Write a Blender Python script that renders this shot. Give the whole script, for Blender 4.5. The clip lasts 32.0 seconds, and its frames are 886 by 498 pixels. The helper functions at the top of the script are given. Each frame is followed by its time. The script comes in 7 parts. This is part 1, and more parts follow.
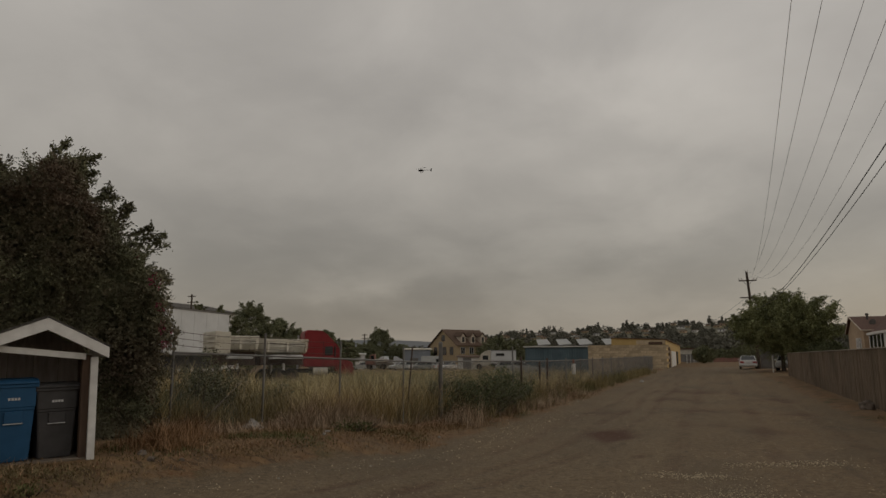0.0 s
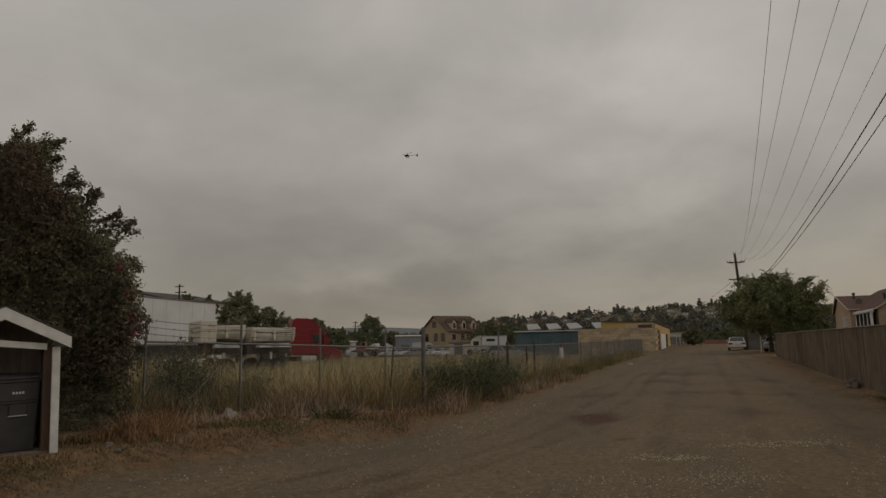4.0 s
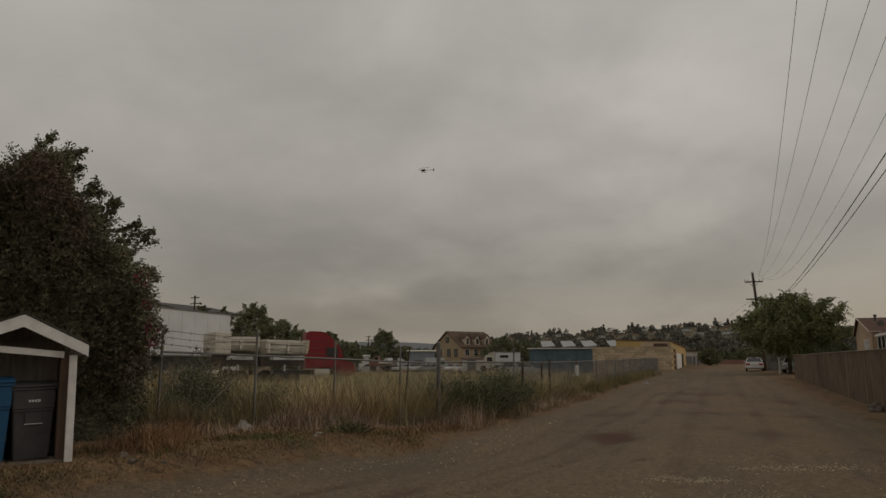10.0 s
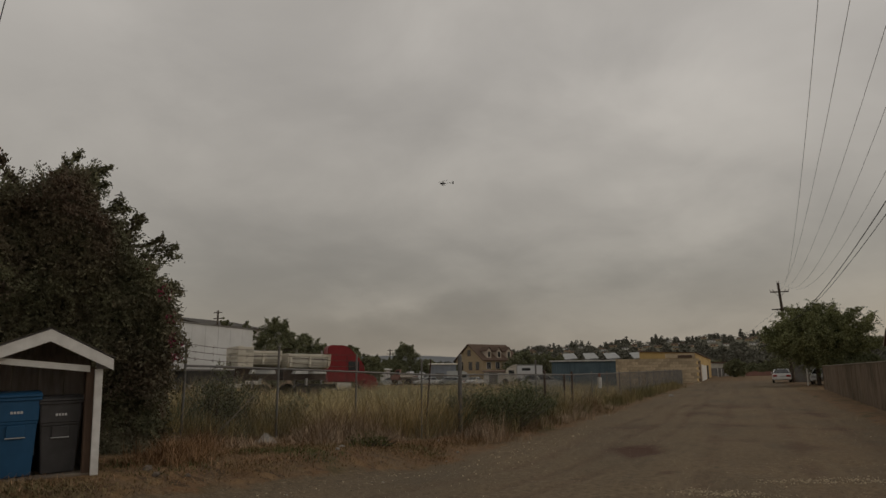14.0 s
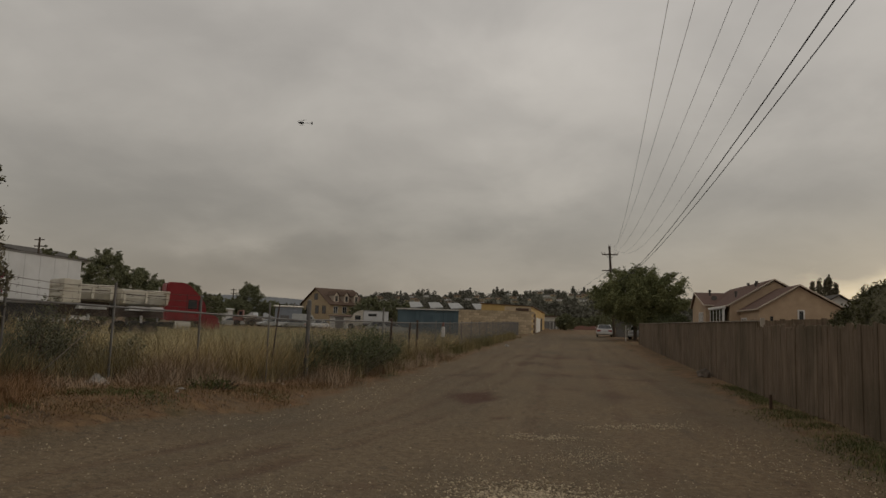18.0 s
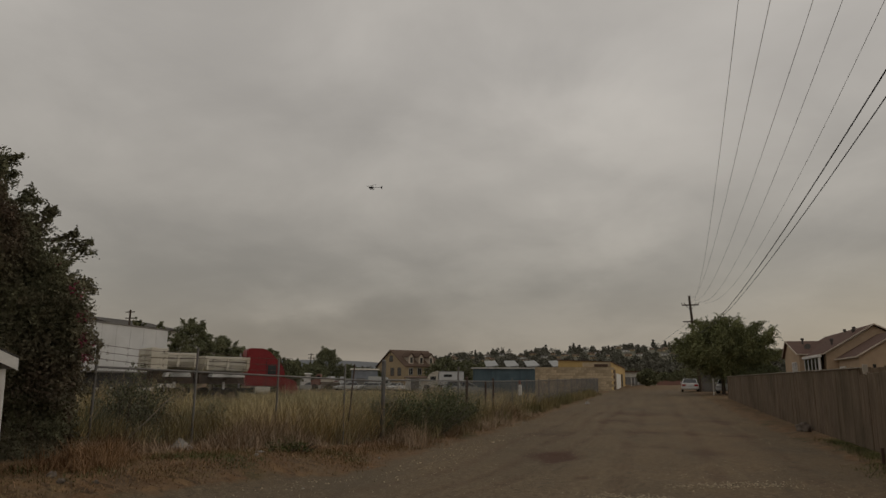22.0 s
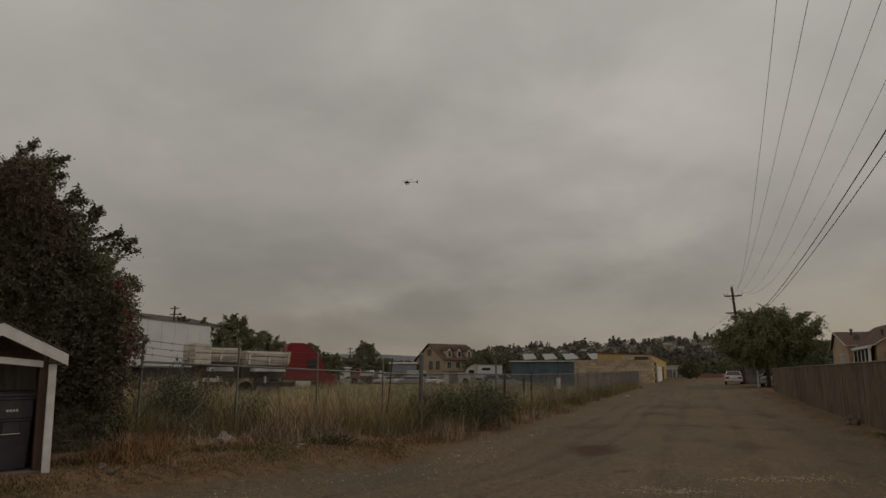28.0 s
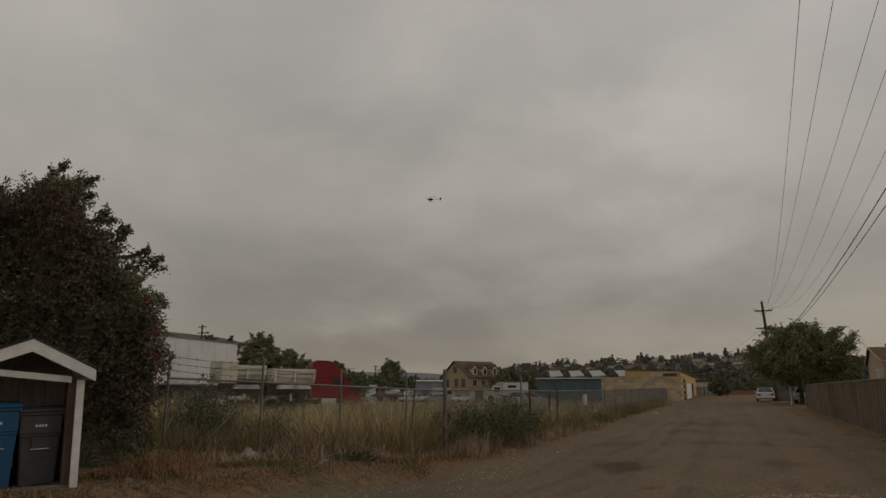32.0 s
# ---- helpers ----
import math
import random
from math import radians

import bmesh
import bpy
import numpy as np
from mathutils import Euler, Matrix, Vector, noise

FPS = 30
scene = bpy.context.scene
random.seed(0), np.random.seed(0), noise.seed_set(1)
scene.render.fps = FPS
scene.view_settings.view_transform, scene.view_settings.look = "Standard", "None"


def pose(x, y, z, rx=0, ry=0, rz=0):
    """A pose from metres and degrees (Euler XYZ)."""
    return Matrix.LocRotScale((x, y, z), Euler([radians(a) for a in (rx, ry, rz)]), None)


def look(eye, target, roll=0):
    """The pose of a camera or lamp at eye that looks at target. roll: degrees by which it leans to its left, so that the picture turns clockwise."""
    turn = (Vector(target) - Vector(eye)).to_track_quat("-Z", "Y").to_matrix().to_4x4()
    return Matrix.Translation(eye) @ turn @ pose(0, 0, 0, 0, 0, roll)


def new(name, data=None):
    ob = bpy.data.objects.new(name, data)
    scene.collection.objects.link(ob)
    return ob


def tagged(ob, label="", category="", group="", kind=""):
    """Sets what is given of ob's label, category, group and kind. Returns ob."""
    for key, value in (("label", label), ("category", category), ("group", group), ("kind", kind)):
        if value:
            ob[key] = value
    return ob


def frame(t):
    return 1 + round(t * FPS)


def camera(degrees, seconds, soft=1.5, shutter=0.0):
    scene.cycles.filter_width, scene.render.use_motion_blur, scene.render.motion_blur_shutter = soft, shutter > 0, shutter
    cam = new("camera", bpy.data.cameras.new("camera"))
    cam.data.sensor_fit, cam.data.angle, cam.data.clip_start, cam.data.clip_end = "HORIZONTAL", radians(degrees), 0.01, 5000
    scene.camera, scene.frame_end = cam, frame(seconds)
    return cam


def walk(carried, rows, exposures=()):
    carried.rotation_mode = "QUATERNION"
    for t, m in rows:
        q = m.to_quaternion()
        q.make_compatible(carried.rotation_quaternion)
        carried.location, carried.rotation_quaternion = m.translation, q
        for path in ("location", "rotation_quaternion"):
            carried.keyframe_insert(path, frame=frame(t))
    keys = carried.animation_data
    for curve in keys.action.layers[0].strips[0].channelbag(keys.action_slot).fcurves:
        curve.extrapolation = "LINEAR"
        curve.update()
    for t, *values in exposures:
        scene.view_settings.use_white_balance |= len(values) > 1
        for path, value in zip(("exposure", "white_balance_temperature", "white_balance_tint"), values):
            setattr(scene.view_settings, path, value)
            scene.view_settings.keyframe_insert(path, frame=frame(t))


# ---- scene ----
cam = camera(66.3, 32.0, soft=1.5)
PATH = [
    (0.0, pose(-0.003, -0.358, 1.540, 99.32, -0.00, 21.39)),
    (0.5, pose(-0.011, -0.342, 1.539, 99.31, -0.16, 24.34)),
    (1.0, pose(0.039, -0.364, 1.541, 99.53, -0.35, 23.73)),
    (1.5, pose(0.101, -0.389, 1.538, 99.01, 0.80, 19.29)),
    (2.0, pose(0.088, -0.290, 1.500, 99.30, -0.21, 14.78)),
    (2.5, pose(0.069, -0.174, 1.496, 98.84, -0.57, 14.25)),
    (3.0, pose(0.097, -0.098, 1.504, 98.45, -0.75, 16.06)),
    (3.5, pose(0.118, -0.044, 1.507, 98.05, 0.18, 18.63)),
    (5.5, pose(0.054, 0.004, 1.519, 98.87, 1.14, 23.74)),
    (6.0, pose(0.045, -0.016, 1.518, 99.24, 0.98, 20.28)),
    (6.5, pose(0.037, -0.049, 1.523, 99.20, 0.56, 14.99)),
    (7.0, pose(0.016, -0.056, 1.523, 98.98, 0.21, 13.17)),
    (7.5, pose(-0.011, -0.040, 1.526, 98.87, 0.08, 14.22)),
    (8.0, pose(-0.019, 0.001, 1.524, 98.58, 0.33, 15.95)),
    (8.5, pose(-0.013, 0.002, 1.517, 98.59, 0.09, 17.95)),
    (9.0, pose(0.005, 0.032, 1.513, 98.87, -0.03, 20.16)),
    (9.5, pose(0.009, 0.046, 1.504, 99.23, -0.05, 21.61)),
    (10.0, pose(0.020, 0.042, 1.500, 99.49, -0.06, 21.81)),
    (10.5, pose(0.021, 0.032, 1.505, 99.35, 0.36, 20.46)),
    (11.0, pose(0.019, 0.002, 1.514, 98.92, 0.80, 18.25)),
    (11.5, pose(-0.018, 0.001, 1.520, 98.80, 0.55, 17.83)),
    (12.0, pose(0.000, 0.000, 1.515, 99.22, 0.36, 18.97)),
    (12.5, pose(0.009, 0.003, 1.505, 99.47, 0.41, 20.68)),
    (13.0, pose(0.041, 0.031, 1.501, 99.58, 0.50, 22.52)),
    (13.5, pose(0.048, 0.051, 1.492, 99.50, 0.67, 24.31)),
    (14.0, pose(0.026, 0.046, 1.482, 100.59, 0.24, 23.61)),
    (14.5, pose(0.060, -0.009, 1.488, 100.59, -0.01, 20.30)),
    (15.0, pose(0.033, -0.079, 1.502, 99.72, -0.71, 14.78)),
    (15.5, pose(-0.007, -0.096, 1.510, 98.72, -1.17, 12.42)),
    (17.5, pose(-0.002, -0.103, 1.537, 95.62, -1.94, 10.09)),
    (18.0, pose(-0.004, -0.100, 1.539, 96.25, -2.03, 10.76)),
    (18.5, pose(-0.005, -0.102, 1.536, 97.04, -1.75, 11.79)),
    (19.0, pose(-0.008, -0.096, 1.527, 98.27, -1.58, 12.90)),
    (19.5, pose(-0.029, -0.048, 1.513, 99.58, -1.20, 14.74)),
    (20.0, pose(-0.029, -0.034, 1.501, 100.10, -0.95, 15.51)),
    (20.5, pose(-0.008, -0.031, 1.498, 100.56, -0.67, 16.32)),
    (21.0, pose(0.009, -0.017, 1.490, 100.98, -0.59, 16.65)),
    (21.5, pose(0.013, -0.031, 1.496, 101.07, -0.92, 16.83)),
    (22.0, pose(-0.011, -0.010, 1.480, 101.08, -0.48, 17.09)),
    (22.5, pose(0.017, -0.014, 1.478, 101.07, -0.04, 17.19)),
    (23.0, pose(0.003, -0.015, 1.476, 101.39, -0.17, 17.14)),
    (23.5, pose(0.005, -0.012, 1.474, 101.61, -0.44, 17.23)),
    (24.0, pose(-0.004, 0.010, 1.482, 101.24, -0.19, 17.91)),
    (24.5, pose(-0.016, 0.004, 1.480, 101.55, -0.46, 17.86)),
    (25.0, pose(-0.028, 0.021, 1.478, 101.49, -0.45, 17.95)),
    (25.5, pose(0.008, 0.015, 1.480, 101.55, -0.36, 17.44)),
    (27.5, pose(0.037, -0.055, 1.469, 101.88, -0.09, 17.27)),
    (28.0, pose(0.019, -0.014, 1.477, 100.53, -0.26, 20.29)),
    (28.5, pose(0.011, 0.043, 1.495, 98.90, -1.00, 24.29)),
    (29.0, pose(0.035, 0.047, 1.492, 99.21, -1.07, 25.02)),
    (29.5, pose(0.056, 0.039, 1.484, 99.60, 0.14, 24.92)),
    (30.0, pose(0.059, 0.039, 1.467, 101.05, 0.53, 24.55)),
    (30.5, pose(0.071, 0.025, 1.438, 102.74, 0.42, 24.68)),
    (31.0, pose(0.060, 0.019, 1.434, 102.25, -0.35, 24.85)),
    (31.5, pose(0.048, 0.025, 1.431, 102.10, -0.18, 23.95)),
    (32.0, pose(0.064, 0.004, 1.434, 101.98, -0.12, 22.43)),
]
# the picture brightens and darkens a little on the way
EXPOSURES = [(0.0, -1.36), (15.5, -1.36), (17.5, -1.24), (19.0, -1.24), (20.5, -1.33), (25.5, -1.36), (27.5, -1.46), (28.2, -1.45), (29.0, -1.33), (30.0, -1.33), (31.0, -1.39), (32.0, -1.41)]
walk(cam, PATH, EXPOSURES)

# ---- sky and light: a flat grey overcast afternoon ----
SUN_AZ, SUN_EL = 62.0, 24.0        # bearing clockwise from +y, height; hidden behind cloud
world = bpy.data.worlds.new("overcast_sky")
scene.world = world
world.use_nodes = True
wt = world.node_tree
wt.nodes.clear()


def wn(kind, **kw):
    n = wt.nodes.new(kind)
    for k, v in kw.items():
        n.inputs[k].default_value = v
    return n


def wl(a, b):
    wt.links.new(a, b)


w_sky = wt.nodes.new("ShaderNodeTexSky")
w_sky.sky_type, w_sky.sun_disc = "NISHITA", False
w_sky.sun_elevation, w_sky.sun_rotation = radians(SUN_EL), radians(SUN_AZ)
w_sky.air_density, w_sky.dust_density = 1.0, 3.0
w_co = wt.nodes.new("ShaderNodeTexCoord")
w_sep = wt.nodes.new("ShaderNodeSeparateXYZ")
wl(w_co.outputs["Generated"], w_sep.inputs[0])
w_h = wt.nodes.new("ShaderNodeMath"); w_h.operation = "MAXIMUM"; w_h.inputs[1].default_value = 0.0
wl(w_sep.outputs["Z"], w_h.inputs[0])
w_d = wt.nodes.new("ShaderNodeMath"); w_d.operation = "ADD"; w_d.inputs[1].default_value = 0.34
wl(w_h.outputs[0], w_d.inputs[0])
w_x = wt.nodes.new("ShaderNodeMath"); w_x.operation = "DIVIDE"
w_y = wt.nodes.new("ShaderNodeMath"); w_y.operation = "DIVIDE"
wl(w_sep.outputs["X"], w_x.inputs[0]); wl(w_d.outputs[0], w_x.inputs[1])
wl(w_sep.outputs["Y"], w_y.inputs[0]); wl(w_d.outputs[0], w_y.inputs[1])
w_c = wt.nodes.new("ShaderNodeCombineXYZ")
wl(w_x.outputs[0], w_c.inputs["X"]); wl(w_y.outputs[0], w_c.inputs["Y"])
w_big = wn("ShaderNodeTexNoise", Scale=0.85, Detail=3.5, Roughness=0.45, Distortion=0.7)
w_small = wn("ShaderNodeTexNoise", Scale=2.6, Detail=6.0, Roughness=0.55, Distortion=0.3)
wl(w_c.outputs[0], w_big.inputs["Vector"]); wl(w_c.outputs[0], w_small.inputs["Vector"])
w_mix = wt.nodes.new("ShaderNodeMix"); w_mix.data_type = "FLOAT"; w_mix.inputs[0].default_value = 0.42
wl(w_big.outputs["Fac"], w_mix.inputs[2]); wl(w_small.outputs["Fac"], w_mix.inputs[3])
w_ramp = wt.nodes.new("ShaderNodeValToRGB")
w_ramp.color_ramp.interpolation = "EASE"
w_ramp.color_ramp.elements[0].position, w_ramp.color_ramp.elements[0].color = 0.36, (0.855, 0.788, 0.696, 1)
w_ramp.color_ramp.elements[1].position, w_ramp.color_ramp.elements[1].color = 0.64, (1.125, 1.04, 0.919, 1)
wl(w_mix.outputs[0], w_ramp.inputs[0])
# a pale warm band low down where the cloud thins towards the sun
w_tint = wt.nodes.new("ShaderNodeValToRGB")
w_tint.color_ramp.elements[0].position, w_tint.color_ramp.elements[0].color = 0.0, (0.815, 0.765, 0.7, 1)
w_tint.color_ramp.elements[1].position, w_tint.color_ramp.elements[1].color = 0.45, (1.1, 1.11, 1.135, 1)
_e = w_tint.color_ramp.elements.new(0.14)
_e.color = (0.77, 0.76, 0.735, 1)
wl(w_h.outputs[0], w_tint.inputs[0])
w_mul = wt.nodes.new("ShaderNodeMix"); w_mul.data_type = "RGBA"; w_mul.blend_type = "MULTIPLY"; w_mul.inputs[0].default_value = 1.0
wl(w_ramp.outputs[0], w_mul.inputs[6]); wl(w_tint.outputs[0], w_mul.inputs[7])
# thin cloud glows low down towards the hidden sun
w_dot = wt.nodes.new("ShaderNodeVectorMath"); w_dot.operation = "DOT_PRODUCT"
w_dot.inputs[1].default_value = (math.sin(radians(SUN_AZ)), math.cos(radians(SUN_AZ)), 0.0)
wl(w_co.outputs["Generated"], w_dot.inputs[0])
w_side = wt.nodes.new("ShaderNodeMapRange"); w_side.interpolation_type = "SMOOTHSTEP"
w_side.inputs[1].default_value, w_side.inputs[2].default_value = 0.45, 1.0
wl(w_dot.outputs["Value"], w_side.inputs[0])
w_low = wt.nodes.new("ShaderNodeMapRange"); w_low.interpolation_type = "SMOOTHSTEP"
w_low.inputs[1].default_value, w_low.inputs[2].default_value, w_low.inputs[3].default_value, w_low.inputs[4].default_value = 0.02, 0.2, 1.0, 0.0
wl(w_h.outputs[0], w_low.inputs[0])
w_glow = wt.nodes.new("ShaderNodeMath"); w_glow.operation = "MULTIPLY"
wl(w_side.outputs[0], w_glow.inputs[0]); wl(w_low.outputs[0], w_glow.inputs[1])
w_warm = wt.nodes.new("ShaderNodeMix"); w_warm.data_type = "RGBA"
wl(w_glow.outputs[0], w_warm.inputs[0]); wl(w_mul.outputs[2], w_warm.inputs[6]); w_warm.inputs[7].default_value = (1.3, 1.1, 0.8, 1)
# the cloud deck's own soft swells and hollows: bearing, height, half-sizes in degrees, lighter or darker
CLOUDS = ((-10, 19, 14, 5, 0.12), (1, 22, 11, 5, 0.09), (9, 26, 10, 4, -0.01), (-25, 21, 10, 3.4, -0.09), (-8, 26, 10, 2.4, -0.07),
          (-38, 18, 9, 3.6, 0.08), (-48, 21.5, 10, 4, -0.08), (-58, 25, 7, 6, -0.09), (-37, 12.5, 13, 3.6, -0.09), (-32, 11, 8, 2.4, -0.05),
          (-7.6, 15.8, 5.5, 1.7, -0.10), (-2.7, 13.6, 5, 1.5, 0.09), (-9.5, 9.2, 9, 2.0, -0.10), (-12.5, 8, 6, 1.5, -0.09), (-1.8, 10, 3.8, 2, 0.13),
          (-5.4, 11.8, 4, 1.6, 0.09), (-18.2, 8.6, 4.5, 1.2, 0.13), (-27, 7.6, 5.5, 1.1, 0.11), (-22, 5.2, 8, 1.4, -0.08), (3, 11, 4, 2, -0.09),
          (16.5, 12, 7, 1.7, -0.11), (20, 15.2, 7, 2.6, 0.09), (18, 6, 7, 1.5, -0.10), (-32, 3.5, 30, 5.5, -0.16))
w_az = wt.nodes.new("ShaderNodeMath"); w_az.operation = "ARCTAN2"
wl(w_sep.outputs["X"], w_az.inputs[0]); wl(w_sep.outputs["Y"], w_az.inputs[1])
w_el = wt.nodes.new("ShaderNodeMath"); w_el.operation = "ARCSINE"
wl(w_sep.outputs["Z"], w_el.inputs[0])
w_ae = wt.nodes.new("ShaderNodeCombineXYZ")
wl(w_az.outputs[0], w_ae.inputs["X"]); wl(w_el.outputs[0], w_ae.inputs["Y"])
w_curl = wn("ShaderNodeTexNoise", Scale=1.6, Detail=6.0, Roughness=0.55)
wl(w_c.outputs[0], w_curl.inputs["Vector"])
w_off = wt.nodes.new("ShaderNodeVectorMath"); w_off.operation = "MULTIPLY_ADD"
w_off.inputs[1].default_value, w_off.inputs[2].default_value = (0.5, 0.2, 0), (-0.25, -0.1, 0)
wl(w_curl.outputs["Color"], w_off.inputs[0])
w_warp = wt.nodes.new("ShaderNodeVectorMath"); w_warp.operation = "ADD"
wl(w_ae.outputs[0], w_warp.inputs[0]); wl(w_off.outputs[0], w_warp.inputs[1])


def sky_spot(az, el, sa, se, amp):
    """A soft oval in the cloud deck round one bearing and height."""
    c = wt.nodes.new("ShaderNodeVectorMath"); c.operation = "SUBTRACT"
    c.inputs[1].default_value = (radians(az), radians(el), 0)
    wl(w_warp.outputs[0], c.inputs[0])
    d = wt.nodes.new("ShaderNodeVectorMath"); d.operation = "MULTIPLY"
    d.inputs[1].default_value = (1 / radians(sa), 1 / radians(se), 0)
    wl(c.outputs[0], d.inputs[0])
    e = wt.nodes.new("ShaderNodeVectorMath"); e.operation = "LENGTH"
    wl(d.outputs[0], e.inputs[0])
    r = wt.nodes.new("ShaderNodeMapRange"); r.interpolation_type = "SMOOTHSTEP"
    r.inputs[1].default_value, r.inputs[2].default_value, r.inputs[3].default_value, r.inputs[4].default_value = 0.0, 1.8, amp, 0.0
    wl(e.outputs["Value"], r.inputs[0])
    return r.outputs[0]


w_swell = None
for _c in CLOUDS:
    _spot = sky_spot(*_c)
    if w_swell is None:
        w_swell = _spot
    else:
        _a = wt.nodes.new("ShaderNodeMath"); _a.operation = "ADD"
        wl(w_swell, _a.inputs[0]); wl(_spot, _a.inputs[1])
        w_swell = _a.outputs[0]
w_one = wt.nodes.new("ShaderNodeMath"); w_one.operation = "ADD"; w_one.inputs[1].default_value = 1.0
wl(w_swell, w_one.inputs[0])
w_deck = wt.nodes.new("ShaderNodeVectorMath"); w_deck.operation = "SCALE"
wl(w_warm.outputs[2], w_deck.inputs[0]); wl(w_one.outputs[0], w_deck.inputs["Scale"])
# a yellow break in the cloud low over the roofs
w_gap = wt.nodes.new("ShaderNodeMix"); w_gap.data_type = "RGBA"
wl(sky_spot(22.5, 3.9, 4.5, 1.2, 1.3), w_gap.inputs[0]); wl(w_deck.outputs[0], w_gap.inputs[6]); w_gap.inputs[7].default_value = (1.75, 1.45, 0.98, 1)
w_b1 = wn("ShaderNodeBackground", Strength=0.02); wl(w_sky.outputs[0], w_b1.inputs["Color"])
w_b2 = wn("ShaderNodeBackground", Strength=0.95); wl(w_gap.outputs[2], w_b2.inputs["Color"])
w_add = wt.nodes.new("ShaderNodeAddShader"); wl(w_b1.outputs[0], w_add.inputs[0]); wl(w_b2.outputs[0], w_add.inputs[1])
w_out = wt.nodes.new("ShaderNodeOutputWorld"); wl(w_add.outputs[0], w_out.inputs["Surface"])

sun = new("sun", bpy.data.lights.new("sun", "SUN"))
sun.data.energy, sun.data.angle, sun.data.color = 0.5, radians(25), (1.0, 0.94, 0.86)
_s = Vector((math.sin(radians(SUN_AZ)) * math.cos(radians(SUN_EL)), math.cos(radians(SUN_AZ)) * math.cos(radians(SUN_EL)), math.sin(radians(SUN_EL))))
sun.matrix_world = look(_s * 200, (0, 0, 0))


# ---- materials ----
def material(name, c1, c2, scale=4.0, rough=0.8, metal=0.0, bump=0.0, bscale=40.0, detail=5.0, rnd=0.0, island=0.0, spec=0.3, stretch=(1, 1, 1), c3=None, scale3=0.3, amount3=0.5, dist=0.02, world_space=False):
    """Two-colour noise with an optional large-scale third colour, per-object or per-island value changes and fine relief."""
    m = bpy.data.materials.new(name)
    m.use_nodes = True
    t = m.node_tree
    b = t.nodes["Principled BSDF"]
    b.inputs["Roughness"].default_value = rough
    b.inputs["Metallic"].default_value = metal
    b.inputs["Specular IOR Level"].default_value = spec
    co = t.nodes.new("ShaderNodeTexCoord")
    where = t.nodes.new("ShaderNodeNewGeometry").outputs["Position"] if world_space else co.outputs["Object"]
    mp = t.nodes.new("ShaderNodeMapping")
    mp.inputs["Scale"].default_value = stretch
    t.links.new(where, mp.inputs["Vector"])
    n = t.nodes.new("ShaderNodeTexNoise")
    n.inputs["Scale"].default_value, n.inputs["Detail"].default_value, n.inputs["Roughness"].default_value = scale, detail, 0.6
    t.links.new(mp.outputs[0], n.inputs["Vector"])
    r = t.nodes.new("ShaderNodeValToRGB")
    r.color_ramp.elements[0].position, r.color_ramp.elements[0].color = 0.32, (*c1, 1)
    r.color_ramp.elements[1].position, r.color_ramp.elements[1].color = 0.68, (*c2, 1)
    t.links.new(n.outputs["Fac"], r.inputs[0])
    col = r.outputs[0]
    if c3:
        n3 = t.nodes.new("ShaderNodeTexNoise")
        n3.inputs["Scale"].default_value, n3.inputs["Detail"].default_value = scale3, 4.0
        t.links.new(where, n3.inputs["Vector"])
        r3 = t.nodes.new("ShaderNodeMapRange")
        r3.inputs[1].default_value, r3.inputs[2].default_value, r3.inputs[4].default_value = 0.45, 0.68, amount3
        t.links.new(n3.outputs["Fac"], r3.inputs[0])
        x = t.nodes.new("ShaderNodeMix"); x.data_type = "RGBA"
        t.links.new(r3.outputs[0], x.inputs[0]); t.links.new(col, x.inputs[6]); x.inputs[7].default_value = (*c3, 1)
        col = x.outputs[2]
    for amount, source in ((rnd, "obj"), (island, "isl")):
        if amount:
            if source == "obj":
                s = t.nodes.new("ShaderNodeObjectInfo").outputs["Random"]
            else:
                s = t.nodes.new("ShaderNodeNewGeometry").outputs["Random Per Island"]
            mr = t.nodes.new("ShaderNodeMapRange")
            mr.inputs[3].default_value, mr.inputs[4].default_value = 1 - amount, 1 + amount
            t.links.new(s, mr.inputs[0])
            h = t.nodes.new("ShaderNodeHueSaturation")
            t.links.new(mr.outputs[0], h.inputs["Value"]); t.links.new(col, h.inputs["Color"])
            col = h.outputs[0]
    t.links.new(col, b.inputs["Base Color"])
    if bump:
        nb = t.nodes.new("ShaderNodeTexNoise")
        nb.inputs["Scale"].default_value, nb.inputs["Detail"].default_value = bscale, 6.0
        t.links.new(mp.outputs[0], nb.inputs["Vector"])
        bp = t.nodes.new("ShaderNodeBump")
        bp.inputs["Strength"].default_value, bp.inputs["Distance"].default_value = bump, dist
        t.links.new(nb.outputs["Fac"], bp.inputs["Height"]); t.links.new(bp.outputs[0], b.inputs["Normal"])
    return m


def glass(name, c, rough=0.08):
    m = bpy.data.materials.new(name)
    m.use_nodes = True
    b = m.node_tree.nodes["Principled BSDF"]
    b.inputs["Base Color"].default_value = (*c, 1)
    b.inputs["Roughness"].default_value = rough
    b.inputs["Specular IOR Level"].default_value = 0.5
    return m


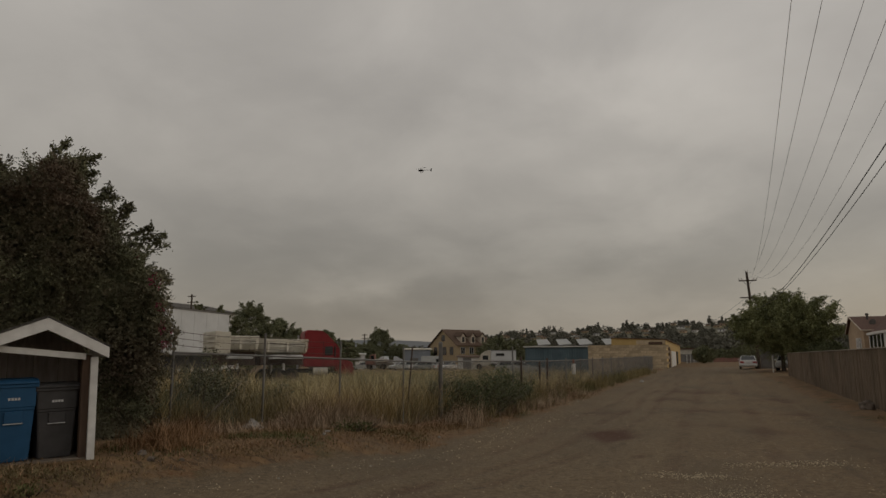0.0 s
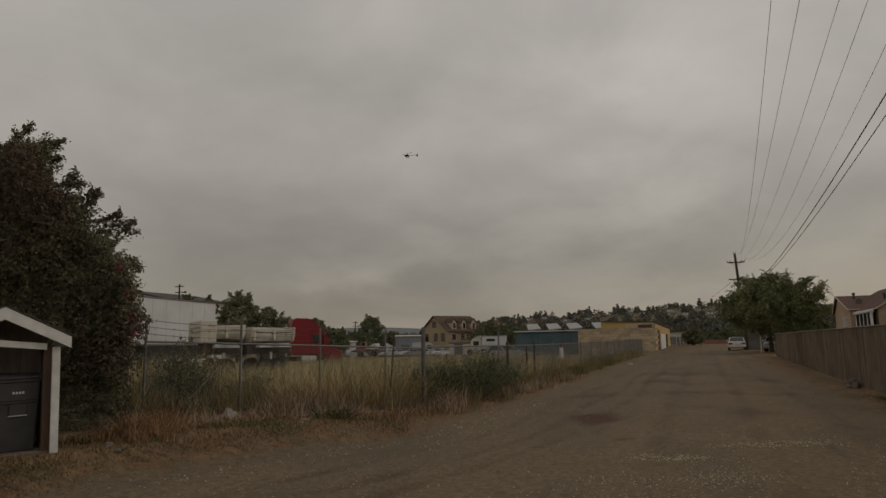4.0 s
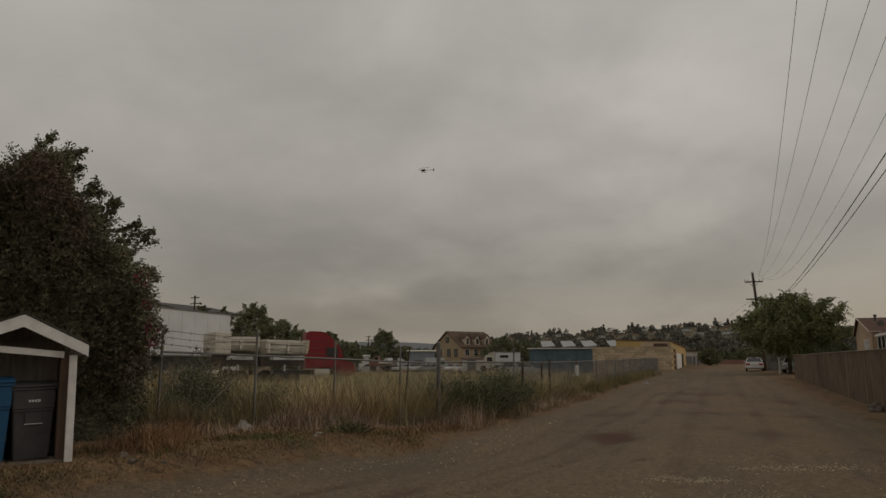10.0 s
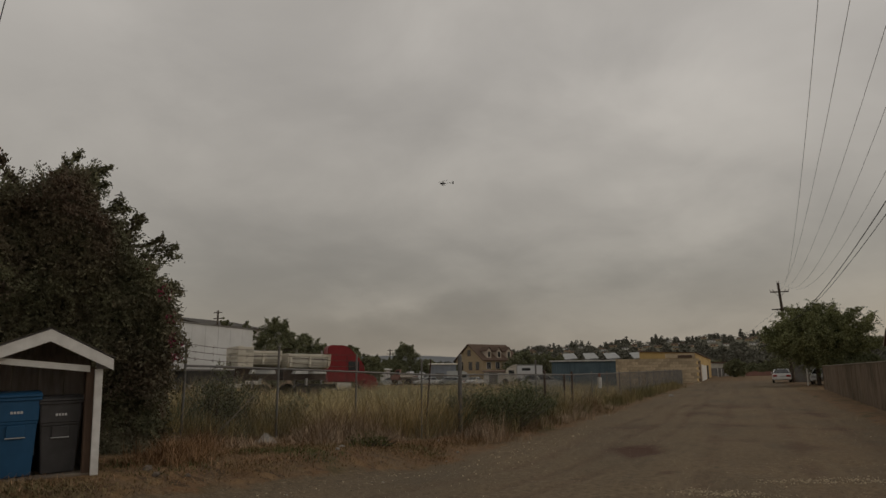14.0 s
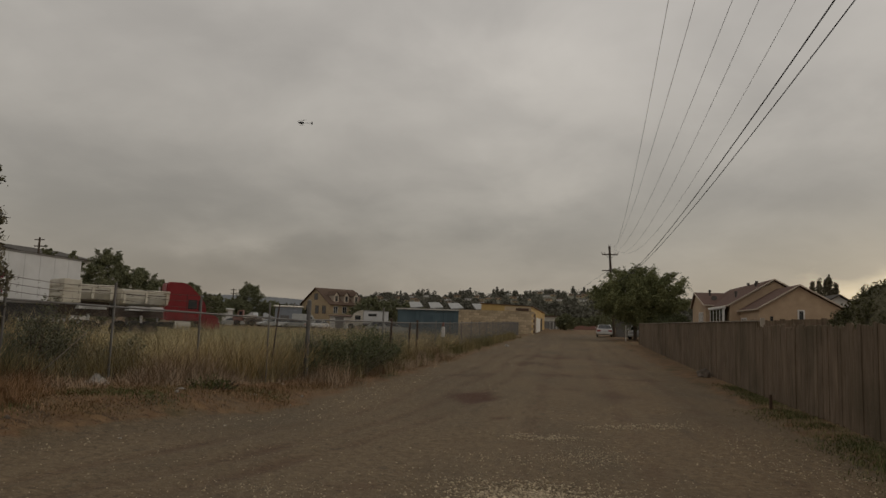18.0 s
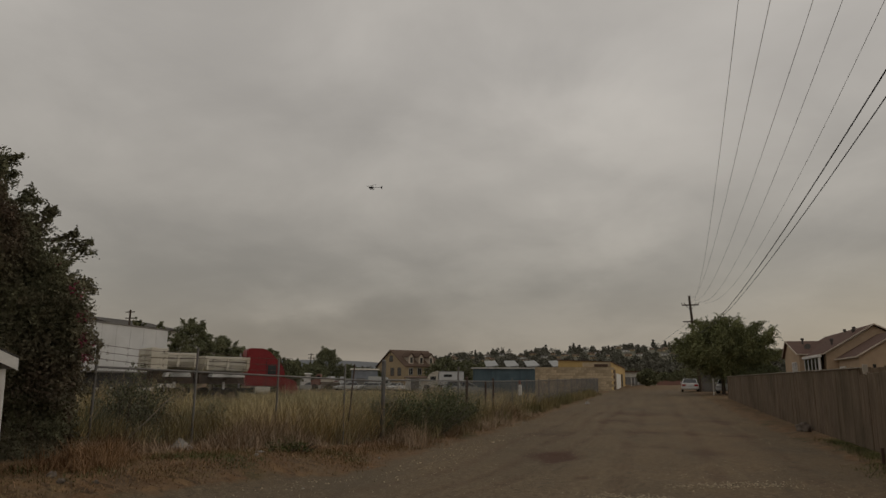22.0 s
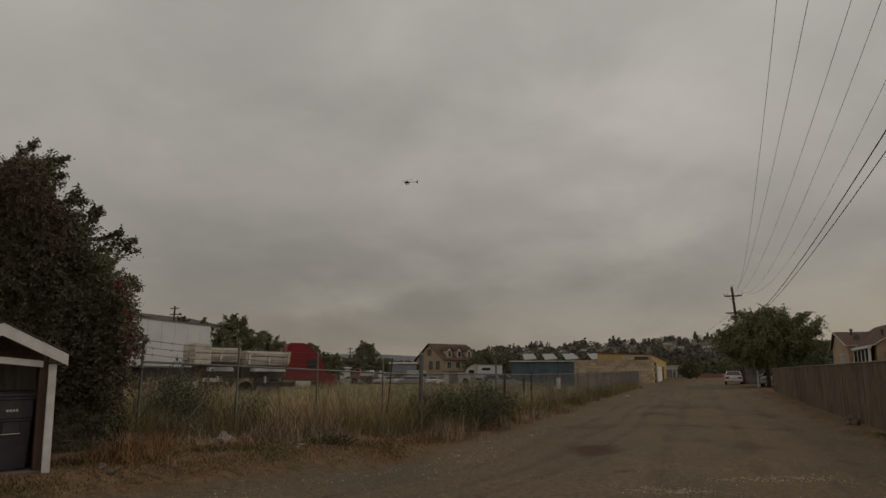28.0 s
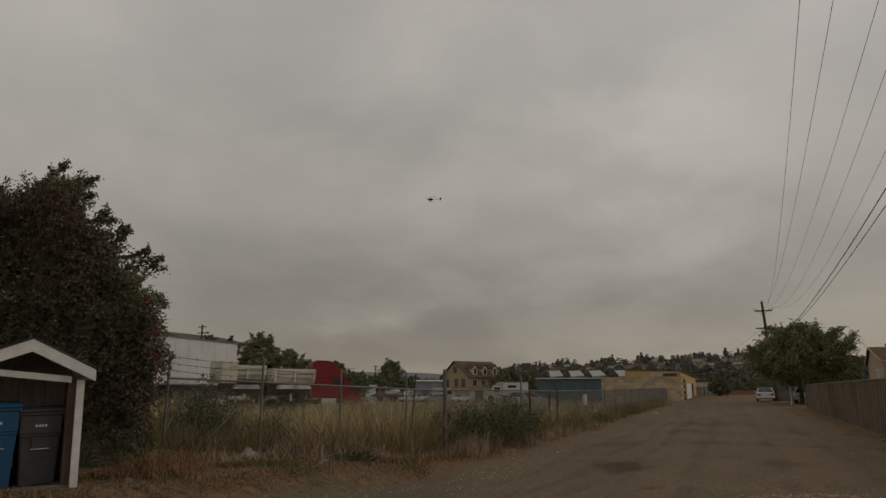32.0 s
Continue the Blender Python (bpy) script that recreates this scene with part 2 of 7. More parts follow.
M_WOOD = material("weathered_fence_wood", (0.105, 0.075, 0.05), (0.222, 0.166, 0.118), 3, 0.92, bump=0.4, bscale=30, rnd=0.12, stretch=(6, 6, 0.6), c3=(0.1, 0.078, 0.05), scale3=0.7, amount3=0.9, world_space=True)
M_WOODBROWN = material("brown_post_wood", (0.065, 0.042, 0.03), (0.11, 0.07, 0.048), 4, 0.85, bump=0.2, bscale=40, stretch=(5, 5, 0.6))
M_BOARD = material("grey_brown_board", (0.22, 0.185, 0.16), (0.34, 0.295, 0.26), 4, 0.85, bump=0.2, stretch=(5, 5, 0.7), rnd=0.2)
M_WHITE = material("white_paint", (0.62, 0.61, 0.59), (0.78, 0.77, 0.75), 6, 0.6, bump=0.08, c3=(0.45, 0.43, 0.4), scale3=2.5, amount3=0.35)
M_GALV = material("galvanised_steel", (0.15, 0.147, 0.142), (0.235, 0.23, 0.222), 8, 0.6, 0.35, bump=0.05, c3=(0.13, 0.1, 0.08), scale3=2, amount3=0.5)
M_RUST = material("dark_rusty_steel", (0.06, 0.045, 0.038), (0.12, 0.085, 0.07), 8, 0.8, 0.2, bump=0.1)
M_SHINGLE = material("asphalt_shingle", (0.06, 0.055, 0.05), (0.11, 0.1, 0.09), 20, 0.95, bump=0.3, bscale=80)
M_REDROOF = material("red_brown_shingle", (0.094, 0.056, 0.043), (0.143, 0.084, 0.066), 12, 0.95, bump=0.3, bscale=60, c3=(0.09, 0.05, 0.04), scale3=0.8)
M_STUCCO = material("tan_stucco", (0.42, 0.312, 0.212), (0.5, 0.375, 0.258), 3, 0.9, bump=0.15, bscale=60, c3=(0.36, 0.265, 0.19), scale3=0.5, amount3=0.5)
M_YELLOW = material("yellow_ochre_render", (0.48, 0.34, 0.14), (0.58, 0.41, 0.18), 1.2, 0.9, bump=0.1, c3=(0.4, 0.28, 0.13), scale3=0.3)
M_BLOCK = material("pale_block_wall", (0.4, 0.315, 0.21), (0.58, 0.475, 0.335), 1.6, 0.92, bump=0.15, rnd=0.2, c3=(0.34, 0.25, 0.16), scale3=0.35)
M_MORTAR = material("mortar", (0.24, 0.2, 0.15), (0.3, 0.25, 0.19), 4, 0.95)
M_GREYBLUE = material("grey_blue_sheet", (0.2, 0.22, 0.25), (0.28, 0.3, 0.33), 1.5, 0.6)
M_BLUE = material("faded_blue_sheet", (0.075, 0.116, 0.142), (0.102, 0.148, 0.176), 1.2, 0.6, bump=0.05, rnd=0.12, c3=(0.07, 0.11, 0.13), scale3=0.4)
M_SKYL = material("pale_roof_sheet", (0.5, 0.5, 0.48), (0.66, 0.65, 0.62), 2, 0.5, c3=(0.38, 0.37, 0.34), scale3=0.6)
M_TAN = material("tan_house_wall", (0.36, 0.28, 0.178), (0.425, 0.335, 0.215), 2, 0.9)
M_BROWNROOF = material("brown_roof", (0.09, 0.06, 0.044), (0.135, 0.09, 0.066), 5, 0.95)
M_LEAFDARK = material("dark_hedge_leaf", (0.13, 0.125, 0.082), (0.19, 0.178, 0.114), 1.2, 0.8, island=0.22, c3=(0.118, 0.083, 0.066), scale3=0.9, amount3=0.7, spec=0.2)
M_LEAF = material("green_leaf", (0.13, 0.142, 0.066), (0.23, 0.24, 0.112), 1.0, 0.7, island=0.45, spec=0.2)
M_LEAFFAR = material("far_tree_leaf", (0.142, 0.152, 0.09), (0.228, 0.234, 0.14), 0.6, 0.85, island=0.4, spec=0.1)
M_SHRUB = material("dark_shrub_leaf", (0.082, 0.096, 0.05), (0.14, 0.153, 0.08), 1.0, 0.75, island=0.45, spec=0.2)
# leaf green greyed and its contrast cut so distance haze is in the colour
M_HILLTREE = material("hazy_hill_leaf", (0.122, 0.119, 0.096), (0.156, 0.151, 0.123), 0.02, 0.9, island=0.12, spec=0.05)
M_LEAFBLUE = material("grey_green_weed", (0.16, 0.168, 0.1), (0.25, 0.255, 0.155), 1.0, 0.8, island=0.4, spec=0.15)
M_WEED = material("dull_green_weed", (0.12, 0.128, 0.072), (0.19, 0.196, 0.11), 1.0, 0.8, island=0.4, spec=0.15)
M_LEAFYEL = material("yellow_green_leaf", (0.05, 0.051, 0.023), (0.092, 0.089, 0.037), 1.0, 0.7, island=0.4, spec=0.2)
M_FLOWER = material("magenta_flower", (0.24, 0.035, 0.075), (0.34, 0.06, 0.11), 5, 0.7, island=0.4)
M_BARK = material("bark", (0.05, 0.038, 0.028), (0.1, 0.078, 0.06), 6, 0.95, bump=0.4, stretch=(3, 3, 0.8))
M_STRAW = material("dry_grass", (0.46, 0.36, 0.19), (0.74, 0.6, 0.34), 0.5, 0.9, island=0.45, spec=0.1, c3=(0.3, 0.26, 0.13), scale3=0.35, amount3=0.8)
M_TWIG = material("grey_brown_dead_weed", (0.31, 0.24, 0.17), (0.5, 0.395, 0.285), 0.8, 0.9, island=0.45, spec=0.1, c3=(0.32, 0.21, 0.13), scale3=0.7, amount3=0.8)
M_RUSTGRASS = material("rusty_dry_grass", (0.17, 0.1, 0.055), (0.3, 0.185, 0.1), 0.8, 0.9, island=0.45, spec=0.1)
M_STRAWRED = material("reddish_dry_weed", (0.205, 0.132, 0.08), (0.35, 0.228, 0.135), 0.8, 0.9, island=0.45, spec=0.1)
M_STRAWDULL = material("olive_dry_grass", (0.33, 0.28, 0.16), (0.49, 0.42, 0.24), 0.5, 0.9, island=0.45, spec=0.1, c3=(0.15, 0.14, 0.065), scale3=0.3, amount3=0.9)
M_VERGE = material("trampled_verge_grass", (0.185, 0.115, 0.06), (0.31, 0.195, 0.105), 0.6, 0.9, island=0.45, spec=0.1, c3=(0.15, 0.135, 0.07), scale3=0.6, amount3=0.8)
M_LANEGRASS = material("dull_lane_grass", (0.2, 0.165, 0.085), (0.33, 0.27, 0.14), 0.5, 0.9, island=0.45, spec=0.1, c3=(0.13, 0.125, 0.06), scale3=0.3, amount3=0.8)
M_GRASS = material("green_grass", (0.08, 0.09, 0.038), (0.135, 0.145, 0.06), 0.8, 0.9, island=0.45, spec=0.1)
M_PEBBLE = material("pale_gravel", (0.3, 0.244, 0.162), (0.53, 0.445, 0.315), 20, 0.85, island=0.5)
M_RUBBER = material("tyre_rubber", (0.012, 0.012, 0.012), (0.025, 0.025, 0.024), 10, 0.85)
M_CHROME = material("dull_metal_rim", (0.4, 0.4, 0.4), (0.55, 0.55, 0.55), 10, 0.35, 0.8)
M_GLASS = glass("dark_window_glass", (0.02, 0.024, 0.028))
M_BLACK = material("black_plastic", (0.015, 0.015, 0.016), (0.03, 0.03, 0.031), 8, 0.6)
M_CARWHITE = material("white_car_paint", (0.6, 0.6, 0.59), (0.66, 0.66, 0.65), 2, 0.3, spec=0.5)
M_CARSILVER = material("silver_car_paint", (0.42, 0.43, 0.42), (0.5, 0.51, 0.5), 2, 0.3, 0.2, spec=0.5)
M_CARGREY = material("grey_green_car_paint", (0.3, 0.32, 0.31), (0.37, 0.39, 0.38), 2, 0.35, 0.2, spec=0.5)
M_TAIL = material("red_tail_lamp", (0.25, 0.015, 0.012), (0.35, 0.02, 0.018), 10, 0.3)
M_RED = material("red_cab_paint", (0.19, 0.011, 0.015), (0.24, 0.016, 0.021), 1.5, 0.4, spec=0.4, c3=(0.17, 0.012, 0.016), scale3=0.6)
M_TRAILER = material("white_trailer_skin", (0.56, 0.57, 0.58), (0.66, 0.67, 0.68), 0.8, 0.45, c3=(0.45, 0.45, 0.44), scale3=0.3, amount3=0.5)
M_CREAM = material("cream_dump_body", (0.52, 0.49, 0.42), (0.62, 0.59, 0.52), 1.5, 0.6, c3=(0.33, 0.26, 0.18), scale3=0.7, amount3=0.6)
M_ALU = material("grey_tank_metal", (0.42, 0.405, 0.36), (0.56, 0.54, 0.48), 2, 0.55, 0.0)
M_BINBLUE = material("blue_bin_plastic", (0.017, 0.075, 0.16), (0.024, 0.092, 0.195), 5, 0.5, bump=0.03, c3=(0.02, 0.09, 0.2), scale3=3, amount3=0.4)
M_BINGREY = material("charcoal_bin_plastic", (0.048, 0.046, 0.047), (0.07, 0.067, 0.068), 5, 0.5, bump=0.03)
M_LABEL = material("pale_label", (0.5, 0.5, 0.5), (0.6, 0.6, 0.6), 30, 0.6)
M_CONC = material("concrete", (0.28, 0.26, 0.23), (0.36, 0.34, 0.3), 5, 0.95, bump=0.2, c3=(0.2, 0.18, 0.15), scale3=1.5)
M_SLAB = material("dirty_concrete", (0.13, 0.105, 0.08), (0.2, 0.165, 0.13), 5, 0.95, bump=0.2, c3=(0.11, 0.085, 0.06), scale3=1.5)
M_WIRE = material("black_cable", (0.012, 0.012, 0.013), (0.02, 0.02, 0.021), 10, 0.6)
M_WIREGREY = material("weathered_wire", (0.13, 0.13, 0.13), (0.18, 0.18, 0.18), 10, 0.6, 0.3)
M_CERAMIC = material("insulator", (0.3, 0.27, 0.25), (0.4, 0.37, 0.34), 10, 0.4)
# both hill colours carry painted distance haze: lifted browns, then blue-grey
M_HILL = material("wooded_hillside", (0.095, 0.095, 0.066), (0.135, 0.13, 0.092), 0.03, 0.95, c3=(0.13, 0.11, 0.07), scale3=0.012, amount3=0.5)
M_FARHILL = material("haze_blue_far_hill", (0.13, 0.14, 0.15), (0.16, 0.17, 0.18), 0.01, 0.95)
M_ROCK = material("grey_rock", (0.075, 0.06, 0.048), (0.24, 0.2, 0.165), 9, 0.95, bump=0.8, bscale=12, c3=(0.09, 0.075, 0.06), scale3=4)
M_PAPER = material("white_litter", (0.3, 0.28, 0.25), (0.42, 0.4, 0.37), 8, 0.8)
M_PINK = material("faded_red_stuff", (0.2, 0.1, 0.085), (0.27, 0.15, 0.12), 1, 0.8)


def ground_material():
    m = bpy.data.materials.new("gravel_and_dirt")
    m.use_nodes = True
    t = m.node_tree
    b = t.nodes["Principled BSDF"]
    b.inputs["Roughness"].default_value, b.inputs["Specular IOR Level"].default_value = 0.92, 0.2
    co = t.nodes.new("ShaderNodeTexCoord").outputs["Object"]

    def noise_of(scale, detail, lo, hi, stretch=(1, 1, 1)):
        mp = t.nodes.new("ShaderNodeMapping"); mp.inputs["Scale"].default_value = stretch
        t.links.new(co, mp.inputs["Vector"])
        n = t.nodes.new("ShaderNodeTexNoise")
        n.inputs["Scale"].default_value, n.inputs["Detail"].default_value, n.inputs["Roughness"].default_value = scale, detail, 0.62
        t.links.new(mp.outputs[0], n.inputs["Vector"])
        r = t.nodes.new("ShaderNodeMapRange"); r.inputs[1].default_value, r.inputs[2].default_value = lo, hi
        t.links.new(n.outputs["Fac"], r.inputs[0])
        return r.outputs[0]

    def mix(fac, a, bb):
        x = t.nodes.new("ShaderNodeMix"); x.data_type = "RGBA"
        t.links.new(fac, x.inputs[0])
        for k, v in ((6, a), (7, bb)):
            if isinstance(v, tuple):
                x.inputs[k].default_value = (*v, 1)
            else:
                t.links.new(v, x.inputs[k])
        return x.outputs[2]

    fine = noise_of(9, 8, 0.3, 0.7)
    road = mix(fine, (0.107, 0.073, 0.042), (0.25, 0.18, 0.107))
    # greyer crushed stone towards the lot, warmer dirt towards the board fence
    gr = t.nodes.new("ShaderNodeAttribute"); gr.attribute_name = "stony"
    road = mix(gr.outputs["Fac"], road, mix(fine, (0.094, 0.071, 0.044), (0.212, 0.163, 0.104)))
    road = mix(noise_of(0.5, 4, 0.45, 0.7, (1, 0.35, 1)), road, (0.118, 0.092, 0.06))
    # pale worn strips and darker wheel lines that run along the lane
    road = mix(noise_of(0.9, 3, 0.58, 0.8, (1, 0.06, 1)), road, (0.208, 0.158, 0.098))
    road = mix(noise_of(1.3, 4, 0.6, 0.74, (1, 0.1, 1)), road, (0.1, 0.074, 0.048))
    road = mix(noise_of(2.6, 6, 0.56, 0.72), road, (0.175, 0.128, 0.082))
    road = mix(noise_of(4.5, 6, 0.58, 0.7, (1, 0.55, 1)), road, (0.105, 0.082, 0.055))
    road = mix(noise_of(17, 5, 0.56, 0.68, (1, 0.7, 1)), road, (0.092, 0.068, 0.045))
    road = mix(noise_of(12, 6, 0.58, 0.7), road, (0.24, 0.185, 0.12))
    road = mix(noise_of(70, 2, 0.58, 0.68), road, (0.08, 0.06, 0.041))
    speck = noise_of(48, 2, 0.63, 0.7)
    road = mix(speck, road, (0.3, 0.258, 0.193))
    dirt = mix(fine, (0.125, 0.086, 0.052), (0.19, 0.13, 0.078))
    dirt = mix(noise_of(1.1, 5, 0.4, 0.62), dirt, (0.172, 0.096, 0.048))
    dirt = mix(noise_of(2.4, 6, 0.5, 0.62), dirt, (0.225, 0.14, 0.072))
    dirt = mix(noise_of(3.1, 7, 0.52, 0.64, (1.0, 1.7, 1)), dirt, (0.085, 0.056, 0.034))
    dirt = mix(noise_of(26, 5, 0.55, 0.68), dirt, (0.27, 0.19, 0.11))
    dirt = mix(noise_of(0.7, 5, 0.54, 0.66), dirt, (0.075, 0.072, 0.036))
    a = t.nodes.new("ShaderNodeAttribute"); a.attribute_name = "verge"
    ad = t.nodes.new("ShaderNodeMath"); ad.operation = "ADD"
    t.links.new(a.outputs["Fac"], ad.inputs[0])
    e = noise_of(1.6, 6, 0.25, 0.75)
    s = t.nodes.new("ShaderNodeMath"); s.operation = "MULTIPLY_ADD"; s.inputs[1].default_value, s.inputs[2].default_value = 0.9, -0.45
    t.links.new(e, s.inputs[0]); t.links.new(s.outputs[0], ad.inputs[1])
    r = t.nodes.new("ShaderNodeMapRange"); r.inputs[1].default_value, r.inputs[2].default_value = 0.35, 0.65
    t.links.new(ad.outputs[0], r.inputs[0])
    th = t.nodes.new("ShaderNodeAttribute"); th.attribute_name = "thatch"
    dirt = mix(th.outputs["Fac"], dirt, mix(noise_of(14, 6, 0.35, 0.65), (0.18, 0.14, 0.082), (0.34, 0.27, 0.16)))
    st = t.nodes.new("ShaderNodeAttribute"); st.attribute_name = "stain"
    sr = t.nodes.new("ShaderNodeMapRange"); sr.inputs[1].default_value, sr.inputs[2].default_value, sr.inputs[4].default_value = 0.12, 0.8, 0.95
    t.links.new(st.outputs["Fac"], sr.inputs[0])
    both = mix(sr.outputs[0], mix(r.outputs[0], road, dirt), (0.082, 0.043, 0.028))
    t.links.new(both, b.inputs["Base Color"])
    nb = t.nodes.new("ShaderNodeTexNoise"); nb.inputs["Scale"].default_value, nb.inputs["Detail"].default_value = 22, 8
    t.links.new(co, nb.inputs["Vector"])
    bp = t.nodes.new("ShaderNodeBump"); bp.inputs["Strength"].default_value, bp.inputs["Distance"].default_value = 0.85, 0.03
    t.links.new(nb.outputs["Fac"], bp.inputs["Height"]); t.links.new(bp.outputs[0], b.inputs["Normal"])
    return m


M_GROUND = ground_material()


# ---- mesh helpers ----
def smooth(a, b, v):
    k = min(1.0, max(0.0, (v - a) / (b - a)))
    return k * k * (3 - 2 * k)


def edge_x(y):
    """The lane's grassy left edge."""
    return -4.85 - 0.36 * min(max(0.0, 11.2 - y), 4.6) + 0.12 * math.sin(y * 0.7) + 0.1 * math.sin(y * 1.9)


def bank_x(y):
    """The foot of the low bank beside the lane."""
    return -4.95 - 0.32 * max(0.0, 9.5 - y) + 0.18 * math.sin(y * 0.7) + 0.1 * math.sin(y * 1.9)


def fence_x(y):
    if y < 15.3:
        return -9.0 + (y - 9.35) * 2.8 / 5.95
    return -6.2 + (y - 15.3) * 0.6 / 56.7


def gz(x, y):
    """Height of the ground."""
    lane = smooth(-11, -5.5, x)
    up = max(0.0, y - 24)
    rise = 0.0125 * up * up / (up + 8) * (0.2 + 0.8 * lane)
    left = bank_x(y) - x
    bank = 0.22 * smooth(0.1, 1.55, left) * (1 - smooth(9.5, 15, y)) + 0.06 * smooth(0, 1.2, left)
    right = 0.08 * smooth(3.3, 4.1, x)
    dip = 0.46 * smooth(60, 112, math.hypot(x, y)) * smooth(30, 42, -x)
    return rise + bank + right - dip


def box(bm, x0, y0, z0, x1, y1, z1, m=None, bevel=0.0):
    r = bmesh.ops.create_cube(bm, size=1)
    vs = r["verts"]
    for v in vs:
        v.co = Vector((x0 + (v.co.x + 0.5) * (x1 - x0), y0 + (v.co.y + 0.5) * (y1 - y0), z0 + (v.co.z + 0.5) * (z1 - z0)))
    if bevel:
        es = list({e for v in vs for e in v.link_edges})
        out = bmesh.ops.bevel(bm, geom=es, offset=bevel, segments=1, affect="EDGES")
        vs = list({v for f in out["faces"] for v in f.verts} | {v for v in vs if v.is_valid})
    if m is not None:
        bmesh.ops.transform(bm, matrix=m, verts=[v for v in vs if v.is_valid])
    return bm


def tube(bm, a, b, r0, r1=None, n=8, caps=True):
    a, b = Vector(a), Vector(b)
    r1 = r0 if r1 is None else r1
    q = (b - a).to_track_quat("Z", "Y").to_matrix()
    rings = []
    for p, r in ((a, r0), (b, r1)):
        rings.append([bm.verts.new(p + q @ Vector((r * math.cos(2 * math.pi * k / n), r * math.sin(2 * math.pi * k / n), 0))) for k in range(n)])
    for k in range(n):
        bm.faces.new((rings[0][k], rings[0][(k + 1) % n], rings[1][(k + 1) % n], rings[1][k]))
    if caps:
        bm.faces.new(rings[0][::-1]); bm.faces.new(rings[1])
    return bm


def sweep(bm, pts, r, n=6):
    """One unbroken round line through points."""
    pts = [Vector(p) for p in pts]
    prev = None
    for k, p in enumerate(pts):
        d = pts[min(k + 1, len(pts) - 1)] - pts[max(k - 1, 0)]
        q = d.to_track_quat("Z", "Y").to_matrix()
        ring = [bm.verts.new(p + q @ Vector((r * math.cos(2 * math.pi * i / n), r * math.sin(2 * math.pi * i / n), 0))) for i in range(n)]
        if prev:
            for i in range(n):
                bm.faces.new((prev[i], prev[(i + 1) % n], ring[(i + 1) % n], ring[i]))
        prev = ring
    return bm


def prism(bm, outline, a, b, axis="y"):
    """Extrudes an outline of 2-D points from a to b along an axis."""
    def at(p, d):
        return {"x": (d, p[0], p[1]), "y": (p[0], d, p[1]), "z": (p[0], p[1], d)}[axis]
    v0 = [bm.verts.new(at(p, a)) for p in outline]
    v1 = [bm.verts.new(at(p, b)) for p in outline]
    n = len(outline)
    fs = [bm.faces.new(v0), bm.faces.new(v1[::-1])]
    for k in range(n):
        fs.append(bm.faces.new((v0[k], v1[k], v1[(k + 1) % n], v0[(k + 1) % n])))
    bmesh.ops.recalc_face_normals(bm, faces=fs)
    return bm


def mesh_of(name, bm, mat, flat=True):
    me = bpy.data.meshes.new(name)
    bm.to_mesh(me)
    bm.free()
    me.materials.append(mat)
    if not flat:
        for p in me.polygons:
            p.use_smooth = True
    return me


def part(name, bm, mat, parent, label="", flat=True):
    ob = new(name, mesh_of(name, bm, mat, flat))
    ob.parent = parent
    if label:
        ob["label"] = label
    return ob


def thing(name, label, category, m=None, group="", kind=""):
    ob = new(name)
    ob.empty_display_size = 0.2
    if m is not None:
        ob.matrix_world = m
    return tagged(ob, label, category, group, kind)


def solid(name, bm, mat, label="", category="", group="", kind="", flat=True):
    return tagged(new(name, mesh_of(name, bm, mat, flat)), label, category, group, kind)


def soup(name, verts, faces, mat):
    """One mesh from numpy arrays of vertices and of triangles or quads."""
    me = bpy.data.meshes.new(name)
    n = faces.shape[1]
    me.vertices.add(len(verts)); me.vertices.foreach_set("co", np.asarray(verts, dtype=np.float32).ravel())
    me.loops.add(faces.size); me.loops.foreach_set("vertex_index", faces.astype(np.int32).ravel())
    me.polygons.add(len(faces)); me.polygons.foreach_set("loop_start", np.arange(0, faces.size, n, dtype=np.int32))
    me.update(calc_edges=True)
    me.materials.append(mat)
    return me


def leaf_cloud(rng, centres, radii, per, size, flat=0.75):
    """Leaf quads filling soft balls: more of them towards each ball's skin."""
    c = np.repeat(np.asarray(centres, float), per, axis=0)
    r = np.repeat(np.asarray(radii, float), per, axis=0)
    d = rng.normal(size=c.shape); d /= np.linalg.norm(d, axis=1)[:, None]
    p = c + d * (r * rng.uniform(0.35, 1.05, len(c)) ** 0.6)[:, None] * np.array([1, 1, flat])
    u = rng.normal(size=c.shape); u /= np.linalg.norm(u, axis=1)[:, None]
    w = np.cross(u, rng.normal(size=c.shape)); w /= np.linalg.norm(w, axis=1)[:, None] + 1e-9
    s = size * rng.uniform(0.6, 1.4, len(c))[:, None]
    v = np.stack([p - u * s, p + w * s * 0.45, p + u * s, p - w * s * 0.45], 1).reshape(-1, 3)
    return v, np.arange(len(v)).reshape(-1, 4)


